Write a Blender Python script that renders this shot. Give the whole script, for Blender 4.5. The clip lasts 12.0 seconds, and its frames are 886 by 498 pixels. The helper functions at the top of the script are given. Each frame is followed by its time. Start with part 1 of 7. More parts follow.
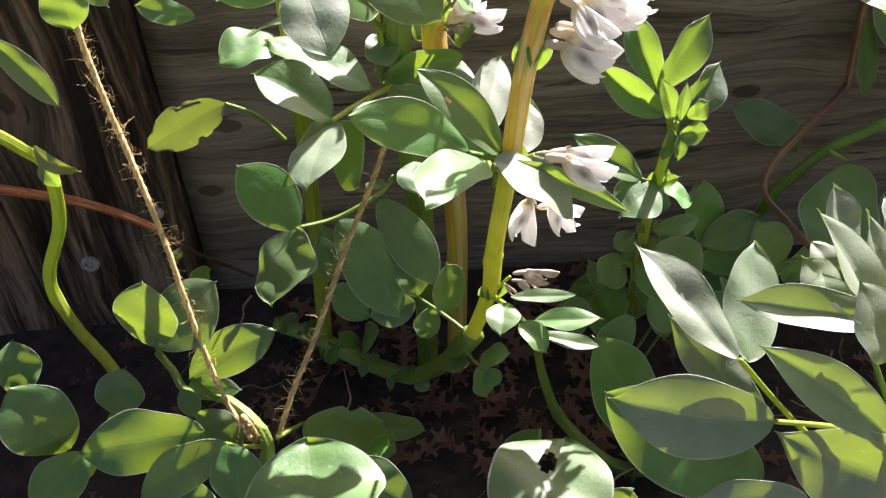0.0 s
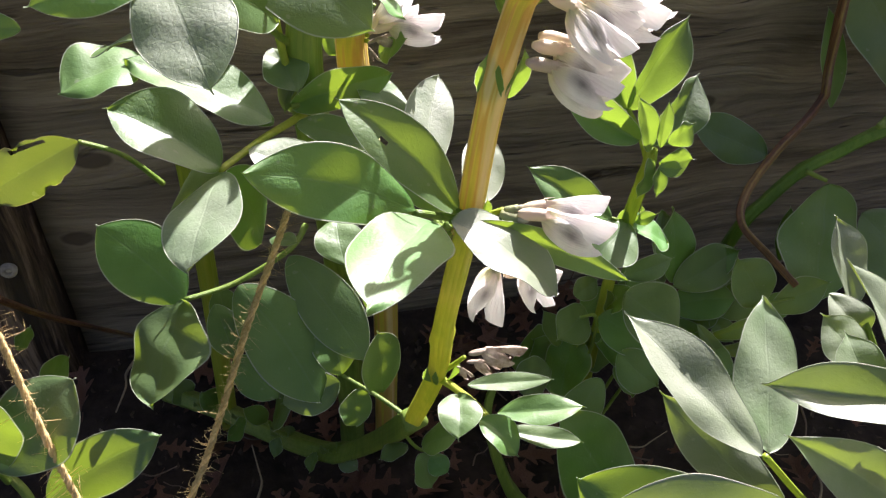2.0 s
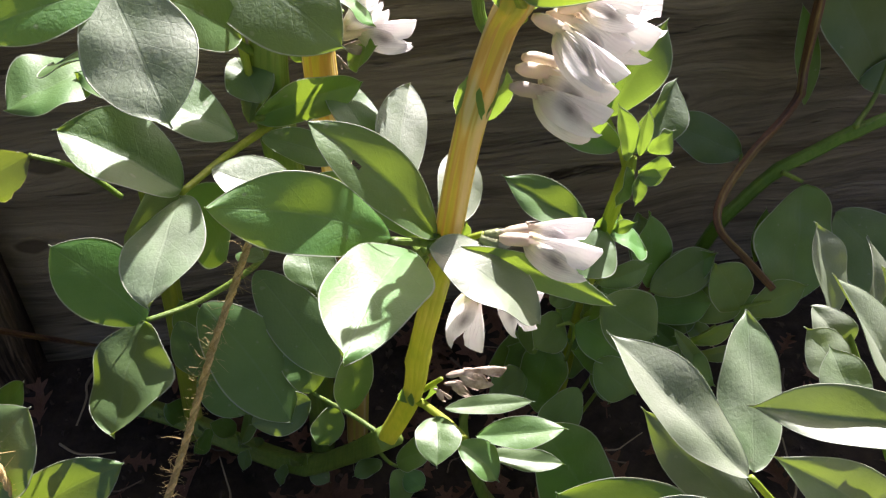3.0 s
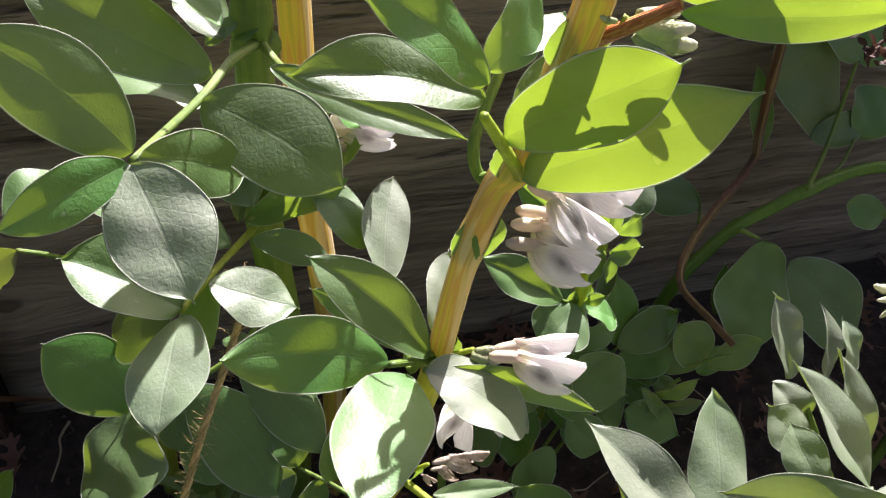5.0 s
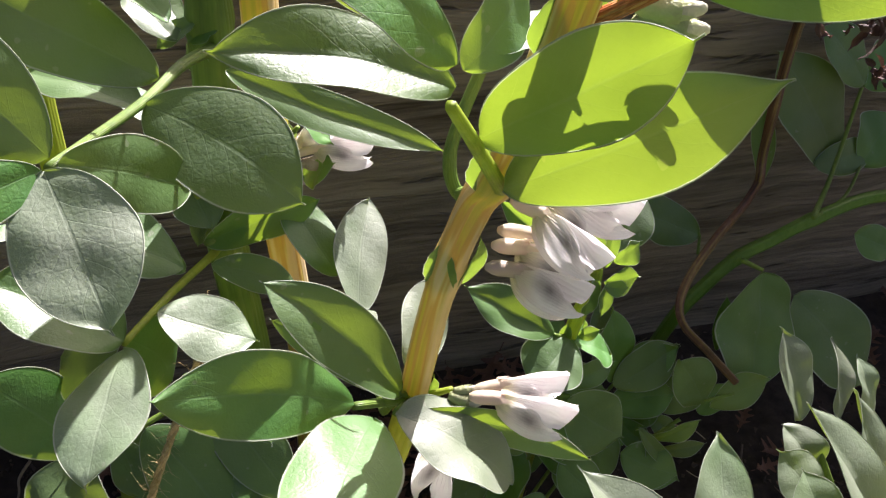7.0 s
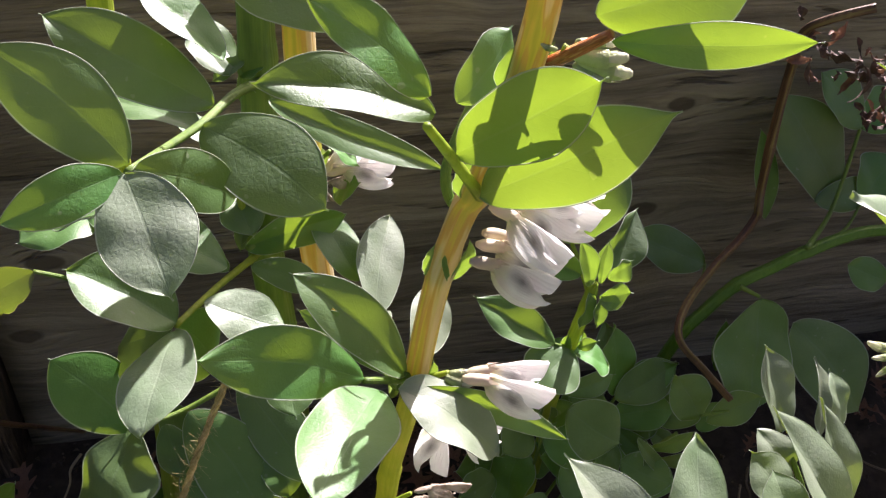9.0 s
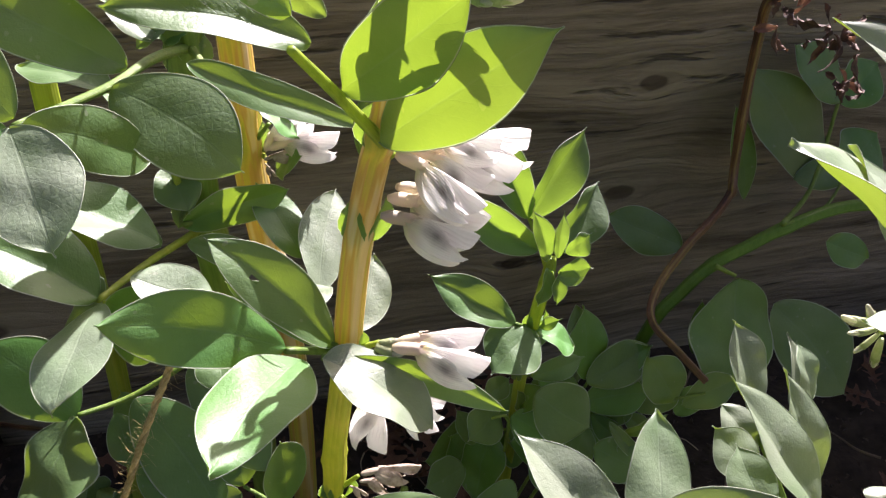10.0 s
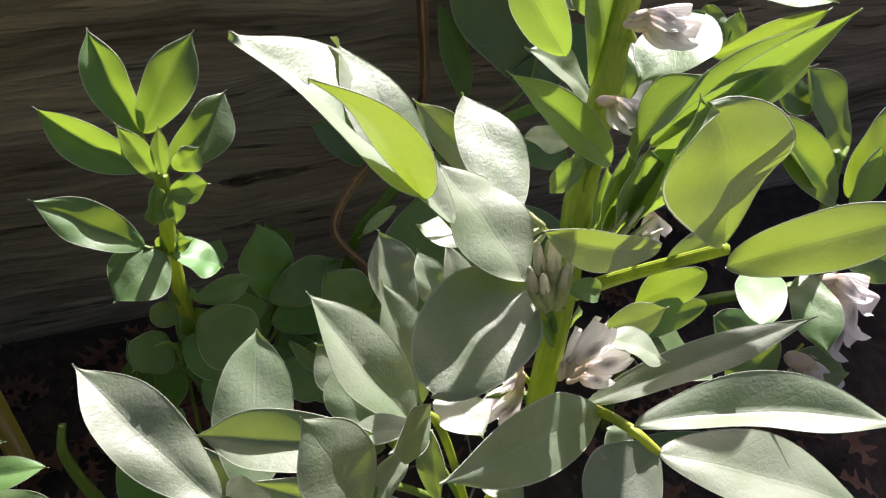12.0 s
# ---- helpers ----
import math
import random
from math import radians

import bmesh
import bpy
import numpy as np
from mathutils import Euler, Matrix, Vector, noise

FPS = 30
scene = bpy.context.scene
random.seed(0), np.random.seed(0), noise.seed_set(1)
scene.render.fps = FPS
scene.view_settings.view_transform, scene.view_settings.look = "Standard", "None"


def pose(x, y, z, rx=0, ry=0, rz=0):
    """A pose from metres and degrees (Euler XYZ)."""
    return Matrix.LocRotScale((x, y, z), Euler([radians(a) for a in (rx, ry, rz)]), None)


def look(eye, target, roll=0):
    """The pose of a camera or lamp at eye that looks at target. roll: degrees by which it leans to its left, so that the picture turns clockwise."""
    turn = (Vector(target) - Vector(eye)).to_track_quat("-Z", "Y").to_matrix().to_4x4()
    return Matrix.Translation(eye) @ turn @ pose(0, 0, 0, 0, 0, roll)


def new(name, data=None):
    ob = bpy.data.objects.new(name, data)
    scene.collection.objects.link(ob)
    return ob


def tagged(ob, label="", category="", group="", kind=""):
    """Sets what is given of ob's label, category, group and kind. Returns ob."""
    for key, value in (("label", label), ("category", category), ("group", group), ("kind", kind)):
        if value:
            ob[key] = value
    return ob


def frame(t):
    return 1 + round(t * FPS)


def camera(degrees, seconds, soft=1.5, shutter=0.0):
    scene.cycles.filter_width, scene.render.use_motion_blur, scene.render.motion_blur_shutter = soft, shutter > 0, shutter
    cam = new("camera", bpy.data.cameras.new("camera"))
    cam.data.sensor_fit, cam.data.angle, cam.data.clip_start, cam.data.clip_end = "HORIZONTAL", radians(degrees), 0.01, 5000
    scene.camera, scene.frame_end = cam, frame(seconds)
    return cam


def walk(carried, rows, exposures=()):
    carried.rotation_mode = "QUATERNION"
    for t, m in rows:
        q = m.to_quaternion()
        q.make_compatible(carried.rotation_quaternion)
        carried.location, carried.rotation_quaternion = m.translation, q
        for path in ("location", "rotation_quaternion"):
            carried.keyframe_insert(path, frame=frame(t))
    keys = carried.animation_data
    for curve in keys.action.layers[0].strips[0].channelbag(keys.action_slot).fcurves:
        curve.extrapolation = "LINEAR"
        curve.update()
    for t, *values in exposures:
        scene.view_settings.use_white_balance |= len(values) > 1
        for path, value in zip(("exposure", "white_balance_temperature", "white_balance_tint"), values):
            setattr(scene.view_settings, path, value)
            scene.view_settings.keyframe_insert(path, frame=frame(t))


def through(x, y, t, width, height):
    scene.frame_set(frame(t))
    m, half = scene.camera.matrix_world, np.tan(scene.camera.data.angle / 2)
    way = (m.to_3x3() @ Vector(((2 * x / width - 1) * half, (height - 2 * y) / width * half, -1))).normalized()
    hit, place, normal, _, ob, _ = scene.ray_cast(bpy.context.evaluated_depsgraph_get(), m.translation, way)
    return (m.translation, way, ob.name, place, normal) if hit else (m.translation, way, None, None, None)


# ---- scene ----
cam = camera(54.9, 12.0, 1.3)
PATH = [
    (0, (0.002, -0.004, 0.645), (0.141, 1.436, -0.736), -0.7),
    (0.5, (0.003, 0.029, 0.621), (0.189, 1.426, -0.798), 0.4),
    (1, (0.004, 0.066, 0.602), (0.254, 1.461, -0.809), 1.6),
    (1.5, (-0.002, 0.091, 0.588), (0.309, 1.49, -0.807), 2.4),
    (2, (0.001, 0.104, 0.589), (0.36, 1.514, -0.783), 2.9),
    (2.5, (0.005, 0.115, 0.589), (0.4, 1.511, -0.788), 3.8),
    (3, (0.002, 0.127, 0.589), (0.434, 1.491, -0.809), 4.5),
    (3.5, (-0.003, 0.141, 0.589), (0.469, 1.48, -0.819), 5.6),
    (3.7, (-0.001, 0.151, 0.597), (0.495, 1.48, -0.812), 5.9),
    (5.3, (-0.01, 0.152, 0.633), (0.526, 1.473, -0.769), 7.0),
    (5.5, (-0.007, 0.158, 0.628), (0.526, 1.478, -0.776), 7.3),
    (6, (-0.001, 0.166, 0.616), (0.55, 1.505, -0.764), 7.6),
    (6.5, (0.005, 0.172, 0.603), (0.558, 1.521, -0.766), 7.4),
    (7, (0.006, 0.171, 0.607), (0.564, 1.542, -0.738), 7.4),
    (7.2, (0.006, 0.166, 0.613), (0.562, 1.551, -0.717), 7.3),
    (8.8, (0.005, 0.125, 0.639), (0.484, 1.564, -0.665), 6.9),
    (9, (0.0046, 0.1225, 0.634), (0.4817, 1.5756, -0.6548), 6.39),
    (9.5, (-0.0039, 0.13, 0.6266), (0.5081, 1.5536, -0.6815), 7.29),
    (10, (0.0361, 0.1148, 0.6141), (0.492, 1.5862, -0.6614), 4.58),
    (10.5, (0.0802, 0.1184, 0.6177), (0.6126, 1.5162, -0.7101), 6.79),
    (11, (0.1253, 0.0921, 0.6121), (0.6759, 1.4825, -0.7159), 5.38),
    (11.5, (0.1531, 0.091, 0.6157), (0.7766, 1.3761, -0.7841), 6.72),
    (12, (0.1858, 0.088, 0.6076), (0.8094, 1.3671, -0.7977), 7.43),
]
walk(cam, [(t, look(eye, target, roll)) for t, eye, target, roll in PATH], [(0, 1.55, 6400, 25), (3, 1.32, 6400, 25), (9, 1.16, 6400, 25), (10.6, 1.34, 6400, 25), (12, 1.00, 6400, 25)])

# ---- world and sun ----
SUN_EL, SUN_AZ = 38.0, 34.0          # degrees above the horizon; degrees from +y towards +x
world = bpy.data.worlds.new("sky")
scene.world = world
world.use_nodes = True
wn = world.node_tree
sky = wn.nodes.new("ShaderNodeTexSky")
sky.sky_type = "NISHITA"
sky.sun_disc = False
sky.sun_elevation = radians(SUN_EL)
sky.sun_rotation = radians(SUN_AZ)
sky.air_density, sky.dust_density, sky.ozone_density = 0.6, 5.0, 0.2
wn.nodes["Background"].inputs["Strength"].default_value = 0.066
wn.links.new(sky.outputs["Color"], wn.nodes["Background"].inputs["Color"])
lamp = bpy.data.lights.new("sun", "SUN")
lamp.energy, lamp.angle, lamp.color = 7.0, radians(0.53), (1.0, 0.975, 0.935)
sun = new("sun", lamp)
sun.matrix_world = look((math.sin(radians(SUN_AZ)) * math.cos(radians(SUN_EL)), math.cos(radians(SUN_AZ)) * math.cos(radians(SUN_EL)), math.sin(radians(SUN_EL))), (0, 0, 0))


# ---- materials ----
class Nodes:
    """A small wrapper that adds nodes and links them."""

    def __init__(self, name):
        self.mat = bpy.data.materials.new(name)
        self.mat.use_nodes = True
        self.t = self.mat.node_tree
        self.t.nodes.clear()
        self.out = self.t.nodes.new("ShaderNodeOutputMaterial")

    def put(self, socket, value):
        if isinstance(value, bpy.types.NodeSocket):
            self.t.links.new(value, socket)
        elif isinstance(value, (tuple, list)) and len(value) == 3 and socket.type == "RGBA":
            socket.default_value = (*value, 1)
        else:
            socket.default_value = value

    def add(self, kind, ins=(), **props):
        n = self.t.nodes.new("ShaderNode" + kind)
        if kind == "Math" and "op" in props:
            n.operation = props.pop("op")
        if kind == "VectorMath" and "op" in props:
            n.operation = props.pop("op")
        if kind == "Mix":
            n.data_type = "RGBA"
            n.blend_type = props.pop("blend", "MIX")
        if kind == "TexNoise" and "dims" in props:
            n.noise_dimensions = props.pop("dims")
        for key, value in dict(ins).items():
            self.put(n.inputs[key], value)
        return n

    def math(self, op, a, b=0.0, c=0.0):
        return self.add("Math", {0: a, 1: b, 2: c}, op=op).outputs[0]

    def mix(self, fac, a, b, blend="MIX"):
        return self.add("Mix", {0: fac, 6: a, 7: b}, blend=blend).outputs[2]

    def noise(self, vec, scale, detail=3.0, rough=0.55):
        return self.add("TexNoise", {"Vector": vec, "Scale": scale, "Detail": detail, "Roughness": rough}).outputs[0]

    def ramp(self, fac, stops):
        n = self.add("ValToRGB", {0: fac})
        r = n.color_ramp
        while len(r.elements) < len(stops):
            r.elements.new(0.5)
        for e, (p, c) in zip(r.elements, stops):
            e.position = p
            e.color = (*c, 1) if isinstance(c, tuple) else (c, c, c, 1)
        return n.outputs[0]

    def step(self, value, lo, hi):
        n = self.add("MapRange", {0: value, 1: lo, 2: hi, 3: 0.0, 4: 1.0})
        n.interpolation_type = "SMOOTHSTEP"
        return n.outputs[0]

    def scaled(self, vec, s):
        return self.add("VectorMath", {0: vec, 1: s}, op="MULTIPLY").outputs[0]

    def bump(self, height, strength, distance=0.001):
        return self.add("Bump", {"Height": height, "Strength": strength, "Distance": distance}).outputs[0]

    def done(self, shader):
        self.t.links.new(shader, self.out.inputs[0])
        return self.mat


def leaf_material(name, dark, pale, through, rim, share=0.42, gloss=0.44, veins=0.15):
    m = Nodes(name)
    co = m.add("TexCoord")
    sep = m.add("SeparateXYZ", {0: co.outputs["UV"]})
    u, v = sep.outputs[0], sep.outputs[1]
    across = m.math("ABSOLUTE", m.math("MULTIPLY_ADD", u, 2.0, -1.0))
    rnd = m.add("ObjectInfo").outputs["Random"]
    ob = co.outputs["Object"]
    shifted = m.add("VectorMath", {0: ob, 1: m.scaled(m.add("CombineXYZ", {0: rnd, 1: rnd, 2: rnd}).outputs[0], (7.0, 3.0, 5.0))}, op="ADD").outputs[0]
    blotch = m.noise(shifted, 42.0, 4.0)
    grain = m.noise(shifted, 700.0, 3.0, 0.7)
    wob = m.math("MULTIPLY_ADD", blotch, 0.12, 0.0)
    slant = m.math("ADD", m.math("SUBTRACT", v, m.math("MULTIPLY", across, 0.30)), wob)
    wave = m.math("ABSOLUTE", m.math("SINE", m.math("MULTIPLY", slant, 24.0)))
    side = m.math("SUBTRACT", 1.0, m.step(wave, 0.0, 0.16))
    side = m.math("MULTIPLY", side, m.math("SUBTRACT", 1.0, m.math("MULTIPLY", across, 0.6)))
    mid = m.math("SUBTRACT", 1.0, m.step(across, 0.012, 0.05))
    vein = m.math("MAXIMUM", m.math("MULTIPLY", side, 0.55), mid)
    # edge: the pale margin, with the sun catching it painted in
    edge = m.step(across, 0.962, 0.985)
    col = m.mix(m.ramp(blotch, [(0.3, 0.0), (0.72, 1.0)]), dark, pale)
    col = m.mix(m.math("MULTIPLY", grain, 0.28), col, m.mix(0.5, pale, (0.28, 0.40, 0.20)))
    hue = m.add("HueSaturation", {"Hue": m.math("MULTIPLY_ADD", rnd, 0.03, 0.485), "Saturation": m.math("MULTIPLY_ADD", rnd, 0.25, 0.87), "Value": m.math("MULTIPLY_ADD", rnd, 0.3, 0.85), "Color": col}).outputs[0]
    col = m.mix(m.math("MULTIPLY", vein, veins), hue, rim)
    specks = m.step(m.noise(shifted, 190.0, 1.0), 0.735, 0.76)
    col = m.mix(m.math("MULTIPLY", specks, 0.35), col, (0.5, 0.48, 0.38))
    col = m.mix(m.math("MULTIPLY", edge, 0.9), col, rim)
    lit = m.mix(m.math("MULTIPLY", vein, 0.35), through, (0.16, 0.26, 0.03))
    lit = m.mix(m.math("MULTIPLY", blotch, 0.35), lit, (0.20, 0.29, 0.02))
    lit = m.mix(m.math("MULTIPLY", edge, 0.7), lit, rim)
    cells = m.add("TexVoronoi", {"Vector": shifted, "Scale": 330.0})
    cells.feature = "DISTANCE_TO_EDGE"
    net = m.math("SUBTRACT", 1.0, m.step(cells.outputs["Distance"], 0.0, 0.12))
    height = m.math("ADD", m.math("ADD", m.math("MULTIPLY", vein, -0.24), m.math("MULTIPLY", net, -0.07)), m.math("MULTIPLY", grain, 0.5))
    height = m.math("ADD", height, m.math("MULTIPLY", m.noise(shifted, 230.0, 3.0), 0.8))
    nor = m.bump(height, 0.38, 0.0008)
    p = m.add("BsdfPrincipled", {"Base Color": col, "Roughness": m.math("MULTIPLY_ADD", grain, 0.16, gloss - 0.08), "Specular IOR Level": 0.5, "Normal": nor})
    p.inputs["Coat Weight"].default_value = 0.78
    p.inputs["Coat Roughness"].default_value = 0.58
    p.inputs["Coat IOR"].default_value = 1.92
    m.put(p.inputs["Coat Normal"], m.bump(height, 0.38, 0.0008))
    t = m.add("BsdfTranslucent", {"Color": lit, "Normal": m.bump(height, 0.2, 0.0008)})
    mixed = m.add("MixShader", {0: share, 1: p.outputs[0], 2: t.outputs[0]})
    return m.done(mixed.outputs[0])


LEAF = leaf_material("bean_leaf", (0.062, 0.215, 0.022), (0.145, 0.315, 0.068), (0.192, 0.282, 0.016), (0.44, 0.50, 0.36), 0.49, veins=0.10)
# The leaf green made paler; the sun's silvery sheen is put into the colour.
SUNLIT_LEAF = leaf_material("sunlit_bean_leaf", (0.165, 0.250, 0.120), (0.330, 0.385, 0.275), (0.182, 0.258, 0.015), (0.46, 0.52, 0.38), 0.40)
YOUNG = leaf_material("young_bean_leaf", (0.062, 0.175, 0.030), (0.125, 0.250, 0.062), (0.185, 0.295, 0.022), (0.50, 0.56, 0.42), 0.50)
FADED = leaf_material("yellowing_leaf", (0.12, 0.19, 0.02), (0.26, 0.24, 0.03), (0.17, 0.235, 0.012), (0.34, 0.32, 0.10), 0.42)


def stem_material(name, stops, share=0.25, faces=None):
    m = Nodes(name)
    co = m.add("TexCoord")
    ob = co.outputs["Object"]
    sep = m.add("SeparateXYZ", {0: co.outputs["UV"]})
    long = m.noise(m.scaled(ob, (420.0, 420.0, 14.0)), 1.0, 4.0)
    patch = m.noise(ob, 26.0, 3.0)
    col = m.ramp(m.math("ADD", m.math("MULTIPLY", long, 0.45), m.math("MULTIPLY", patch, 0.6)), stops)
    rib = m.math("ABSOLUTE", m.math("SINE", m.math("MULTIPLY", sep.outputs[0], 50.27)))
    col = m.mix(m.math("MULTIPLY", m.math("SUBTRACT", 1.0, m.step(rib, 0.0, 0.35)), 0.25), col, stops[0][1])
    if faces:
        strip = m.add("CombineXYZ", {0: m.math("MULTIPLY", sep.outputs[0], 7.0), 1: m.math("MULTIPLY", sep.outputs[1], 3.0)}).outputs[0]
        band = m.noise(strip, 1.0, 2.0)
        col = m.mix(m.math("MULTIPLY", m.step(band, 0.50, 0.60), 0.75), col, faces[0])
        col = m.mix(m.math("MULTIPLY", m.math("MULTIPLY", m.step(band, 0.45, 0.50), m.math("SUBTRACT", 1.0, m.step(band, 0.52, 0.57))), 0.7), col, faces[1])
        col = m.mix(m.math("MULTIPLY", m.math("SUBTRACT", 1.0, m.step(band, 0.34, 0.44)), 0.6), col, faces[2])
    nor = m.bump(m.math("ADD", long, m.math("MULTIPLY", rib, 0.4)), 0.5, 0.0008)
    p = m.add("BsdfPrincipled", {"Base Color": col, "Roughness": 0.42, "Normal": nor, "Specular IOR Level": 0.45})
    t = m.add("BsdfTranslucent", {"Color": col})
    return m.done(m.add("MixShader", {0: share, 1: p.outputs[0], 2: t.outputs[0]}).outputs[0])


# The palest band paints in a sunlit side of the square stem.
STEM_GOLD = stem_material("golden_stem", [(0.30, (0.42, 0.44, 0.05)), (0.45, (0.62, 0.57, 0.09)), (0.58, (0.66, 0.54, 0.10)), (0.74, (0.66, 0.46, 0.17))], 0.30, [(0.76, 0.62, 0.42), (0.60, 0.36, 0.12), (0.42, 0.46, 0.06)])
STEM_YELLOW = stem_material("yellow_stem", [(0.30, (0.34, 0.42, 0.04)), (0.5, (0.52, 0.54, 0.06)), (0.7, (0.64, 0.58, 0.12))], 0.32)
STEM_GREEN = stem_material("green_stem", [(0.30, (0.09, 0.17, 0.03)), (0.5, (0.18, 0.29, 0.05)), (0.7, (0.26, 0.34, 0.07))])
STEM_LIME = stem_material("lime_stem", [(0.30, (0.20, 0.30, 0.03)), (0.5, (0.36, 0.46, 0.05)), (0.7, (0.48, 0.52, 0.08))], 0.4)
STEM_DEAD = stem_material("dead_stem", [(0.36, (0.030, 0.014, 0.009)), (0.52, (0.095, 0.045, 0.024)), (0.62, (0.17, 0.090, 0.045)), (0.74, (0.36, 0.27, 0.10))], 0.05, [(0.20, 0.145, 0.04), (0.12, 0.055, 0.026), (0.022, 0.011, 0.008)])
# STEM_GREEN again, darkened: the shade by the wall is put into its colour.
STEM_SHADED = stem_material("shaded_green_stem", [(0.30, (0.06, 0.14, 0.02)), (0.5, (0.11, 0.23, 0.03)), (0.7, (0.16, 0.28, 0.05))])
STEM_RUST = stem_material("rusty_stem", [(0.30, (0.12, 0.035, 0.012)), (0.5, (0.42, 0.13, 0.035)), (0.7, (0.64, 0.27, 0.09))], 0.05, [(0.60, 0.30, 0.11), (0.34, 0.085, 0.025), (0.07, 0.022, 0.010)])


def petal_material(name, blotch):
    m = Nodes(name)
    co = m.add("TexCoord")
    sep = m.add("SeparateXYZ", {0: co.outputs["UV"]})
    u, v = sep.outputs[0], sep.outputs[1]
    ob = co.outputs["Object"]
    mott = m.noise(ob, 130.0, 3.0)
    fine = m.noise(ob, 420.0, 2.0)
    streak = m.math("ABSOLUTE", m.math("SINE", m.math("ADD", m.math("MULTIPLY", u, 36.0), m.math("MULTIPLY", mott, 4.5))))
    line = m.math("MULTIPLY", m.math("SUBTRACT", 1.0, m.step(streak, 0.0, 0.22)), m.math("SUBTRACT", 1.0, m.step(v, 0.45, 0.9)))
    line = m.math("MULTIPLY", line, m.step(m.noise(ob, 75.0, 2.0), 0.40, 0.62))
    col = m.mix(m.step(mott, 0.4, 0.7), (0.93, 0.92, 0.88), (0.91, 0.86, 0.84))
    root = m.mix(m.step(m.noise(ob, 60.0, 2.0), 0.42, 0.60), (0.72, 0.56, 0.52), (0.66, 0.66, 0.34))
    col = m.mix(m.math("MULTIPLY", m.math("SUBTRACT", 1.0, m.step(v, 0.05, 0.42)), 0.85), col, root)
    col = m.mix(m.math("MULTIPLY", line, 0.62), col, (0.24, 0.12, 0.18))
    if blotch:
        du = m.math("MULTIPLY", m.math("SUBTRACT", u, 0.62), 1.7)
        dv = m.math("MULTIPLY", m.math("SUBTRACT", v, 0.52), 2.1)
        d = m.math("SQRT", m.math("ADD", m.math("MULTIPLY", du, du), m.math("MULTIPLY", dv, dv)))
        d = m.math("ADD", d, m.math("MULTIPLY", m.math("ADD", mott, fine), 0.22))
        col = m.mix(m.math("MULTIPLY", m.math("SUBTRACT", 1.0, m.step(d, 0.10, 1.05)), 0.92), col, (0.15, 0.13, 0.125))
    p = m.add("BsdfPrincipled", {"Base Color": col, "Roughness": 0.55, "Normal": m.bump(m.math("ADD", streak, mott), 0.35, 0.0006)})
    t = m.add("BsdfTranslucent", {"Color": col})
    return m.done(m.add("MixShader", {0: 0.48, 1: p.outputs[0], 2: t.outputs[0]}).outputs[0])


BANNER = petal_material("banner_petal", False)
WING = petal_material("wing_petal", True)


def simple(name, a, b, scale, rough=0.7, bump=0.4, share=0.0, dist=0.001):
    m = Nodes(name)
    co = m.add("TexCoord")
    n = m.noise(co.outputs["Object"], scale, 5.0, 0.6)
    fine = m.noise(co.outputs["Object"], scale * 7.0, 3.0)
    rnd = m.add("ObjectInfo").outputs["Random"]
    col = m.mix(m.ramp(n, [(0.32, 0.0), (0.68, 1.0)]), a, b)
    col = m.add("HueSaturation", {"Value": m.math("MULTIPLY_ADD", rnd, 0.5, 0.75), "Color": col}).outputs[0]
    p = m.add("BsdfPrincipled", {"Base Color": col, "Roughness": rough, "Normal": m.bump(m.math("ADD", n, fine), bump, dist)})
    if not share:
        return m.done(p.outputs[0])
    t = m.add("BsdfTranslucent", {"Color": col})
    return m.done(m.add("MixShader", {0: share, 1: p.outputs[0], 2: t.outputs[0]}).outputs[0])


CALYX = simple("calyx", (0.62, 0.60, 0.36), (0.72, 0.56, 0.49), 90.0, 0.5, 0.3, 0.3)
BUD = simple("bud", (0.32, 0.40, 0.14), (0.54, 0.57, 0.32), 140.0, 0.5, 0.5, 0.3)
BUD_TIP = simple("bud_tip", (0.52, 0.54, 0.34), (0.74, 0.70, 0.60), 160.0, 0.55, 0.4, 0.3)
WITHERED = simple("withered_petal", (0.22, 0.15, 0.10), (0.62, 0.52, 0.42), 160.0, 0.7, 0.6, 0.2)
TWINE = simple("jute", (0.62, 0.43, 0.16), (0.88, 0.69, 0.36), 600.0, 0.85, 0.6, 0.2)
LITTER = simple("dry_leaf", (0.070, 0.035, 0.022), (0.21, 0.100, 0.058), 70.0, 0.7, 0.6, 0.12)
TWIG = simple("twig", (0.08, 0.05, 0.035), (0.24, 0.18, 0.13), 150.0, 0.85, 0.6)
STRAW = simple("straw", (0.22, 0.17, 0.11), (0.40, 0.33, 0.22), 150.0, 0.8, 0.4)
HUSK = simple("shrivelled_leaf", (0.03, 0.018, 0.013), (0.14, 0.07, 0.045), 140.0, 0.75, 0.8)
STEEL = simple("weathered_steel", (0.32, 0.29, 0.23), (0.55, 0.51, 0.43), 200.0, 0.6, 0.4)


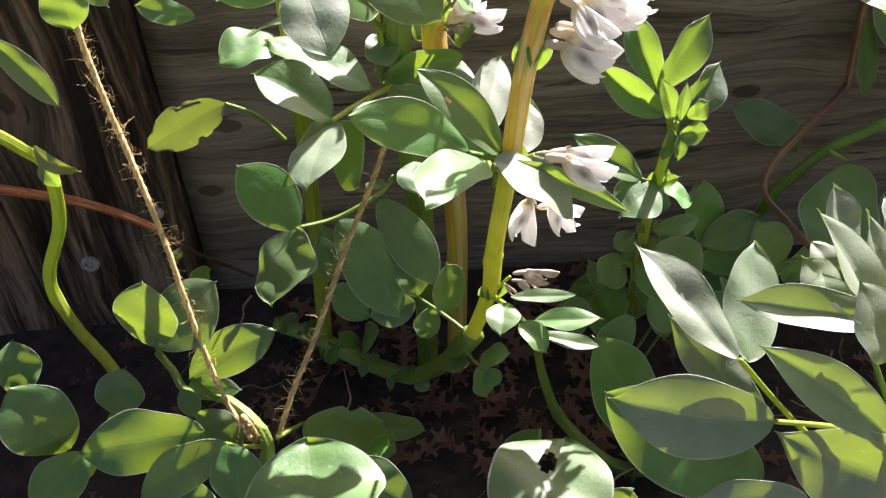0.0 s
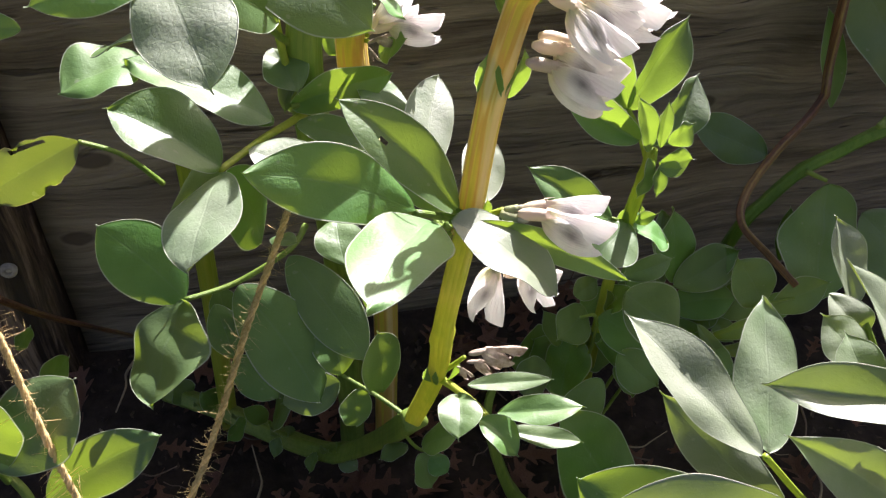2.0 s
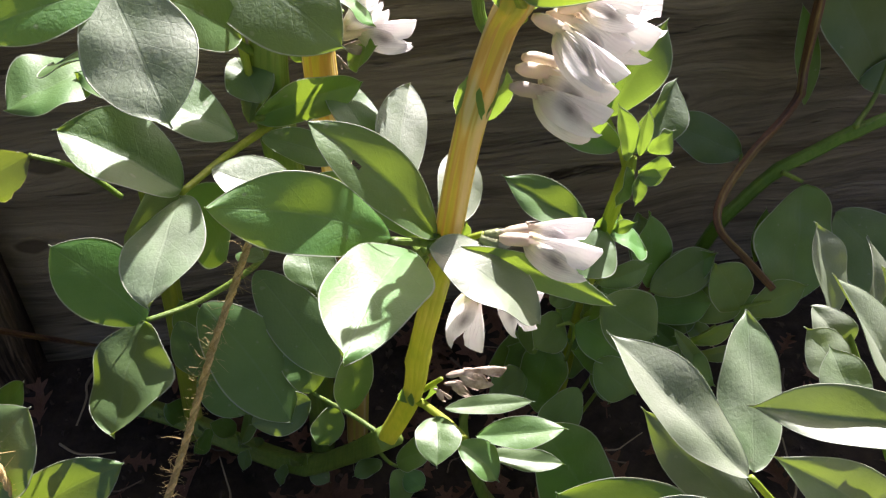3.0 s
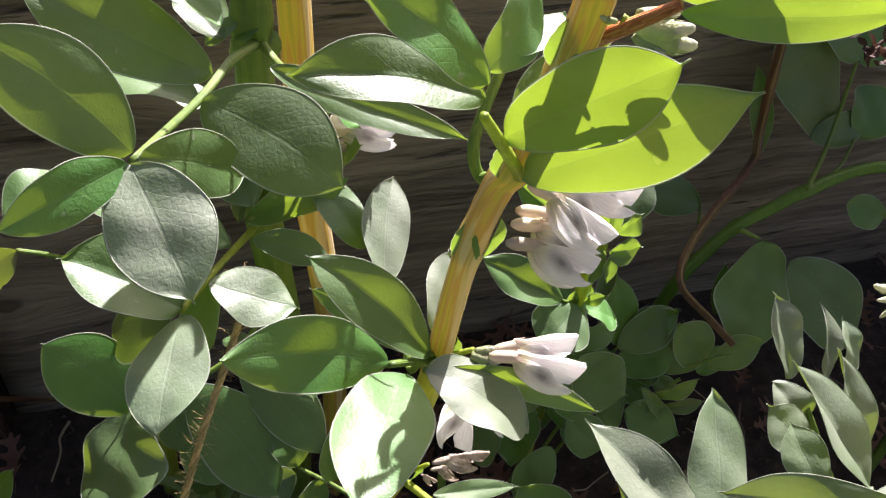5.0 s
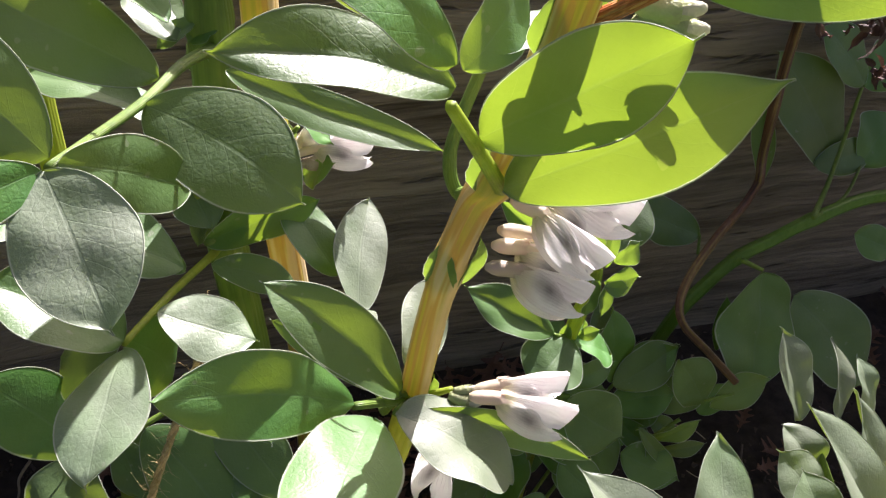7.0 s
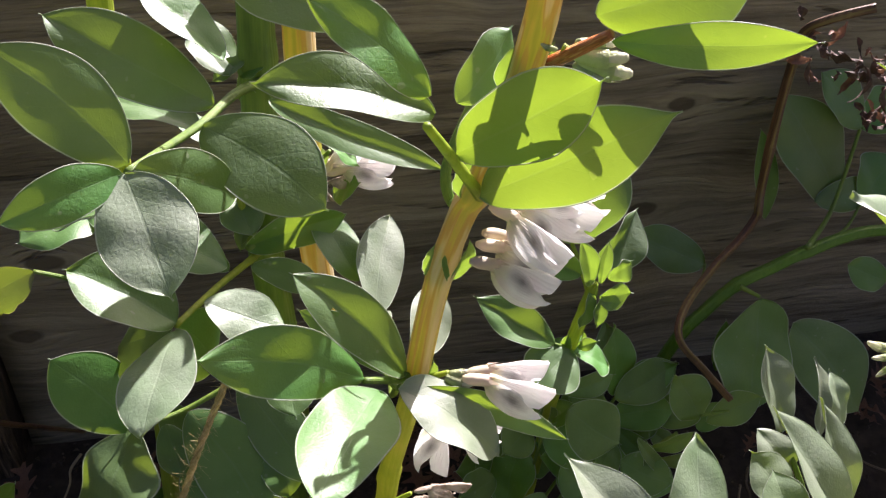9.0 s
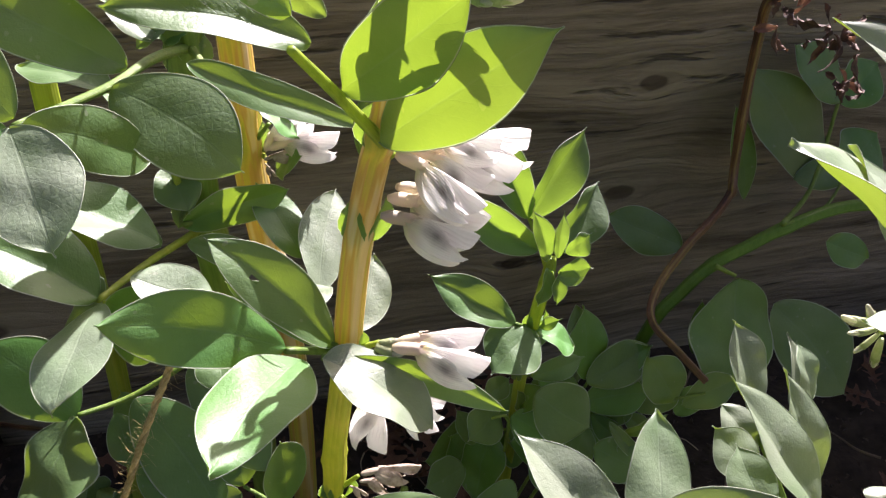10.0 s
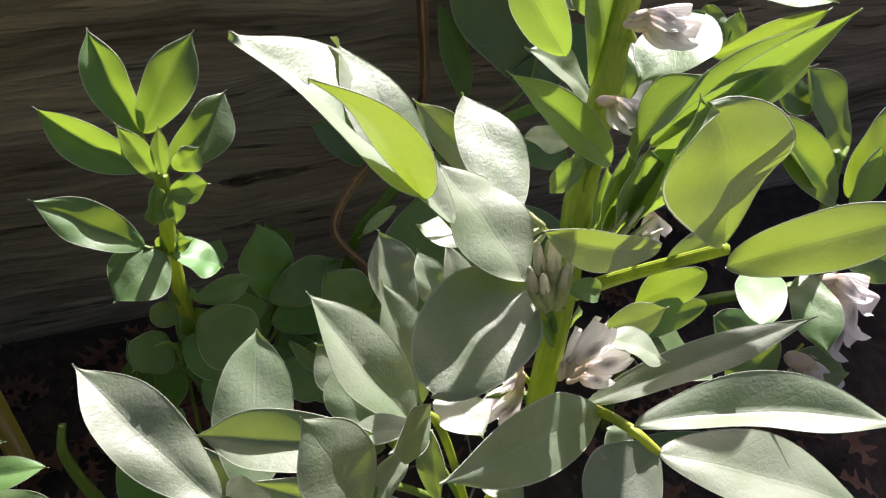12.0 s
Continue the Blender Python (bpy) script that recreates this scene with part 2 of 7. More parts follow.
def ground_material():
    """Dark moist bed soil; a stride away, unseen rough turf added to bounce sunlight."""
    m = Nodes("garden_ground")
    co = m.add("NewGeometry").outputs["Position"]
    sep = m.add("SeparateXYZ", {0: co})
    fine, broad = m.noise(co, 60.0, 5.0, 0.6), m.noise(co, 3.0, 4.0)
    soil = m.mix(m.ramp(fine, [(0.32, 0.0), (0.68, 1.0)]), (0.014, 0.010, 0.007), (0.050, 0.035, 0.025))
    bounce_turf = m.mix(m.ramp(fine, [(0.3, 0.0), (0.7, 1.0)]), (0.10, 0.13, 0.035), (0.26, 0.24, 0.10))
    bounce_turf = m.mix(m.math("MULTIPLY", broad, 0.5), bounce_turf, (0.22, 0.19, 0.10))
    edge = m.math("ADD", sep.outputs[1], m.math("MULTIPLY", broad, 0.25))
    col = m.mix(m.step(edge, -0.35, -0.15), bounce_turf, soil)
    p = m.add("BsdfPrincipled", {"Base Color": col, "Roughness": 0.95, "Normal": m.bump(m.math("ADD", fine, broad), 1.0, 0.004)})
    return m.done(p.outputs[0])


SOIL = ground_material()
CLOD = simple("soil_clod", (0.022, 0.015, 0.011), (0.08, 0.056, 0.040), 120.0, 0.95, 0.9)


def wood_material(name, dark, mid, pale, knots, upright=False, spread=0.13):
    """Weathered timber; the grain runs along x (or z) and flows round the knots, given as (x, z, radius)."""
    m = Nodes(name)
    co = m.add("NewGeometry").outputs["Position"]
    sep = m.add("SeparateXYZ", {0: co})
    x, y, z = sep.outputs[0], sep.outputs[1], sep.outputs[2]
    if upright:
        x, z = z, x
    warp = m.math("ADD", z, m.math("MULTIPLY", m.math("SUBTRACT", m.noise(co, 5.5, 2.0), 0.5), 0.035))
    eye = halo = 0.0
    for kx, kz, r in knots:
        dx = m.math("MULTIPLY", m.math("SUBTRACT", x, kx), 0.55)
        dz = m.math("SUBTRACT", z, kz)
        d2 = m.math("ADD", m.math("MULTIPLY", dx, dx), m.math("MULTIPLY", dz, dz))
        near = m.math("EXPONENT", m.math("MULTIPLY", d2, -1.0 / (2.2 * r) ** 2))
        warp = m.math("SUBTRACT", warp, m.math("MULTIPLY", m.math("MULTIPLY", dz, near), 0.75))
        far = m.math("MULTIPLY", m.math("SQRT", d2), m.math("MULTIPLY_ADD", m.noise(co, 60.0, 2.0), 0.5, 0.75))
        core = m.math("SUBTRACT", 1.0, m.step(far, 0.42 * r, 0.62 * r))
        halo = m.math("ADD", halo, m.math("EXPONENT", m.math("MULTIPLY", d2, -1.0 / (2.6 * r) ** 2)))
        ring = m.math("MULTIPLY", m.math("ABSOLUTE", m.math("SINE", m.math("MULTIPLY", m.math("SQRT", d2), 7.0 / r))), m.math("EXPONENT", m.math("MULTIPLY", d2, -1.0 / (1.1 * r) ** 2)))
        eye = m.math("ADD", eye, m.math("ADD", core, m.math("MULTIPLY", ring, 0.22)))
    vec = m.add("CombineXYZ", {0: m.math("MULTIPLY", x, 2.6), 1: m.math("MULTIPLY", y, 8.0), 2: m.math("MULTIPLY", warp, 30.0)}).outputs[0]
    broad = m.noise(vec, 1.0, 5.0, 0.62)
    vec2 = m.add("CombineXYZ", {0: m.math("MULTIPLY", x, 11.0), 1: m.math("MULTIPLY", y, 60.0), 2: m.math("MULTIPLY", warp, 210.0)}).outputs[0]
    fine = m.noise(vec2, 1.0, 7.0, 0.72)
    rings = m.math("ABSOLUTE", m.math("SINE", m.math("ADD", m.math("MULTIPLY", warp, 130.0), m.math("MULTIPLY", broad, 26.0))))
    patch = m.noise(co, 9.0, 4.0)
    vec3 = m.add("CombineXYZ", {0: m.math("MULTIPLY", x, 9.0), 1: m.math("MULTIPLY", y, 20.0), 2: m.math("MULTIPLY", warp, 90.0)}).outputs[0]
    crack = m.step(m.noise(vec3, 1.0, 4.0, 0.65), 0.61, 0.68)
    col = m.ramp(m.math("ADD", m.math("MULTIPLY", broad, 0.6), m.math("MULTIPLY", fine, 0.4)), [(0.5 - spread, dark), (0.5, mid), (0.5 + spread, pale)])
    col = m.mix(m.math("MULTIPLY", m.math("MINIMUM", halo, 1.0), 0.5), col, pale)
    col = m.mix(m.math("MULTIPLY", m.math("SUBTRACT", 1.0, m.step(rings, 0.0, 0.7)), 0.26), col, dark)
    col = m.mix(m.math("MULTIPLY", m.step(patch, 0.5, 0.75), 0.35), col, m.mix(0.5, mid, (0.10, 0.11, 0.07)))
    col = m.mix(m.math("MULTIPLY", crack, 0.58), col, (0.015, 0.011, 0.008))
    col = m.mix(m.math("MINIMUM", m.math("MULTIPLY", eye, 0.75), 0.75), col, (0.045, 0.030, 0.020))
    height = m.math("ADD", m.math("MULTIPLY", fine, 0.8), m.math("MULTIPLY", rings, 0.35))
    height = m.math("SUBTRACT", height, m.math("MULTIPLY", crack, 1.2))
    p = m.add("BsdfPrincipled", {"Base Color": col, "Roughness": 0.85, "Normal": m.bump(height, 0.9, 0.004), "Specular IOR Level": 0.25})
    return m.done(p.outputs[0])


BOARD = wood_material("weathered_board", (0.082, 0.063, 0.044), (0.245, 0.203, 0.150), (0.395, 0.335, 0.250),
                      [(0.354, 0.307, 0.012), (0.346, 0.204, 0.014), (-0.127, 0.205, 0.014), (-0.155, 0.133, 0.013), (0.26, 0.14, 0.012), (0.02, 0.30, 0.011)])
POST = wood_material("weathered_post", (0.020, 0.012, 0.007), (0.105, 0.070, 0.043), (0.30, 0.215, 0.140), [(0.26, -0.29, 0.012)], True, 0.062)


# ---- building helpers ----
ORIGIN = {}


def thing(name, at, label, category, group=""):
    ob = new(name)
    ob.empty_display_size = 0.05
    ob.location = at
    ORIGIN[ob] = Vector(at)
    return tagged(ob, label, category, group)


def link_mesh(name, mesh, origin, parent=None, label=""):
    ob = new(name, mesh)
    ORIGIN[ob] = Vector(origin)
    ob.location = Vector(origin) - (ORIGIN[parent] if parent else Vector())
    ob.parent = parent
    return tagged(ob, label)


def to_mesh(name, bm, material, origin=(0, 0, 0), smooth=True):
    mesh = bpy.data.meshes.new(name)
    bmesh.ops.translate(bm, verts=bm.verts, vec=-Vector(origin))
    bm.to_mesh(mesh)
    bm.free()
    mesh.materials.append(material)
    for p in mesh.polygons:
        p.use_smooth = smooth
    return mesh


def part(name, bm, material, parent, label="", origin=None, smooth=True):
    """One bmesh, in world coordinates, as one mesh object under a thing or a part."""
    at = Vector(origin) if origin is not None else ORIGIN[parent].copy()
    return link_mesh(name, to_mesh(name, bm, material, at, smooth), at, parent, label)


def spline(points, per=8):
    """A smooth line through the points."""
    p = [Vector(q) for q in points]
    if len(p) == 2:
        return [p[0].lerp(p[1], i / per) for i in range(per + 1)]
    out = []
    for i in range(len(p) - 1):
        a, b, c, d = p[max(i - 1, 0)], p[i], p[i + 1], p[min(i + 2, len(p) - 1)]
        for k in range(per):
            t = k / per
            out.append(0.5 * (2 * b + (c - a) * t + (2 * a - 5 * b + 4 * c - d) * t * t + (3 * b - a - 3 * c + d) * t ** 3))
    return out + [p[-1]]


def sweep(bm, line, radius, sides=8, square=0.0, swell=(), twist=0.0, cap=True):
    """A tube along the line. radius: a number or a function of 0..1; square: how square the section is."""
    uv = bm.loops.layers.uv.verify()
    n = len(line)
    side = Vector((1, 0, 0))
    rings = []
    for i, q in enumerate(line):
        t = (line[min(i + 1, n - 1)] - line[max(i - 1, 0)]).normalized()
        side = (side - t * side.dot(t))
        side = side.normalized() if side.length > 1e-6 else t.orthogonal().normalized()
        up = t.cross(side)
        f = i / (n - 1)
        r = radius(f) if callable(radius) else radius
        for at, more in swell:
            r *= 1 + more * math.exp(-((f - at) / 0.02) ** 2)
        ring = []
        for k in range(sides):
            a = 2 * math.pi * k / sides + math.pi / sides + twist * f
            s = 1.0
            if square:
                c = a + 0.55 - twist * f
                s = 1 + square * ((abs(math.cos(c)) ** 5 + abs(math.sin(c)) ** 5) ** -0.2 - 1.12)
            ring.append(bm.verts.new(q + (side * math.cos(a) + up * math.sin(a)) * r * s))
        rings.append(ring)
    for i in range(n - 1):
        for k in range(sides):
            k2 = (k + 1) % sides
            face = bm.faces.new((rings[i][k], rings[i][k2], rings[i + 1][k2], rings[i + 1][k]))
            for loop, (a, b) in zip(face.loops, ((k, i), (k + 1, i), (k + 1, i + 1), (k, i + 1))):
                loop[uv].uv = (a / sides, b / n)
    if cap:
        bm.faces.new(rings[0][::-1])
        bm.faces.new(rings[-1])


def stem(plant, points, r0, r1, material, nodes=(), label="", name="stem"):
    line = spline(points, 10)
    bm = bmesh.new()
    sweep(bm, line, lambda f: 1.18 * (r0 + (r1 - r0) * f), 24, 1.0, [(a, 0.14) for a in nodes], 0.2)
    return part(name, bm, material, plant, label, points[0])


def stalk(plant, points, r0=0.0021, r1=0.0014, material=None, name="leaf_stalk"):
    bm = bmesh.new()
    sweep(bm, spline(points, 7), lambda f: r0 + (r1 - r0) * f, 8, 0.7)
    return part(name, bm, material or STEM_GREEN, plant, "", points[0])


LEAF_RND = random.Random(5)


def blade(base, tip, normal, width, fold=14.0, bend=10.0, wave=1.0, blunt=1.08, hole=None, nv=22, nu=12, ragged=0.0, twist=0.0, point=0.35):
    """A leaf blade as a bmesh: an oval sheet folded along its midrib, arched along its length, with a wavy edge."""
    rnd = LEAF_RND
    base, tip = Vector(base), Vector(tip)
    axis = tip - base
    length = axis.length
    x = axis / length
    n = Vector(normal)
    n = (n - x * n.dot(x)).normalized()
    s = x.cross(n)
    bm = bmesh.new()
    uv = bm.loops.layers.uv.verify()
    p1, p2, amp = rnd.uniform(0, 6), rnd.uniform(0, 6), rnd.uniform(0.6, 1.3) * wave
    skew = rnd.uniform(-0.05, 0.05)
    fa, ba, tw = radians(fold), math.tan(radians(bend)) * 0.5, radians(twist)
    rows = []
    steps = [0.35 * i / nv + 0.65 * (0.5 - 0.5 * math.cos(math.pi * i / nv)) for i in range(nv + 1)]
    steps.append(1.0 + 0.0012 / length)
    for v in steps:
        if v > 1.0:
            end = rows[-1][nu // 2].co + x * 0.0014 + n * rnd.uniform(-0.0006, 0.0002) + s * rnd.uniform(-0.0003, 0.0003)
            rows.append([bm.verts.new(end + s * (2 * j / nu - 1) * 0.00008) for j in range(nu + 1)])
            continue
        shape = max(math.sin(math.pi * min(v ** blunt, 1.0)), 0.0) ** (0.53 + 0.70 * point * v ** 3)
        hw = 0.5 * width * max(shape, min(0.02, 0.0006 / width))
        turn = tw * (v - 0.5)
        sv = s * math.cos(turn) + n * math.sin(turn)
        nvv = n * math.cos(turn) - s * math.sin(turn)
        mid = base + x * (length * v) + n * (ba * length * 4 * v * (1 - v) * 0.5) + s * (skew * length * math.sin(math.pi * v))
        row = []
        for j in range(nu + 1):
            u = 2 * j / nu - 1
            a = abs(u)
            w = hw * (1 + wave * (0.028 * math.sin(5.2 * v + (p2 if u > 0 else p1)) + 0.016 * math.sin(14 * v + (p1 if u > 0 else p2))))
            if ragged and a > 0.99:
                w *= 1 - ragged * max(0.0, math.sin(9 * v + p1) * math.sin(23 * v + p2))
            lift = a * hw * math.sin(fa) - (a ** 2.5) * hw * 0.16 * math.sin(fa + 0.5)
            ripple = amp * 0.055 * width * (a ** 2) * math.sin(7.5 * v + (p1 if u > 0 else p2)) + 0.012 * width * amp * math.sin(15 * v + 3 * u + p1)
            row.append(bm.verts.new(mid + sv * (u * w * math.cos(fa)) + nvv * (lift + ripple)))
        rows.append(row)
    for i in range(nv + 1):
        for j in range(nu):
            if hole and any((steps[i] + 0.02 - hv) ** 2 / rv ** 2 + ((j + 0.5) / nu - hu) ** 2 / ru ** 2 < 1 for hv, hu, rv, ru in hole):
                continue
            face = bm.faces.new((rows[i][j], rows[i][j + 1], rows[i + 1][j + 1], rows[i + 1][j]))
            for loop, (a, b) in zip(face.loops, ((j, i), (j + 1, i), (j + 1, i + 1), (j, i + 1))):
                loop[uv].uv = (a / nu, min(steps[b], 1.0))
    if not ragged:
        # the thickened, pale margin is a fine cord round the blade, sunlit by colour
        for j, way in ((0, -1), (nu, 1)):
            cord = []
            for i in range(nv + 2):
                q, inner = rows[i][j].co, rows[i][j - way].co
                out = (q - inner).normalized() if (q - inner).length > 1e-6 else s * way
                r = 0.00021 * min(1.0, 0.35 + width * 22)
                cord.append([bm.verts.new(q + d * r) for d in (out, n, -out * 0.6, -n)])
            for i in range(nv + 1):
                for c in range(4):
                    face = bm.faces.new((cord[i][c], cord[i][(c + 1) % 4], cord[i + 1][(c + 1) % 4], cord[i + 1][c]))
                    for loop in face.loops:
                        loop[uv].uv = (j / nu, 0.5)
    return bm


def leaflet(parent, base, tip, normal, width, fold=14.0, bend=10.0, material=None, label="", **kw):
    return part("leaflet", blade(base, tip, normal, width, fold, bend, **kw), material or LEAF, parent, label, base)


def sheet(bm, nu, nv, spot):
    """A grid of faces; spot(u, v) gives the point for u in -1..1 across and v in 0..1 along."""
    uv = bm.loops.layers.uv.verify()
    rows = [[bm.verts.new(spot(2 * j / nu - 1, i / nv)) for j in range(nu + 1)] for i in range(nv + 1)]
    for i in range(nv):
        for j in range(nu):
            face = bm.faces.new((rows[i][j], rows[i][j + 1], rows[i + 1][j + 1], rows[i + 1][j]))
            for loop, (a, b) in zip(face.loops, ((j, i), (j + 1, i), (j + 1, i + 1), (j, i + 1))):
                loop[uv].uv = (a / nu, b / nv)


def smooth(a, b, v):
    f = min(max((v - a) / (b - a), 0.0), 1.0)
    return f * f * (3 - 2 * f)


def banner(bm, m, k, flare, rise, wilt):
    """The upper petal: a narrow tube that opens into a saddle, folded along its back, with a notched, turned-up end."""
    def spot(u, v):
        depth = k * (0.075 + (0.20 - 0.10 * wilt) * smooth(0.12, 0.85, v))
        steps, y, z = 8, 0.0, 0.0
        for q in range(steps):
            f = abs(u) * (q + 0.5) / steps
            tilt = 1.42 * smooth(0.0, 0.42 - 0.16 * v, f) - flare * smooth(0.55, 1.0, f) * smooth(0.45, 1.0, v)
            y += math.cos(tilt) * depth * abs(u) / steps
            z -= math.sin(tilt) * depth * abs(u) / steps
        x = k * (0.16 + 0.84 * v) - k * 0.16 * abs(u) ** 1.6 * smooth(0.55, 1.0, v) - k * 0.03 * (1 - abs(u)) ** 6 * smooth(0.8, 1.0, v)
        crimp = 0.010 * k * math.sin(9 * u + 11 * v) * v
        return m @ Vector((x, math.copysign(y, u), 0.055 * k + z + rise * k * v * v + 0.04 * k * math.sin(math.pi * v) + crimp))
    sheet(bm, 18, 16, spot)


def wing(bm, m, k, side, drop, gape):
    """A side petal: a rounded half-oval that hangs below the banner and bulges outwards."""
    def spot(u, v):
        half = k * 0.145 * max(math.sin(math.pi * min(v, 1.0) ** 0.85), 0.0) ** 0.62 + k * 0.012
        x = k * (0.21 + 0.65 * v) - 0.05 * k * u * v
        z = -k * (0.015 + drop * v ** 0.8) + u * half
        y = side * k * (0.045 + 0.055 * math.sin(math.pi * v) * (1 - 0.6 * u * u) + gape * v * max(-u, 0.0) ** 1.5)
        return m @ Vector((x, y + 0.006 * k * math.sin(7 * u + 9 * v), z))
    sheet(bm, 12, 14, spot)


FLOWER_RND = random.Random(9)


def flower(parent, base, tip, up=(0, 0, 1), size=1.0, withered=False):
    """A bean flower: a tubular calyx with five teeth, a folded banner petal and two blotched wing petals."""
    rnd = FLOWER_RND
    base, tip = Vector(base), Vector(tip)
    x = tip - base
    k = x.length
    x.normalize()
    z = (Vector(up) - x * Vector(up).dot(x)).normalized()
    y = z.cross(x)
    m = Matrix.Translation(base) @ Matrix((x, y, z)).transposed().to_4x4() @ Matrix.Rotation(rnd.uniform(-0.28, 0.28), 4, "X")
    bm = bmesh.new()
    line = [m @ Vector((k * f, 0, k * (0.05 * math.sin(4 * f) - 0.02))) for f in (-0.03, 0.0, 0.03, 0.08, 0.13, 0.18, 0.23, 0.28)]
    sweep(bm, line, lambda f: k * size * (0.030 + 0.042 * min(f * 2.6, 1.0) - 0.006 * f), 12)
    for n in range(5):
        a = n * 2 * math.pi / 5 + 0.3
        d, e = Vector((0, math.cos(a), math.sin(a))), Vector((0, -math.sin(a), math.cos(a)))
        q = Vector((0.27 * k, 0, 0.03 * k)) + d * 0.068 * k * size
        bm.faces.new([bm.verts.new(m @ p) for p in (q - e * 0.035 * k - Vector((0.03 * k, 0, 0)), q + e * 0.035 * k - Vector((0.03 * k, 0, 0)), q + Vector((0.10 * k, 0, 0)) + d * 0.012 * k)])
    f_ob = part("flower", bm, WITHERED if withered else CALYX, parent, "", base)
    wilt = 1.0 if withered else 0.0
    bm = bmesh.new()
    banner(bm, m, k * (1 if not withered else 0.95), rnd.uniform(0.7, 1.3), rnd.uniform(0.0, 0.10), wilt)
    part("banner_petal", bm, WITHERED if withered else BANNER, f_ob, "", base)
    for side in (-1, 1):
        bm = bmesh.new()
        wing(bm, m, k * (0.8 if withered else 1.0), side, rnd.uniform(0.15, 0.21), rnd.uniform(0.05, 0.14))
        part("wing_petal", bm, WITHERED if withered else WING, f_ob, "", base)
    return f_ob


def bud(parent, base, tip, fat=0.16):
    base, tip = Vector(base), Vector(tip)
    k = (tip - base).length
    bm = bmesh.new()
    bow = Vector((0, 0, -0.08 * k))
    cuts = (0, 0.08, 0.2, 0.35, 0.5, 0.65, 0.82, 0.94, 1.0)
    line = [base.lerp(tip, f) + bow * math.sin(math.pi * f) for f in cuts]
    sweep(bm, line[:6], lambda f: k * fat * (0.35 + 0.72 * math.sin(math.pi * (0.08 + 0.46 * f)) ** 0.9), 10)
    # the calyx ends in narrow teeth that lie against the petals
    x = (line[6] - line[4]).normalized()
    y = x.orthogonal().normalized()
    for n in range(5):
        d = Matrix.Rotation(n * 2 * math.pi / 5, 3, x) @ y
        e = x.cross(d) * k * fat * 0.42
        q = line[5] + d * k * fat * 1.02
        back = q - x * k * 0.06
        bm.faces.new([bm.verts.new(p) for p in (back - e, back + e, q + x * k * 0.20 - d * k * fat * 0.15)])
    b_ob = part("flower_bud", bm, BUD, parent, "", base)
    bm = bmesh.new()
    sweep(bm, line[4:], lambda f: k * fat * (0.90 - 0.62 * f ** 1.8), 10)
    part("petal_tip", bm, BUD_TIP, b_ob, "pale folded petal tip", base)
    return b_ob


def stipule(parent, at, way, normal, size=0.012):
    """The small toothed leaf that clasps the stem at a node."""
    at, way = Vector(at), Vector(way).normalized()
    return part("stipule", blade(at - way * size * 0.45, at + way * size * 0.75, normal, size * 0.72, 25, 15, 1.0, 0.85, None, 14, 8, 0.14), YOUNG, parent, "", at)


# ---- ground and timber ----
def axis_steps(lo, hi, step, far):
    a = [lo + i * step for i in range(int(round((hi - lo) / step)) + 1)]
    return [-far, -far / 6, -far / 40] + a + [far / 40, far / 6, far]


def build_ground():
    xs, ys = axis_steps(-0.75, 1.05, 0.0125, 400.0), axis_steps(-0.6, 0.70, 0.0125, 400.0)
    verts, faces = [], []
    for yy in ys:
        for xx in xs:
            h = 0.0
            if abs(xx - 0.15) < 0.95 and abs(yy) < 0.75:
                q = Vector((xx, yy, 0))
                fade = max(0.0, min(1.0, (0.86 - abs(xx - 0.15)) / 0.2, (0.66 - abs(yy)) / 0.12))
                h = 0.016 * noise.noise(q * 9) + 0.009 * noise.noise(q * 31) + 0.006 * noise.noise(q * 80) - 0.004
                h *= fade
            verts.append((xx, yy, h))
    w = len(xs)
    for j in range(len(ys) - 1):
        for i in range(w - 1):
            a = j * w + i
            faces.append((a, a + 1, a + w + 1, a + w))
    mesh = bpy.data.meshes.new("ground")
    mesh.from_pydata(verts, [], faces)
    mesh.materials.append(SOIL)
    for p in mesh.polygons:
        p.use_smooth = True
    ob = new("ground", mesh)
    tagged(ob, "dark moist crumbly garden soil strewn with dead leaves", "soil", kind="structure")
    ORIGIN[ob] = Vector()
    return ob


GROUND = build_ground()


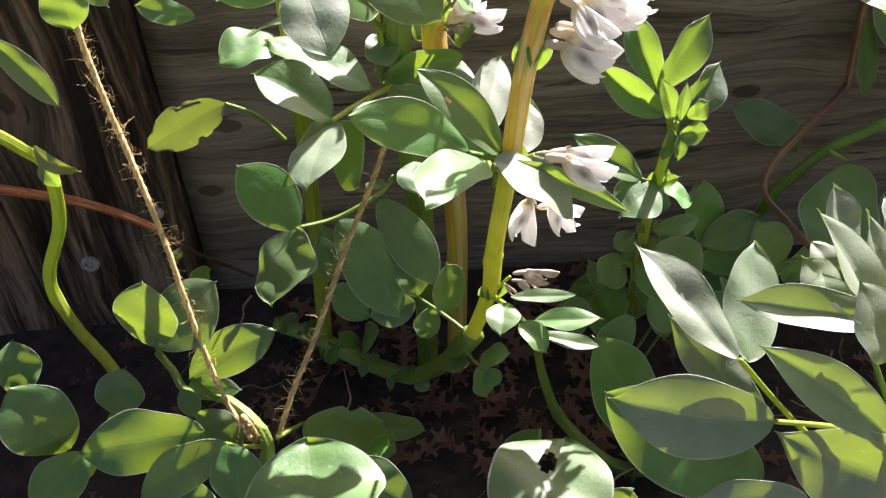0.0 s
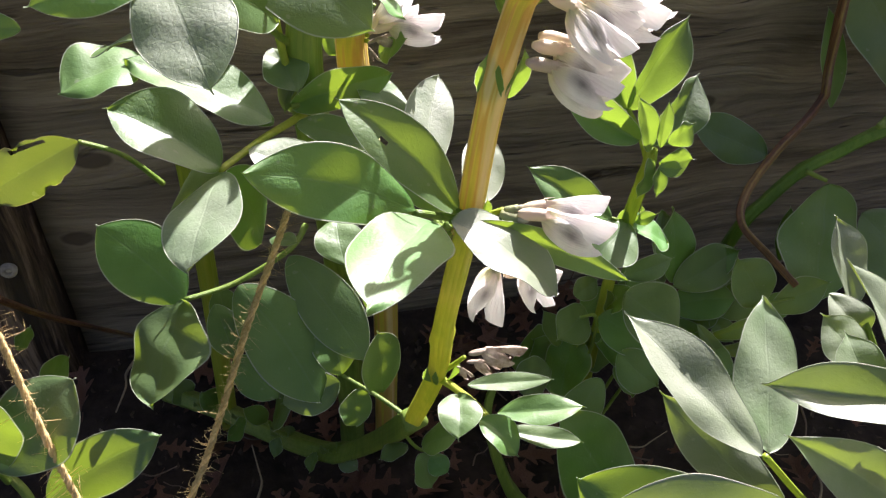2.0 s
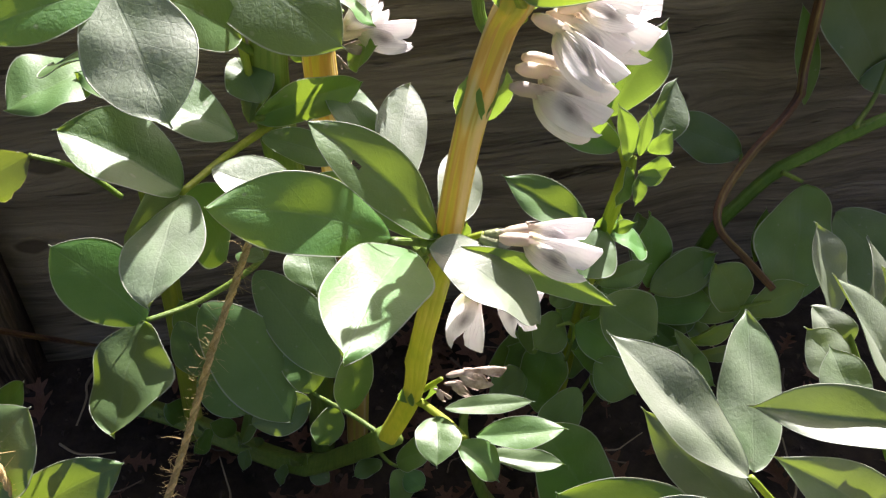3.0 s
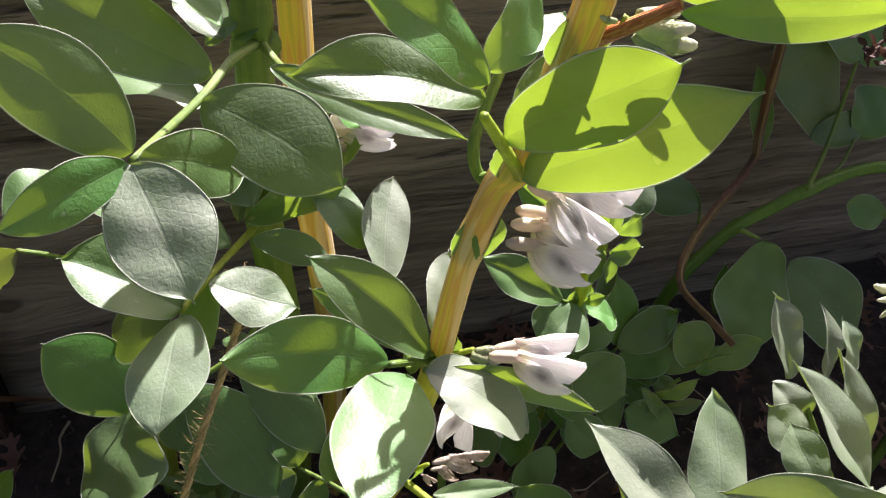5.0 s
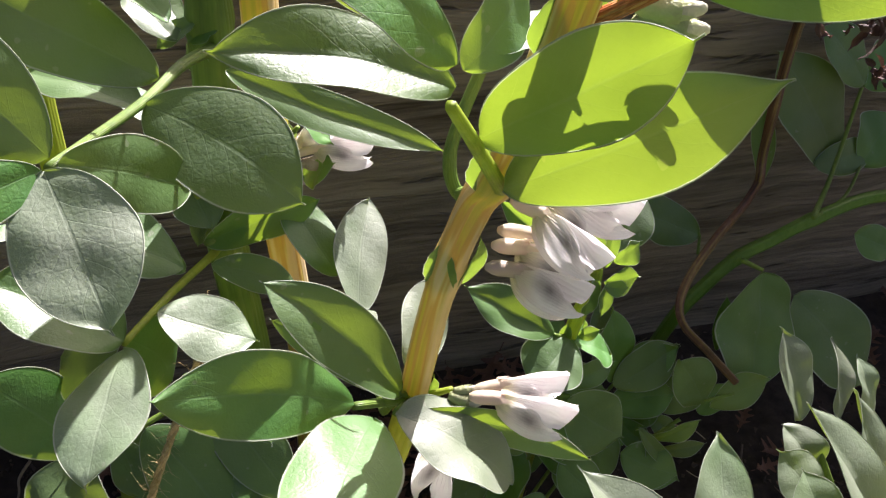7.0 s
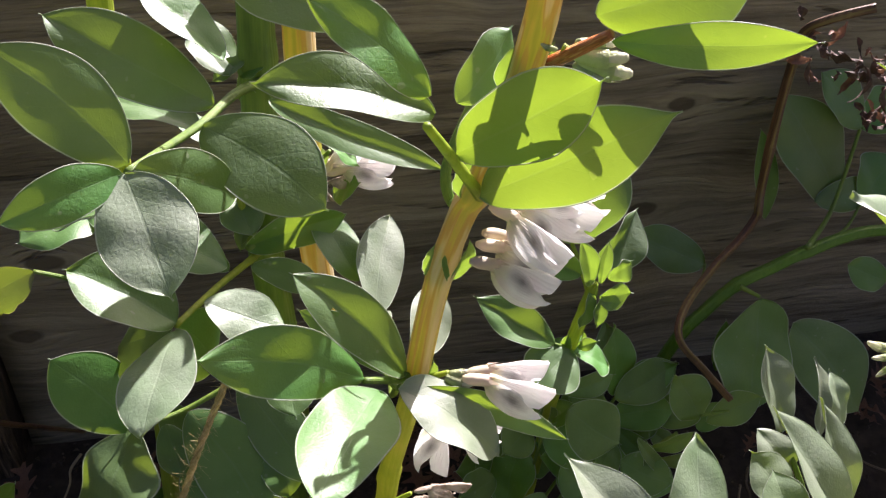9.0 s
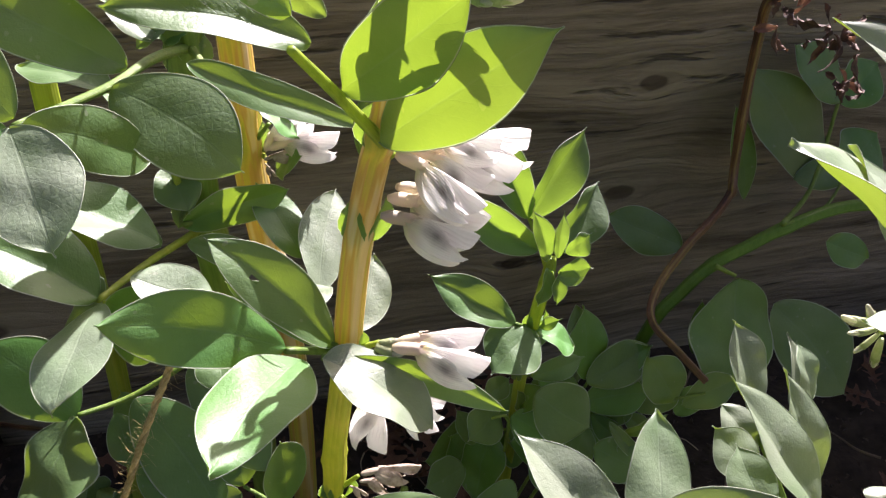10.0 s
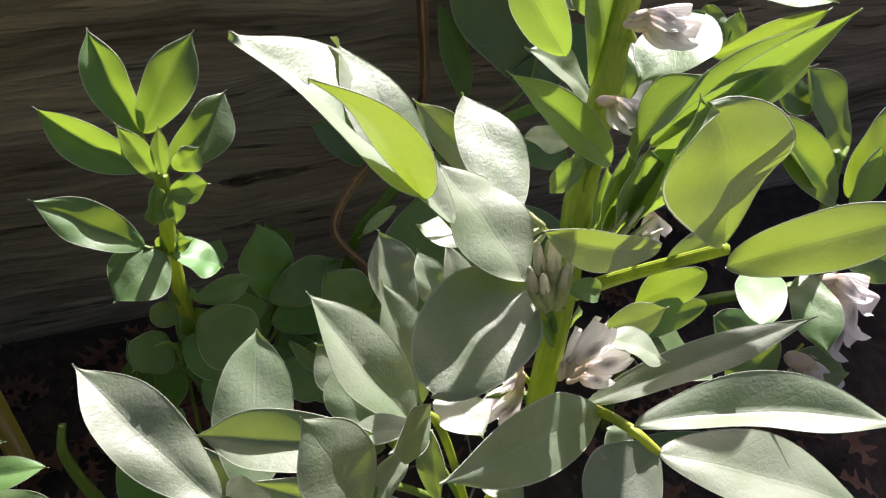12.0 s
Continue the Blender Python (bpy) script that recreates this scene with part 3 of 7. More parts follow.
def plank(name, x0, x1, y0, y1, z0, z1, material, label, seed, cells=(60, 3, 16), parent=None, uneven=0.0012):
    """A sawn board with slightly uneven faces and worn arrises."""
    bm = bmesh.new()
    bmesh.ops.create_cube(bm, size=1.0)
    for axis, cut in zip((0, 1, 2), cells):
        edges = [e for e in bm.edges if abs((e.verts[0].co - e.verts[1].co)[axis]) > 0.9 * max(abs((f.verts[0].co - f.verts[1].co)[axis]) for f in bm.edges)]
        bmesh.ops.subdivide_edges(bm, edges=edges, cuts=cut, use_grid_fill=True)
    for v in bm.verts:
        worn = sum(abs(abs(c) - 0.5) < 1e-4 for c in v.co)
        p = Vector((x0 + (v.co.x + 0.5) * (x1 - x0), y0 + (v.co.y + 0.5) * (y1 - y0), z0 + (v.co.z + 0.5) * (z1 - z0)))
        q = Vector((p.x * 6 + seed, p.y * 6, p.z * 22))
        p.y += uneven * noise.noise(q) * (1.5 if abs(v.co.y) > 0.49 else 0)
        p.z += 2.0 * uneven * noise.noise(Vector((p.x * 9 + seed, 3, 1))) * (1 if abs(v.co.z) > 0.49 else 0)
        if worn >= 2:
            c = Vector(((x0 + x1) / 2, (y0 + y1) / 2, (z0 + z1) / 2))
            p += Vector((0, 0.0025 if c.y > p.y else -0.0025, 0.0025 if c.z > p.z else -0.0025))
        v.co = p
    at = ((x0 + x1) / 2, (y0 + y1) / 2, z0)
    return tagged(link_mesh(name, to_mesh(name, bm, material, at), at, parent), label, "" if parent else "wall", kind="" if parent else "structure")


# The back wall's unseen top is raised to 0.43 to shade the low leaves.
plank("wall_back", -0.178, 1.25, 0.633, 0.683, -0.05, 0.430, BOARD, "weathered grey timber bed wall of one wide knotty board", 3.0)
plank("wall_side", -1.1, -0.333, 0.600, 0.650, -0.05, 0.50, POST, "weathered brown timber wall beside the post", 9.0)
plank("wall_post", -0.330, -0.182, 0.604, 0.744, -0.05, 0.62, POST, "heavy weathered brown timber post with dark grain", 5.0, (14, 6, 50))


def twine(points, label):
    """Three-ply twine along a line, with loose fibres."""
    line = spline(points, 30)
    ob = thing("twine", line[0], label, "twine")
    total = sum((b - a).length for a, b in zip(line, line[1:]))
    steps = max(int(total / 0.0016), 12)
    marks, walked = [], 0.0
    seg = 0
    for k in range(steps + 1):
        goal = total * k / steps
        while seg < len(line) - 2 and walked + (line[seg + 1] - line[seg]).length < goal:
            walked += (line[seg + 1] - line[seg]).length
            seg += 1
        d = (line[seg + 1] - line[seg]).length
        marks.append(line[seg].lerp(line[seg + 1], min(max((goal - walked) / max(d, 1e-6), 0), 1)))
    rnd = random.Random(len(points) + int(1000 * abs(points[0][0])))
    for ply in range(3):
        bm = bmesh.new()
        helix = []
        for k, q in enumerate(marks):
            t = (marks[min(k + 1, steps)] - marks[max(k - 1, 0)]).normalized()
            a = (Vector((1, 0, 0)) - t * t.x).normalized()
            b = t.cross(a)
            ang = 2 * math.pi * k * 0.0016 / (0.0155 + 0.004 * noise.noise(Vector((k * 0.02, 1, 2)))) + 2 * math.pi * ply / 3
            helix.append(q + (a * math.cos(ang) + b * math.sin(ang)) * 0.0009 * (1 + 0.5 * noise.noise(Vector((k * 0.11, ply * 5, 3)))))
        sweep(bm, helix, lambda f: 0.00108 * (1 + 0.40 * noise.noise(Vector((f * 160, ply * 9, 0)))), 7)
        part("strand", bm, TWINE, ob, "", line[0])
    bm = bmesh.new()
    for k in range(int(total / 0.00042)):
        q = marks[rnd.randrange(len(marks))]
        way = Vector((rnd.gauss(0, 1), rnd.gauss(0, 1), rnd.gauss(0, 1))).normalized()
        ln = 0.0025 + 0.011 * rnd.random() ** 2.2
        bow = Vector((rnd.gauss(0, 1), rnd.gauss(0, 1), rnd.gauss(0, 1))) * ln * 0.25
        sweep(bm, [q, q + way * ln * 0.5 + bow, q + way * ln], lambda f: 0.00012 * (1.2 - f), 3, cap=False)
    tagged(part("fuzz", bm, TWINE, ob, "loose pale fibres", line[0]), kind="stuff")
    return ob


HUSK_RND = random.Random(3)


def husk(parent, base, tip):
    """A shrivelled, rolled scrap of dead leaf."""
    r = HUSK_RND
    n = (r.gauss(0, 1), r.gauss(0, 1), r.gauss(0, 1))
    return part("shrivelled_leaf", blade(base, tip, n, r.uniform(0.006, 0.012), r.uniform(30, 60), r.uniform(-50, 50), 3.0, 0.9, None, 10, 6, 0.5, r.uniform(-90, 90)), HUSK if r.random() < 0.7 else LITTER, parent, "", base)


def washer(at, radius):
    """A round washer with a raised rim and a recessed bolt end, facing -y."""
    ob = thing("bolt", at, "weathered round steel washer and bolt set in the post", "bolt")
    at = Vector(at)
    for name, prof, mat in (("washer", ((0.42, 0.0), (0.45, -0.0022), (0.62, -0.0026), (0.92, -0.0024), (1.0, -0.001), (1.0, 0.002)), STEEL), ("bolt_end", ((0.0, -0.0006), (0.25, -0.0008), (0.36, -0.0002), (0.38, 0.002)), STEEL)):
        bm = bmesh.new()
        rings = []
        for r, y in prof:
            rings.append([bm.verts.new(at + Vector((math.cos(a) * r * radius, y, math.sin(a) * r * radius))) for a in [2 * math.pi * k / 24 for k in range(24)]])
        for a, b in zip(rings, rings[1:]):
            for k in range(24):
                bm.faces.new((a[k], a[(k + 1) % 24], b[(k + 1) % 24], b[k]))
        part(name, bm, mat, ob, "", at)
    return ob


# ---- the plants ----

main_bean = thing("bean_plant", (0.016, 0.46, 0), "flowering broad bean plant with a golden square stem", "plant", "bean plants")
stem(main_bean, [(-0.1066, 0.56, 0.0224), (-0.0625, 0.53, 0.0264), (-0.026, 0.5, 0.0288), (0.0161, 0.46, 0.0503), (0.045, 0.425, 0.1091), (0.0589, 0.375, 0.1996)], 0.0062, 0.0062, STEM_GREEN, (0.3, 0.62), "green creeping base of the stem")
stem(main_bean, [(0.0584, 0.377, 0.1961), (0.0662, 0.36, 0.2564), (0.0665, 0.352, 0.3008), (0.0696, 0.34, 0.3636), (0.0702, 0.3397, 0.3712)], 0.0047, 0.0045, STEM_YELLOW, (0.45,), "yellow green lower stem")
stem(main_bean, [(0.0699, 0.3398, 0.3676), (0.0706, 0.3394, 0.3757), (0.0732, 0.338, 0.4141), (0.0761, 0.336, 0.4415), (0.0788, 0.33, 0.4677), (0.0795, 0.322, 0.4815), (0.0818, 0.317, 0.5029), (0.0841, 0.313, 0.5233), (0.0847, 0.31, 0.538), (0.0845, 0.308, 0.547), (0.0821, 0.303, 0.5636), (0.0781, 0.297, 0.581)], 0.0046, 0.004, STEM_GOLD, (0.03, 0.26, 0.46, 0.6), "golden yellow stem flushed with pink")
twig = stalk(main_bean, [(0.0692, 0.338, 0.3754), (0.047, 0.328, 0.3906)], 0.0021, 0.0014)
leaflet(twig, (0.0474, 0.328, 0.3916), (-0.0085, 0.315, 0.4256), (0.475, -0.7203, 0.5055), 0.0254, 8, 6)
leaflet(twig, (0.0518, 0.3223, 0.3901), (0.0207, 0.2625, 0.4148), (0.2245, 0.27, 0.9363), 0.0314, 10, 14)
twig = stalk(main_bean, [(0.0703, 0.338, 0.3743), (0.0601, 0.325, 0.3872)], 0.0021, 0.0014)
leaflet(twig, (0.0594, 0.324, 0.3884), (0.0966, 0.3071, 0.3615), (0.5312, -0.1561, 0.8327), 0.0334, 14, 18, material=SUNLIT_LEAF)
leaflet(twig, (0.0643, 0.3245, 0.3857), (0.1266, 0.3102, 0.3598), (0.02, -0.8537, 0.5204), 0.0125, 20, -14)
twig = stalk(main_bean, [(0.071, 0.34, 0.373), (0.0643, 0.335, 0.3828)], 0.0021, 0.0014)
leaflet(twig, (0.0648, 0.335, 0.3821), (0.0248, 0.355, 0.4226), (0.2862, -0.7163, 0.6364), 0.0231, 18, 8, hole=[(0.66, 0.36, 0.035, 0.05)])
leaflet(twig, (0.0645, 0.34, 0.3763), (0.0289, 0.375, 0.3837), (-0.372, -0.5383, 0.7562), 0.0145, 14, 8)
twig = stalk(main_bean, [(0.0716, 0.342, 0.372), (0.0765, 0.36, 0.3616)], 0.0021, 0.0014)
leaflet(twig, (0.0764, 0.36, 0.3622), (0.0908, 0.3919, 0.3746), (0.3715, -0.4777, 0.7961), 0.0216, 8, 6, material=SUNLIT_LEAF)
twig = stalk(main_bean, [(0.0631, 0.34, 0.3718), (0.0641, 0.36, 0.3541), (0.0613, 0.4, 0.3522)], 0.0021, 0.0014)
leaflet(twig, (0.069, 0.41, 0.3417), (0.0841, 0.4575, 0.3631), (0.3715, -0.4777, 0.7961), 0.0264, 6, 5, material=SUNLIT_LEAF)
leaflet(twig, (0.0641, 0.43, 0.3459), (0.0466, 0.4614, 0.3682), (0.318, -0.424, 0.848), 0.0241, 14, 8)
leaflet(twig, (0.0636, 0.41, 0.3458), (0.0684, 0.39, 0.352), (-0.0664, 0.2775, 0.9584), 0.0141, 8, 8, material=SUNLIT_LEAF)
twig = stalk(main_bean, [(0.0645, 0.345, 0.364), (0.0664, 0.36, 0.3416), (0.0752, 0.4, 0.3196)], 0.0016, 0.0012)
leaflet(twig, (0.0227, 0.37, 0.3549), (0.0234, 0.35, 0.3478), (0.0119, -0.3332, 0.9428), 0.0203, 10, 10)
twig = stalk(main_bean, [(0.0924, 0.315, 0.4913), (0.0942, 0.34, 0.4743), (0.0986, 0.36, 0.4675)], 0.002, 0.0014, STEM_GREEN)
leaflet(twig, (0.0966, 0.36, 0.464), (0.122, 0.365, 0.4875), (-0.5301, -0.5039, 0.6819), 0.0267, 8, 6)
twig = stalk(main_bean, [(0.0675, 0.357, 0.2548), (0.0785, 0.335, 0.2617), (0.0849, 0.318, 0.2633)], 0.002, 0.0014, STEM_LIME)
leaflet(twig, (0.074, 0.333, 0.2787), (0.1106, 0.325, 0.2843), (-0.1813, -0.1599, 0.9703), 0.0098, 20, -8)
leaflet(twig, (0.0869, 0.325, 0.2651), (0.1243, 0.315, 0.2736), (-0.2434, -0.0881, 0.9659), 0.0160, 20, 8)
leaflet(twig, (0.0896, 0.318, 0.2606), (0.1234, 0.308, 0.2565), (0.0686, -0.169, 0.9832), 0.0118, 22, 8)
leaflet(twig, (0.0698, 0.333, 0.2732), (0.0646, 0.31, 0.2728), (-0.0254, -0.0116, 0.9996), 0.0214, 18, 18)
leaflet(twig, (0.0773, 0.32, 0.2699), (0.0912, 0.305, 0.2594), (0.3099, -0.3337, 0.8903), 0.0178, 18, 18)
twig = stalk(main_bean, [(0.0554, 0.378, 0.1965), (0.0418, 0.39, 0.2024), (0.0226, 0.401, 0.2131)], 0.0016, 0.0011)
leaflet(twig, (0.0294, 0.395, 0.2072), (0.028, 0.385, 0.1866), (0.5532, -0.7636, 0.3331), 0.0241, 6, 8)
leaflet(twig, (0.0449, 0.4, 0.1933), (0.0442, 0.41, 0.2338), (0.6784, -0.7105, 0.1872), 0.0344, 8, 6)
leaflet(twig, (0.0226, 0.402, 0.212), (0.017, 0.42, 0.2363), (0.1753, -0.7713, 0.6118), 0.0247, 10, 6)
leaflet(twig, (0.0212, 0.4, 0.2086), (-0.0108, 0.395, 0.2035), (0.0041, -0.7267, 0.687), 0.0247, 10, 8)
twig = stalk(main_bean, [(0.0526, 0.38, 0.1825), (0.0617, 0.385, 0.1562), (0.0694, 0.38, 0.1548)], 0.0013, 0.001)
leaflet(twig, (0.0631, 0.38, 0.1557), (0.0694, 0.37, 0.1329), (0.412, -0.7871, 0.4591), 0.0180, 10, 8)
leaflet(twig, (0.0703, 0.38, 0.1514), (0.0785, 0.37, 0.1465), (-0.2789, -0.5972, 0.7521), 0.0146, 10, 8)
leaflet(twig, (0.0659, 0.385, 0.1556), (0.0853, 0.38, 0.1687), (-0.5287, 0.1359, 0.8379), 0.0233, 10, 8)
leaflet(twig, (0.0583, 0.39, 0.1505), (0.041, 0.385, 0.1492), (-0.0664, -0.0192, 0.9976), 0.0124, 10, 8)
twig = stalk(main_bean, [(0.079, 0.318, 0.4802), (0.0642, 0.302, 0.5053), (0.0512, 0.287, 0.527)], 0.0019, 0.0011, STEM_LIME)
leaflet(twig, (0.0764, 0.3118, 0.4854), (0.1075, 0.2737, 0.5348), (-0.7971, -0.6026, 0.0388), 0.0238, 8, 8, point=0.8)
leaflet(twig, (0.0649, 0.304, 0.5066), (0.0876, 0.2757, 0.5433), (-0.7655, -0.643, -0.0225), 0.0222, 10, -6)
leaflet(twig, (0.0571, 0.3011, 0.5209), (0.0132, 0.299, 0.5333), (0.26, -0.4768, 0.8397), 0.0181, 24, 12)
leaflet(twig, (0.0515, 0.288, 0.5342), (0.0239, 0.285, 0.5601), (0.5184, -0.7151, 0.469), 0.0142, 10, 10)
twig = stalk(main_bean, [(0.0828, 0.33, 0.4745), (0.0796, 0.345, 0.4571), (0.0773, 0.35, 0.4691), (0.0879, 0.36, 0.4898)], 0.0024, 0.0016, STEM_GREEN)
leaflet(twig, (0.0806, 0.355, 0.4909), (0.1027, 0.375, 0.5066), (0.3599, -0.7888, 0.4982), 0.0197, 10, 6)
leaflet(twig, (0.0922, 0.36, 0.4914), (0.1156, 0.38, 0.4933), (0.0368, -0.1398, 0.9895), 0.0135, 10, 6)
twig = stalk(main_bean, [(0.0847, 0.313, 0.524), (0.092, 0.305, 0.534), (0.0987, 0.297, 0.5435)], 0.0022, 0.0013, STEM_RUST)
leaflet(twig, (0.0991, 0.297, 0.5415), (0.1396, 0.275, 0.5508), (-0.5, -0.8501, 0.1651), 0.0114, 12, 10)
# Widened above the view so that it shades the big leaflets below.
leaflet(twig, (0.0965, 0.302, 0.546), (0.1424, 0.307, 0.561), (-0.063, -0.9722, 0.2255), 0.0270, 12, 10)
truss = stalk(main_bean, [(0.0913, 0.307, 0.535), (0.0929, 0.3054, 0.5347)], 0.0014, 0.001, STEM_LIME, "flower_stalk")
bud(truss, (0.0932, 0.305, 0.5346), (0.1067, 0.3, 0.5353), 0.17)
bud(truss, (0.0953, 0.305, 0.5323), (0.1089, 0.3, 0.5305), 0.17)
bud(truss, (0.0942, 0.305, 0.5314), (0.1009, 0.3, 0.5291), 0.17)
bud(truss, (0.0888, 0.305, 0.5357), (0.0842, 0.305, 0.5374), 0.17)
bud(truss, (0.0938, 0.305, 0.5373), (0.1053, 0.305, 0.5372), 0.17)
truss = stalk(main_bean, [(0.0822, 0.33, 0.4674), (0.0835, 0.326, 0.471)], 0.0014, 0.001, STEM_LIME, "flower_stalk")
flower(truss, (0.092, 0.3222, 0.4754), (0.1168, 0.3218, 0.4748), (0, 0.5, 0.87), 1.0)
flower(truss, (0.0944, 0.3304, 0.4699), (0.1331, 0.3381, 0.4626), (0, 0.5, 0.87), 1.0)
flower(truss, (0.0921, 0.326, 0.472), (0.1252, 0.3231, 0.4626), (0, 0.5, 0.87), 1.0)
flower(truss, (0.0891, 0.3229, 0.4738), (0.1118, 0.3142, 0.4643), (0, 0.5, 0.87), 1.0)
flower(truss, (0.0838, 0.319, 0.4756), (0.107, 0.3047, 0.462), (1, 0, 0.3), 1.0)
flower(truss, (0.0864, 0.3279, 0.4578), (0.1161, 0.3237, 0.4432), (0, 0.5, 0.87), 1.0)
flower(truss, (0.0825, 0.3222, 0.4581), (0.1122, 0.3184, 0.4454), (0, 0.5, 0.87), 1.0)
flower(truss, (0.0793, 0.3174, 0.4553), (0.1082, 0.31, 0.4445), (0, 0.5, 0.87), 1.0)
truss = stalk(main_bean, [(0.0733, 0.338, 0.3751), (0.0822, 0.334, 0.3818)], 0.0014, 0.001, STEM_LIME, "flower_stalk")
flower(truss, (0.088, 0.3294, 0.3857), (0.1209, 0.3254, 0.3852), (0, 0.5, 0.87), 1.0)
flower(truss, (0.0867, 0.3271, 0.3858), (0.1201, 0.315, 0.3803), (0, 0.5, 0.87), 1.0)
bud(truss, (0.0801, 0.3314, 0.3825), (0.0895, 0.3252, 0.3833), 0.2)
bud(truss, (0.0815, 0.3319, 0.3835), (0.0894, 0.3294, 0.3861), 0.2)
truss = stalk(main_bean, [(0.0746, 0.338, 0.3584), (0.0798, 0.3364, 0.3592)], 0.0014, 0.001, STEM_LIME, "flower_stalk")
flower(truss, (0.0811, 0.336, 0.3594), (0.08, 0.324, 0.3275), (1, 0, 0.3), 1.0)
flower(truss, (0.0911, 0.336, 0.3546), (0.1033, 0.324, 0.3338), (1, 0, 0.3), 1.0)
flower(truss, (0.0872, 0.336, 0.3451), (0.1133, 0.34, 0.335), (0, 0.5, 0.87), 1.0)
truss = stalk(main_bean, [(0.0682, 0.36, 0.2548), (0.0761, 0.348, 0.2802)], 0.0014, 0.001, STEM_LIME, "flower_stalk")
flower(truss, (0.078, 0.345, 0.2866), (0.1073, 0.345, 0.2811), (0, 0.3, 0.95), 0.75, True)
flower(truss, (0.0772, 0.345, 0.2806), (0.0959, 0.345, 0.2717), (0, 0.3, 0.95), 0.75, True)
flower(truss, (0.0723, 0.345, 0.2779), (0.0801, 0.343, 0.2695), (0, 0.3, 0.95), 0.75, True)
stipule(main_bean, (0.0731, 0.3348, 0.4373), (-0.046, -0.045, 0.95), (-0.55, -0.8, 0.25), 0.016)
stipule(main_bean, (0.0804, 0.3348, 0.4373), (0.236, -0.045, 0.95), (0.55, -0.8, 0.25), 0.016)
stipule(main_bean, (0.067, 0.3388, 0.3751), (-0.046, -0.045, 0.95), (-0.55, -0.8, 0.25), 0.012)
stipule(main_bean, (0.0746, 0.3388, 0.3751), (0.236, -0.045, 0.95), (0.55, -0.8, 0.25), 0.012)
stipule(main_bean, (0.0638, 0.3567, 0.2578), (-0.046, -0.045, 0.95), (-0.55, -0.8, 0.25), 0.013)
stipule(main_bean, (0.0718, 0.3567, 0.2578), (0.236, -0.045, 0.95), (0.55, -0.8, 0.25), 0.013)
stipule(main_bean, (0.0763, 0.3209, 0.4821), (-0.046, -0.045, 0.95), (-0.55, -0.8, 0.25), 0.014)
stipule(main_bean, (0.0835, 0.3209, 0.4821), (0.236, -0.045, 0.95), (0.55, -0.8, 0.25), 0.014)
stipule(main_bean, (0.081, 0.3119, 0.524), (-0.046, -0.045, 0.95), (-0.55, -0.8, 0.25), 0.013)
stipule(main_bean, (0.088, 0.3119, 0.524), (0.236, -0.045, 0.95), (0.55, -0.8, 0.25), 0.013)
stipule(main_bean, (0.0123, 0.4537, 0.0645), (-0.426, -0.045, 0.76), (-0.55, -0.8, 0.25), 0.012)
stipule(main_bean, (0.0203, 0.4537, 0.0645), (-0.144, -0.045, 0.76), (0.55, -0.8, 0.25), 0.012)
stipule(main_bean, (-0.0216, 0.4887, 0.0439), (-0.426, -0.045, 0.76), (-0.55, -0.8, 0.25), 0.012)
stipule(main_bean, (-0.0136, 0.4887, 0.0439), (-0.144, -0.045, 0.76), (0.55, -0.8, 0.25), 0.012)
stipule(main_bean, (-0.0497, 0.5137, 0.037), (-0.426, -0.045, 0.76), (-0.55, -0.8, 0.25), 0.012)
stipule(main_bean, (-0.0418, 0.5137, 0.037), (-0.144, -0.045, 0.76), (0.55, -0.8, 0.25), 0.012)
stipule(main_bean, (-0.0801, 0.5387, 0.0248), (-0.426, -0.045, 0.76), (-0.55, -0.8, 0.25), 0.012)
stipule(main_bean, (-0.0721, 0.5387, 0.0248), (-0.144, -0.045, 0.76), (0.55, -0.8, 0.25), 0.012)
twig = stalk(main_bean, [(-0.026, 0.5, 0.0288), (-0.0266, 0.49, 0.0586)], 0.0013, 0.001)
leaflet(twig, (-0.0281, 0.49, 0.0588), (-0.0413, 0.48, 0.0913), (0.6437, -0.7648, 0.0259), 0.0149, 12, 8)
leaflet(twig, (-0.024, 0.49, 0.0606), (-0.0085, 0.48, 0.0907), (-0.8851, 0.0322, 0.4644), 0.0298, 12, 8)
leaflet(twig, (-0.0201, 0.48, 0.0502), (-0.0261, 0.47, 0.0412), (-0.7162, -0.1752, 0.6756), 0.0155, 12, 8)
leaflet(twig, (-0.045, 0.505, 0.0471), (-0.0583, 0.49, 0.0431), (0.7278, -0.676, 0.1152), 0.0215, 12, 8)
leaflet(twig, (0.004, 0.46, 0.0544), (-0.002, 0.45, 0.0459), (-0.7776, -0.068, 0.6251), 0.0151, 12, 8)
leaflet(twig, (0.0206, 0.45, 0.0601), (0.0317, 0.44, 0.0542), (-0.1889, -0.646, 0.7395), 0.0138, 12, 8)
leaflet(twig, (-0.0675, 0.53, 0.0287), (-0.0751, 0.53, 0.0538), (0.6672, -0.717, 0.202), 0.0206, 10, 8)
leaflet(twig, (-0.0902, 0.55, 0.0209), (-0.0981, 0.55, 0.0423), (0.6401, -0.731, 0.2363), 0.0226, 10, 8)

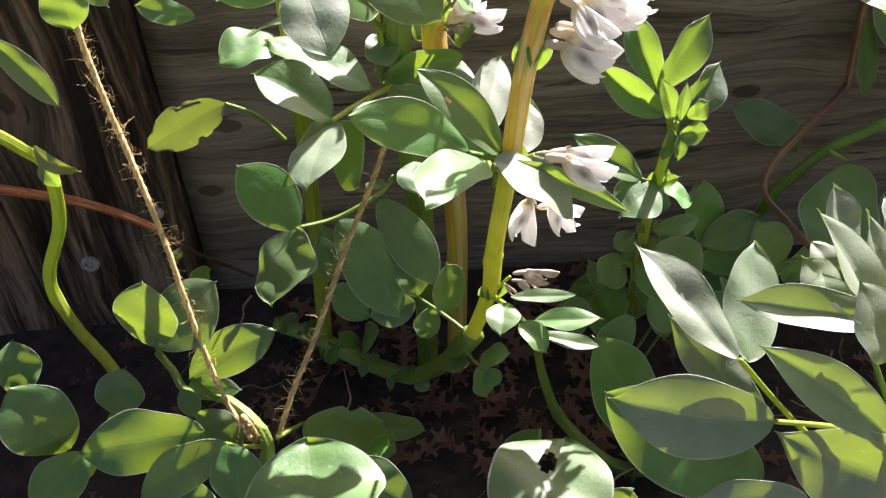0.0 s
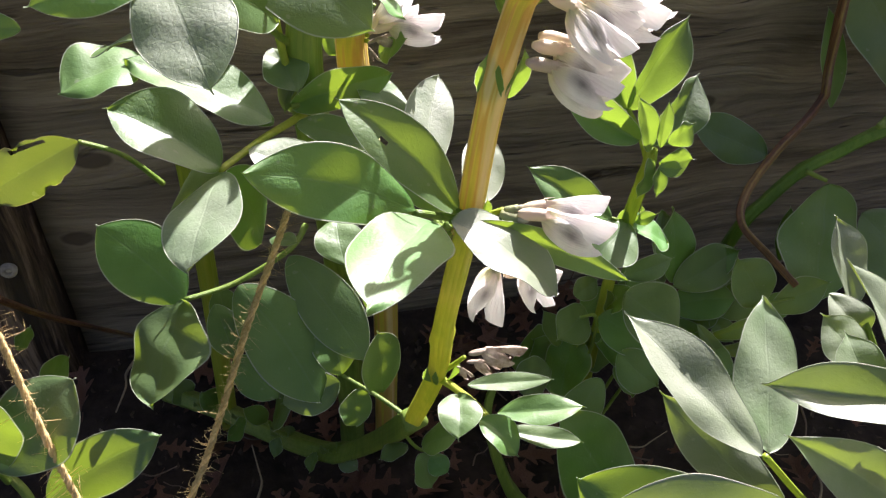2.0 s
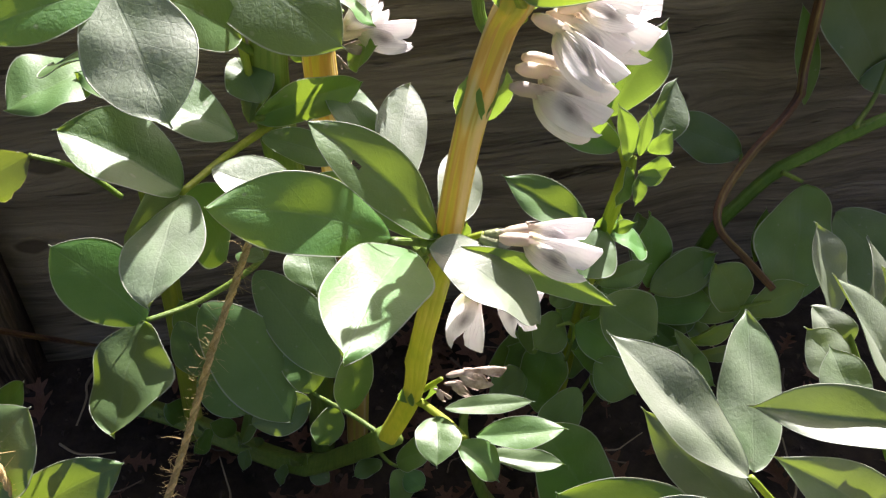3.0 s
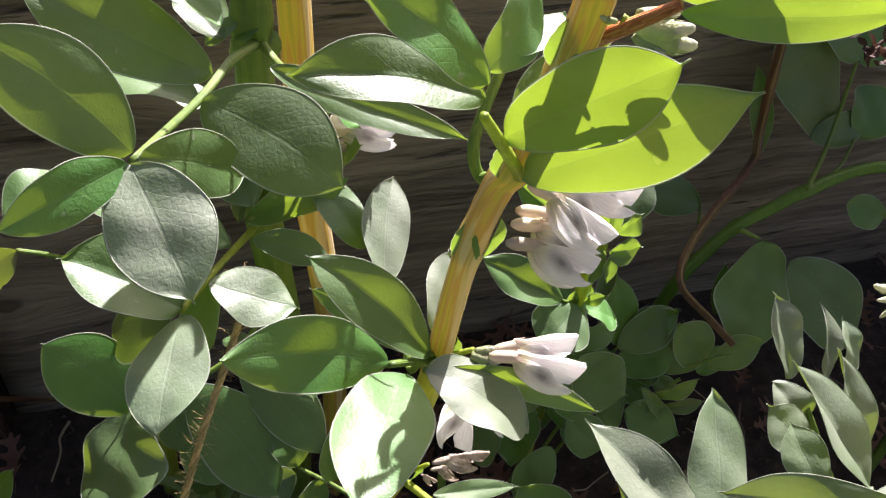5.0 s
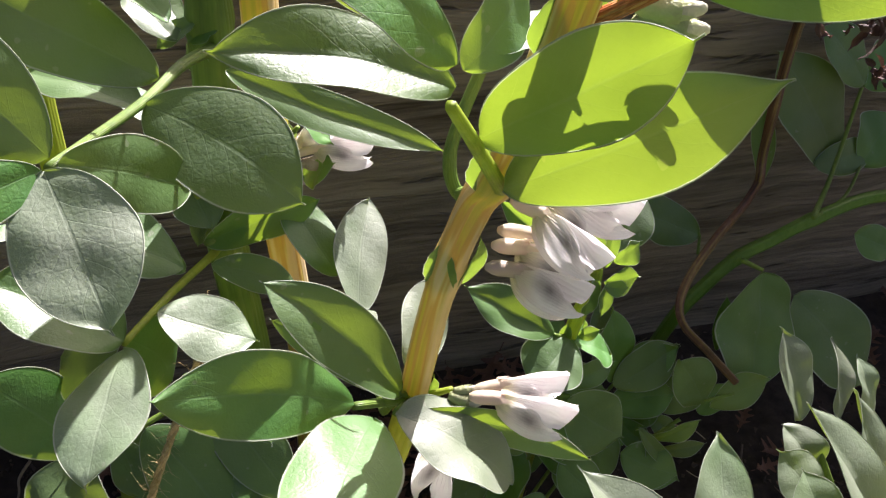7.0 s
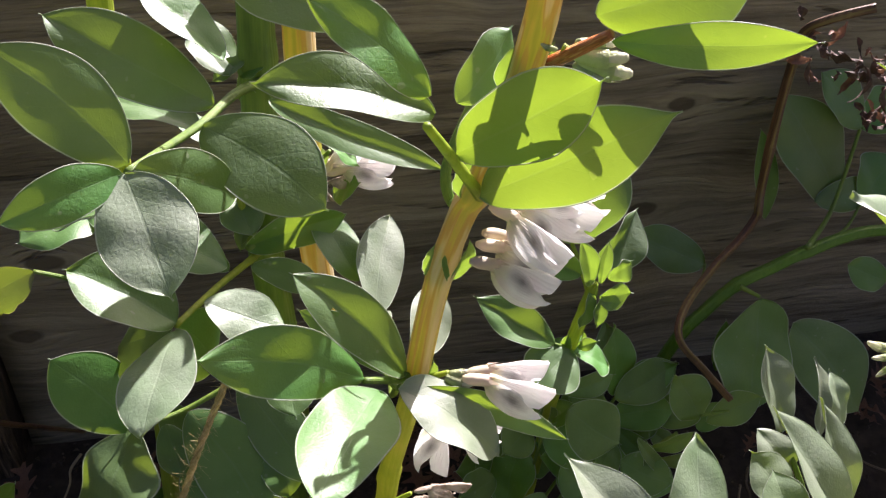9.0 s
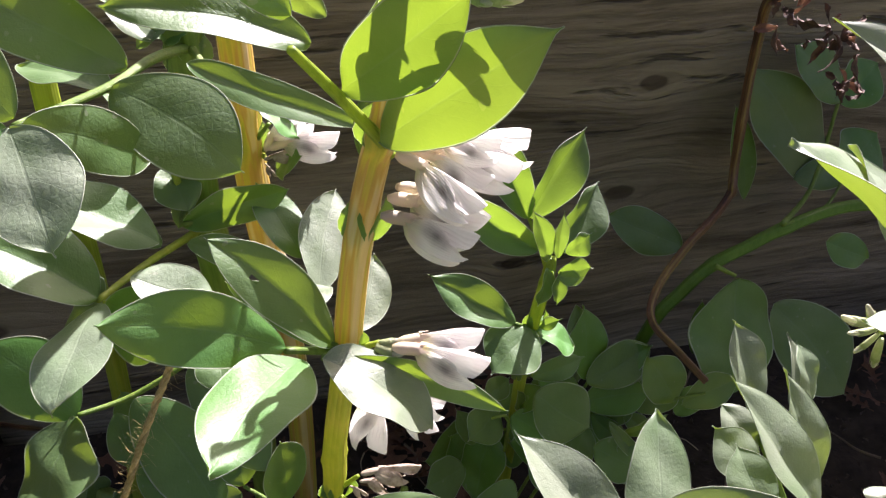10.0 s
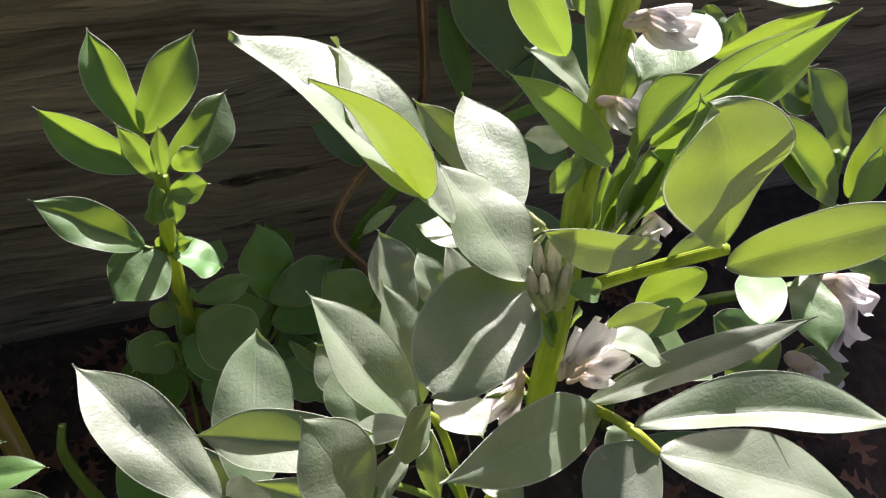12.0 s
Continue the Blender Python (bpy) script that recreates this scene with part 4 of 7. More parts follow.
back_bean = thing("bean_plant", (0.03, 0.5, 0), "leafy broad bean plant with paired upright stems by the wall", "plant", "bean plants")
stem(back_bean, [(0.035, 0.5, 0.004), (0.033, 0.475, 0.2), (0.0204, 0.46, 0.3548), (0.0218, 0.46, 0.4014), (0.0224, 0.46, 0.439), (0.023, 0.46, 0.4839), (0.0232, 0.46, 0.5141)], 0.0075, 0.0062, STEM_GREEN, (0.72, 0.93), "thick green square stem")
stem(back_bean, [(0.062, 0.5, 0.004), (0.06, 0.485, 0.2), (0.0458, 0.48, 0.3526), (0.0449, 0.48, 0.386), (0.0438, 0.48, 0.4147), (0.042, 0.48, 0.475), (0.0407, 0.48, 0.5074)], 0.0068, 0.006, STEM_GOLD, (0.6,), "golden yellow square stem")
stem(back_bean, [(-0.06, 0.53, 0.004), (-0.052, 0.53, 0.2), (-0.0491, 0.52, 0.3835), (-0.0464, 0.52, 0.4177), (-0.0435, 0.52, 0.4591), (-0.0413, 0.52, 0.4931)], 0.0052, 0.0045, STEM_LIME, (0.7,), "slender lime green stem")
twig = stalk(back_bean, [(0.0178, 0.45, 0.3545), (0.0132, 0.44, 0.358), (-0.0036, 0.41, 0.3694), (-0.0206, 0.38, 0.3783)], 0.0021, 0.0013, STEM_LIME)
leaflet(twig, (-0.0205, 0.38, 0.3793), (-0.0585, 0.392, 0.4029), (0.4273, -0.3115, 0.8488), 0.0383, 26, 12)
leaflet(twig, (-0.0208, 0.378, 0.3779), (-0.0336, 0.328, 0.3751), (-0.3626, 0.0407, 0.931), 0.0320, 6, 10, material=SUNLIT_LEAF)
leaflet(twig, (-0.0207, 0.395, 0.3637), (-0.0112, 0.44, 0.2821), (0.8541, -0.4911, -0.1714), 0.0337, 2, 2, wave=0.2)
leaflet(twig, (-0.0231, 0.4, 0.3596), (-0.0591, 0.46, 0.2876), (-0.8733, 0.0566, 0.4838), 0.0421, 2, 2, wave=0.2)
leaflet(twig, (-0.0091, 0.395, 0.3757), (0.0238, 0.385, 0.3636), (0.2364, -0.332, 0.9132), 0.0257, 8, 12, material=SUNLIT_LEAF)
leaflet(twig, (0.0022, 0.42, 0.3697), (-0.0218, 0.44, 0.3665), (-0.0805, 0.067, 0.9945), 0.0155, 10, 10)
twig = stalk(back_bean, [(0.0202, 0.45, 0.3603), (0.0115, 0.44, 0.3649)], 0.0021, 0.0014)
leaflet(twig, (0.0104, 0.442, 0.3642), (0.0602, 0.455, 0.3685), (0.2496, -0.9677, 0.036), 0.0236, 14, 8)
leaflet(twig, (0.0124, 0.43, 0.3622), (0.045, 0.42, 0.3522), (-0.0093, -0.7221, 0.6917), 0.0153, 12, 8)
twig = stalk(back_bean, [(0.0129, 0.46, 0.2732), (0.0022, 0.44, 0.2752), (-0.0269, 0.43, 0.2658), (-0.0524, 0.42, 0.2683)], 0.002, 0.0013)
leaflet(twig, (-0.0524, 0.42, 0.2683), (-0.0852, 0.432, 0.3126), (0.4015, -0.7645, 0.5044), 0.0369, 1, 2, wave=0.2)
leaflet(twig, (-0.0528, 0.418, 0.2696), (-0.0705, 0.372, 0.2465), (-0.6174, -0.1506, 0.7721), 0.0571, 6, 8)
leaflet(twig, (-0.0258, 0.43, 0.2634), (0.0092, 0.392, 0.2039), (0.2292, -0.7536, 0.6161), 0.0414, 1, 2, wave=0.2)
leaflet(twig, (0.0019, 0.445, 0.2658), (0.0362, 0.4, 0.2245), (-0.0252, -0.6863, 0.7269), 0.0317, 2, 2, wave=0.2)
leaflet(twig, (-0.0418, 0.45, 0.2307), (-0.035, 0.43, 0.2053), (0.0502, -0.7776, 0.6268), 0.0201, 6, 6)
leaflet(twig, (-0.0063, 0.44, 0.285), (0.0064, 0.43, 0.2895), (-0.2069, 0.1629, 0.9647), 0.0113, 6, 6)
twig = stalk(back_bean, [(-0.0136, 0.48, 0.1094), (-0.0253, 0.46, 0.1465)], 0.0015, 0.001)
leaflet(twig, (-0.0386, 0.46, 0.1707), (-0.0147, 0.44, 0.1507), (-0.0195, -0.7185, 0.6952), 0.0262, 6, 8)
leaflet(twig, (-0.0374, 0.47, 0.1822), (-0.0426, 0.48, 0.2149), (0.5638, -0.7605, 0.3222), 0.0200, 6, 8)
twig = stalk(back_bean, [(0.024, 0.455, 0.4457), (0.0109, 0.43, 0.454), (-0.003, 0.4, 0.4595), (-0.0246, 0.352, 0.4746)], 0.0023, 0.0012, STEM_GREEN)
leaflet(twig, (-0.0248, 0.348, 0.4766), (-0.0139, 0.312, 0.4575), (-0.1131, -0.4922, 0.8631), 0.0298, 8, 12, material=SUNLIT_LEAF)
leaflet(twig, (-0.0231, 0.354, 0.4743), (0.0077, 0.385, 0.4373), (0.8063, -0.5544, 0.2061), 0.0220, 10, 12)
leaflet(twig, (-0.0239, 0.3525, 0.4772), (-0.0562, 0.359, 0.5145), (0.3906, -0.7882, 0.4756), 0.0264, 6, 4, wave=0.4)
leaflet(twig, (-0.0256, 0.348, 0.477), (-0.0563, 0.3244, 0.4795), (0.5751, -0.704, 0.4166), 0.0160, 10, 10)
leaflet(twig, (-0.002, 0.3999, 0.4593), (0.0386, 0.3676, 0.4414), (-0.1204, -0.5927, 0.7964), 0.0352, 4, 6, wave=0.4)
leaflet(twig, (0.0028, 0.415, 0.4588), (-0.0528, 0.43, 0.4901), (0.1964, -0.7015, 0.6851), 0.0297, 12, 10)
leaflet(twig, (0.0562, 0.4, 0.4982), (0.0079, 0.42, 0.5112), (-0.0927, -0.6903, 0.7176), 0.0236, 12, 10)
leaflet(twig, (0.074, 0.4, 0.4814), (0.0513, 0.42, 0.5041), (-0.2886, -0.8439, 0.4523), 0.0149, 14, 8)
leaflet(twig, (0.0078, 0.42, 0.4746), (-0.021, 0.44, 0.4937), (0.4243, -0.2238, 0.8774), 0.0252, 20, 8)
leaflet(twig, (-0.0036, 0.405, 0.4541), (-0.039, 0.44, 0.4485), (-0.0293, 0.1286, 0.9913), 0.0217, 14, 12)
leaflet(twig, (-0.0321, 0.38, 0.4376), (-0.0538, 0.4, 0.4232), (-0.2673, 0.3533, 0.8965), 0.0300, 8, 12)
twig = stalk(back_bean, [(0.0241, 0.455, 0.447), (0.0292, 0.44, 0.4447), (0.0319, 0.425, 0.4508)], 0.002, 0.0014)
leaflet(twig, (0.0239, 0.42, 0.4566), (0.0831, 0.372, 0.452), (-0.2942, -0.4454, 0.8456), 0.0148, 20, 16)
leaflet(twig, (0.0102, 0.45, 0.4517), (-0.0046, 0.47, 0.4608), (0.2049, -0.2767, 0.9389), 0.0167, 12, 10)
twig = stalk(back_bean, [(0.0161, 0.46, 0.3833), (0.0003, 0.44, 0.4099)], 0.002, 0.0013)
leaflet(twig, (0.0017, 0.42, 0.3722), (-0.0551, 0.44, 0.3951), (0.3519, -0.0702, 0.9334), 0.0383, 18, 8)
leaflet(twig, (-0.0492, 0.445, 0.3926), (-0.0823, 0.43, 0.3883), (-0.0677, -0.1304, 0.9891), 0.0385, 14, 10)
leaflet(twig, (-0.092, 0.44, 0.4124), (-0.1249, 0.45, 0.4161), (-0.1241, -0.6767, 0.7257), 0.0147, 10, 10)
leaflet(twig, (0.0059, 0.46, 0.384), (0.0143, 0.44, 0.3722), (0.0796, -0.4839, 0.8715), 0.0217, 12, 10)
twig = stalk(back_bean, [(0.0073, 0.46, 0.4067), (0.012, 0.45, 0.3718)], 0.0022, 0.0018, STEM_LIME)
leaflet(twig, (0.0038, 0.47, 0.4077), (-0.0168, 0.47, 0.418), (0.4449, 0, 0.8956), 0.0242, 14, 12)
leaflet(twig, (0.013, 0.46, 0.4474), (-0.0048, 0.48, 0.466), (0.3791, -0.4253, 0.8218), 0.0189, 14, 12)
twig = stalk(back_bean, [(0.0495, 0.475, 0.3862), (0.0551, 0.47, 0.3969)], 0.0014, 0.001)
leaflet(twig, (0.0572, 0.47, 0.371), (0.068, 0.46, 0.3835), (-0.793, -0.1068, 0.5997), 0.0194, 10, 8)
leaflet(twig, (0.0339, 0.49, 0.3606), (0.0426, 0.5, 0.3705), (0.2531, -0.7829, 0.5684), 0.0158, 8, 8)
leaflet(twig, (0.0515, 0.47, 0.4081), (0.0675, 0.46, 0.3944), (0.6246, -0.0631, 0.7784), 0.0244, 8, 8)
truss = stalk(back_bean, [(0.0523, 0.478, 0.3768), (0.0533, 0.4716, 0.383)], 0.0014, 0.001, STEM_LIME, "flower_stalk")
flower(truss, (0.0536, 0.47, 0.3845), (0.0891, 0.465, 0.3879), (0, 0.5, 0.87), 1.0)
flower(truss, (0.0549, 0.47, 0.3858), (0.0777, 0.47, 0.3922), (0, 0.5, 0.87), 1.0)
flower(truss, (0.0523, 0.47, 0.3832), (0.0687, 0.47, 0.4079), (-1, 0, 0.3), 1.0)
truss = stalk(back_bean, [(0.0517, 0.478, 0.3739), (0.0518, 0.47, 0.3778)], 0.0014, 0.001, STEM_LIME, "flower_stalk")
flower(truss, (0.0518, 0.468, 0.3787), (0.0718, 0.468, 0.3819), (0, 0.3, 0.95), 0.7, True)
flower(truss, (0.0518, 0.468, 0.3758), (0.0562, 0.465, 0.3683), (0, 0.3, 0.95), 0.7, True)
twig = stalk(back_bean, [(-0.0603, 0.49, 0.2888), (-0.0757, 0.485, 0.314), (-0.094, 0.48, 0.3287)], 0.0016, 0.0012)
leaflet(twig, (-0.094, 0.48, 0.3287), (-0.1481, 0.47, 0.3045), (0.0253, -0.9427, 0.3326), 0.0301, 8, 8, FADED, label="yellowing holed leaf", hole=[(0.35, 0.88, 0.16, 0.07)], ragged=0.3)
stipule(back_bean, (0.0145, 0.4583, 0.3531), (-0.046, -0.045, 0.95), (-0.55, -0.8, 0.25), 0.015)
stipule(back_bean, (0.0251, 0.4583, 0.3531), (0.236, -0.045, 0.95), (0.55, -0.8, 0.25), 0.015)
stipule(back_bean, (0.0175, 0.4584, 0.439), (-0.046, -0.045, 0.95), (-0.55, -0.8, 0.25), 0.015)
stipule(back_bean, (0.0277, 0.4584, 0.439), (0.236, -0.045, 0.95), (0.55, -0.8, 0.25), 0.015)
stipule(back_bean, (0.0401, 0.4785, 0.3826), (-0.046, -0.045, 0.95), (-0.55, -0.8, 0.25), 0.015)
stipule(back_bean, (0.0497, 0.4785, 0.3826), (0.236, -0.045, 0.95), (0.55, -0.8, 0.25), 0.015)
stipule(back_bean, (0.0129, 0.45, 0.3687), (-0.3947, 0, -0.9188), (-0.4, -0.5, 0.75), 0.014)
stipule(back_bean, (0.0118, 0.455, 0.4525), (-0.82, 0, -0.5724), (-0.4, -0.5, 0.75), 0.014)
stipule(back_bean, (0.0195, 0.455, 0.452), (0.8186, 0, 0.5744), (0.4, -0.5, 0.75), 0.014)
stipule(back_bean, (0.0111, 0.45, 0.3658), (-0.2638, 0, -0.9646), (-0.4, -0.5, 0.75), 0.014)
stipule(back_bean, (0.0256, 0.45, 0.3641), (0.4992, 0, 0.8665), (0.4, -0.5, 0.75), 0.014)

young_bean = thing("bean_plant", (0.205, 0.455, 0), "young broad bean shoot with fresh bright green tip leaves", "plant", "bean plants")
stem(young_bean, [(0.207, 0.462, 0.004), (0.1971, 0.447, 0.1771), (0.1935, 0.44, 0.2281), (0.1925, 0.434, 0.2756), (0.194, 0.43, 0.313), (0.1944, 0.432, 0.3242)], 0.0038, 0.0031, STEM_LIME, (0.55, 0.75), "lime green stem")
twig = stalk(young_bean, [(0.1934, 0.432, 0.317), (0.1906, 0.445, 0.3291), (0.1892, 0.455, 0.3335)], 0.0016, 0.0012, STEM_LIME)
leaflet(twig, (0.1895, 0.457, 0.3323), (0.1742, 0.49, 0.3735), (-0.2485, -0.799, 0.5476), 0.0304, 44, 8, YOUNG, point=1.0)
leaflet(twig, (0.1901, 0.457, 0.3322), (0.2223, 0.4744, 0.3755), (0.0713, -0.943, 0.3251), 0.0343, 44, 8, YOUNG, point=1.0)
twig = stalk(young_bean, [(0.1932, 0.432, 0.3152), (0.1915, 0.434, 0.3268)], 0.0014, 0.001, STEM_LIME)
leaflet(twig, (0.1892, 0.4372, 0.3265), (0.1453, 0.4524, 0.3583), (-0.0423, -0.9225, 0.3836), 0.0293, 44, 8, YOUNG, point=1.0)
leaflet(twig, (0.198, 0.4455, 0.3169), (0.2343, 0.4704, 0.3415), (0.2073, -0.8244, 0.5266), 0.0356, 44, 8, YOUNG, point=1.0)
twig = stalk(young_bean, [(0.1929, 0.431, 0.3142), (0.1943, 0.428, 0.3275)], 0.0014, 0.001, STEM_LIME)
leaflet(twig, (0.1913, 0.428, 0.3252), (0.1788, 0.428, 0.3604), (0.2079, -0.9753, 0.074), 0.0126, 24, 8, YOUNG, point=1.0)
leaflet(twig, (0.1955, 0.425, 0.3297), (0.197, 0.43, 0.355), (0.0523, -0.9803, 0.1906), 0.0092, 26, 8, YOUNG, point=1.0)
leaflet(twig, (0.2007, 0.427, 0.3306), (0.214, 0.43, 0.339), (0.1396, -0.9817, 0.1296), 0.0168, 20, 8, YOUNG, point=1.0)
leaflet(twig, (0.1969, 0.425, 0.3203), (0.2158, 0.425, 0.3199), (0.005, -0.9756, 0.2195), 0.0166, 18, 8, YOUNG, point=1.0)
leaflet(twig, (0.1964, 0.423, 0.3184), (0.2082, 0.42, 0.3183), (-0.2193, -0.8737, 0.4343), 0.0091, 18, 8, YOUNG, point=1.0)
leaflet(twig, (0.1907, 0.425, 0.3235), (0.1863, 0.42, 0.3025), (0.4654, -0.8781, 0.1114), 0.0155, 24, 8, YOUNG, point=1.0)
leaflet(twig, (0.1983, 0.425, 0.32), (0.1972, 0.42, 0.3018), (0.3479, -0.9092, 0.2285), 0.0129, 24, 8, YOUNG, point=1.0)
leaflet(twig, (0.1947, 0.43, 0.2746), (0.2037, 0.425, 0.2833), (-0.721, -0.5378, 0.437), 0.0085, 24, 8, YOUNG, point=1.0)
leaflet(twig, (0.1958, 0.44, 0.1913), (0.1905, 0.435, 0.2146), (0.5818, -0.8123, -0.0417), 0.0111, 24, 8, YOUNG, point=1.0)
leaflet(twig, (0.1971, 0.44, 0.1881), (0.2067, 0.435, 0.2144), (-0.9393, -0.1263, 0.319), 0.0184, 24, 8, YOUNG, point=1.0)
twig = stalk(young_bean, [(0.1914, 0.435, 0.2706), (0.1835, 0.43, 0.2776), (0.1795, 0.43, 0.2799)], 0.0014, 0.001)
leaflet(twig, (0.1801, 0.43, 0.2798), (0.1323, 0.4449, 0.3104), (0.253, -0.6547, 0.7123), 0.0259, 26, -10, point=1.0)
twig = stalk(young_bean, [(0.1908, 0.435, 0.2664), (0.1887, 0.425, 0.2747)], 0.0014, 0.001)
leaflet(twig, (0.1887, 0.427, 0.2766), (0.1606, 0.408, 0.2665), (-0.0905, -0.3598, 0.9286), 0.0352, 10, 14, point=1.0)
leaflet(twig, (0.1913, 0.43, 0.2712), (0.217, 0.427, 0.2564), (0.4959, -0.0346, 0.8677), 0.0312, 16, 16, point=1.0)
twig = stalk(young_bean, [(0.1932, 0.44, 0.2307), (0.2008, 0.44, 0.2209)], 0.0014, 0.001)
leaflet(twig, (0.2006, 0.44, 0.22), (0.2363, 0.445, 0.2249), (0.0079, -0.7279, 0.6856), 0.0159, 14, 8, point=1.0)
leaflet(twig, (0.2122, 0.48, 0.2011), (0.2243, 0.49, 0.2163), (-0.6236, -0.3256, 0.7107), 0.0227, 10, 8, point=1.0)
twig = stalk(young_bean, [(0.2146, 0.47, 0.1055), (0.2498, 0.48, 0.1193), (0.2608, 0.49, 0.1479)], 0.0018, 0.0012)
leaflet(twig, (0.2603, 0.488, 0.149), (0.2573, 0.503, 0.2107), (0.6628, -0.7194, 0.2077), 0.0449, 8, 6, point=1.0)
leaflet(twig, (0.2581, 0.46, 0.1813), (0.297, 0.464, 0.2039), (-0.3848, -0.5295, 0.756), 0.0299, 10, 6, point=1.0)
leaflet(twig, (0.2613, 0.46, 0.1758), (0.3077, 0.46, 0.1716), (0.0602, -0.7441, 0.6653), 0.0231, 10, 8, point=1.0)
leaflet(twig, (0.2533, 0.475, 0.1489), (0.2159, 0.47, 0.1837), (0.4793, -0.7796, 0.4031), 0.0398, 8, 8, point=1.0)
leaflet(twig, (0.2532, 0.47, 0.1363), (0.2752, 0.45, 0.1208), (-0.1113, -0.6824, 0.7225), 0.0352, 10, 8, point=1.0)
leaflet(twig, (0.2311, 0.47, 0.1124), (0.1882, 0.45, 0.1414), (0.5684, -0.7591, 0.3174), 0.0370, 8, 8, point=1.0)
leaflet(twig, (0.1761, 0.46, 0.1206), (0.1581, 0.46, 0.1463), (0.4877, -0.8036, 0.3412), 0.0256, 10, 8, point=1.0)
twig = stalk(young_bean, [(0.215, 0.46, 0.05), (0.2458, 0.46, 0.1564), (0.2503, 0.455, 0.188)], 0.0014, 0.001)
leaflet(twig, (0.2522, 0.455, 0.1892), (0.2925, 0.458, 0.2102), (-0.3053, -0.6655, 0.6811), 0.0238, 14, 8, point=1.0)
leaflet(twig, (0.2873, 0.45, 0.1576), (0.3201, 0.455, 0.1786), (-0.1694, -0.8656, 0.4712), 0.0323, 10, 8, point=1.0)
leaflet(twig, (0.3201, 0.445, 0.1487), (0.338, 0.45, 0.1704), (-0.426, -0.7396, 0.5211), 0.0203, 12, 8, point=1.0)
leaflet(twig, (0.2117, 0.46, 0.186), (0.2458, 0.455, 0.1833), (-0.0568, -0.7431, 0.6667), 0.0266, 10, 8, point=1.0)
leaflet(twig, (0.2548, 0.45, 0.1508), (0.2843, 0.45, 0.1795), (-0.6342, -0.416, 0.6517), 0.0283, 10, 8, point=1.0)
leaflet(twig, (0.2487, 0.455, 0.1912), (0.2453, 0.475, 0.2396), (0.4596, -0.8088, 0.3668), 0.0369, 10, 8, point=1.0)
twig = stalk(young_bean, [(0.22, 0.455, 0.04), (0.2475, 0.45, 0.1466), (0.2481, 0.448, 0.1737)], 0.0014, 0.001)
leaflet(twig, (0.2456, 0.448, 0.1757), (0.2935, 0.445, 0.1773), (-0.0684, -0.7388, 0.6705), 0.0292, 10, 8, point=1.0)
leaflet(twig, (0.2434, 0.45, 0.1635), (0.214, 0.458, 0.2008), (0.368, -0.8066, 0.4626), 0.0290, 10, 8, point=1.0)
leaflet(twig, (0.2477, 0.44, 0.1603), (0.2272, 0.415, 0.1469), (0.4796, -0.6858, 0.5475), 0.0367, 10, 8, point=1.0)
leaflet(twig, (0.2317, 0.44, 0.1593), (0.1868, 0.425, 0.1775), (0.4394, -0.7848, 0.437), 0.0340, 10, 8, point=1.0)
leaflet(twig, (0.2587, 0.425, 0.1526), (0.2849, 0.405, 0.1406), (-0.1986, -0.6822, 0.7036), 0.0260, 12, 8, point=1.0)
leaflet(twig, (0.2532, 0.445, 0.164), (0.2756, 0.43, 0.146), (-0.1505, -0.8436, 0.5155), 0.0180, 18, 8, YOUNG, point=1.0)
leaflet(twig, (0.2747, 0.44, 0.1671), (0.2913, 0.43, 0.1504), (-0.0484, -0.877, 0.478), 0.0156, 18, 8, YOUNG, point=1.0)
twig = stalk(young_bean, [(0.19, 0.45, 0.03), (0.1866, 0.43, 0.1844), (0.1739, 0.43, 0.1987)], 0.0014, 0.001)
leaflet(twig, (0.1893, 0.435, 0.1917), (0.2204, 0.415, 0.1775), (-0.1096, -0.6831, 0.7221), 0.0301, 8, 8, point=1.0)
leaflet(twig, (0.181, 0.44, 0.196), (0.159, 0.425, 0.1866), (0.3091, -0.7875, 0.5332), 0.0297, 8, 8, point=1.0)
leaflet(twig, (0.1976, 0.415, 0.1779), (0.2222, 0.4, 0.1557), (0.1151, -0.7586, 0.6413), 0.0290, 8, 8, point=1.0)
leaflet(twig, (0.1743, 0.445, 0.2026), (0.1901, 0.45, 0.2096), (0.0694, -0.8772, 0.4751), 0.0188, 14, 8, point=1.0)
twig = stalk(young_bean, [(0.205, 0.46, 0.03), (0.1951, 0.45, 0.1522), (0.1807, 0.44, 0.1573)], 0.0014, 0.001)
leaflet(twig, (0.1832, 0.45, 0.1556), (0.1678, 0.42, 0.1263), (-0.8344, -0.101, 0.5419), 0.0469, 8, 8, point=1.0)
leaflet(twig, (0.1598, 0.43, 0.1528), (0.1325, 0.42, 0.1515), (0.2602, -0.7836, 0.5641), 0.0306, 8, 8, point=1.0)
leaflet(twig, (0.1875, 0.455, 0.1721), (0.2032, 0.455, 0.194), (-0.7192, -0.4626, 0.5184), 0.0197, 14, 8, point=1.0)
leaflet(twig, (0.1943, 0.45, 0.1646), (0.2162, 0.43, 0.1601), (-0.3788, -0.5784, 0.7225), 0.0227, 12, 8, point=1.0)
leaflet(twig, (0.1693, 0.44, 0.1607), (0.1579, 0.45, 0.1863), (0.3329, -0.8186, 0.468), 0.0152, 12, 8, point=1.0)
twig = stalk(young_bean, [(0.21, 0.46, 0.03), (0.1871, 0.46, 0.1475)], 0.0014, 0.001)
leaflet(twig, (0.1795, 0.48, 0.1346), (0.1998, 0.47, 0.1081), (0.3086, -0.7875, 0.5335), 0.0310, 8, 8, point=1.0)
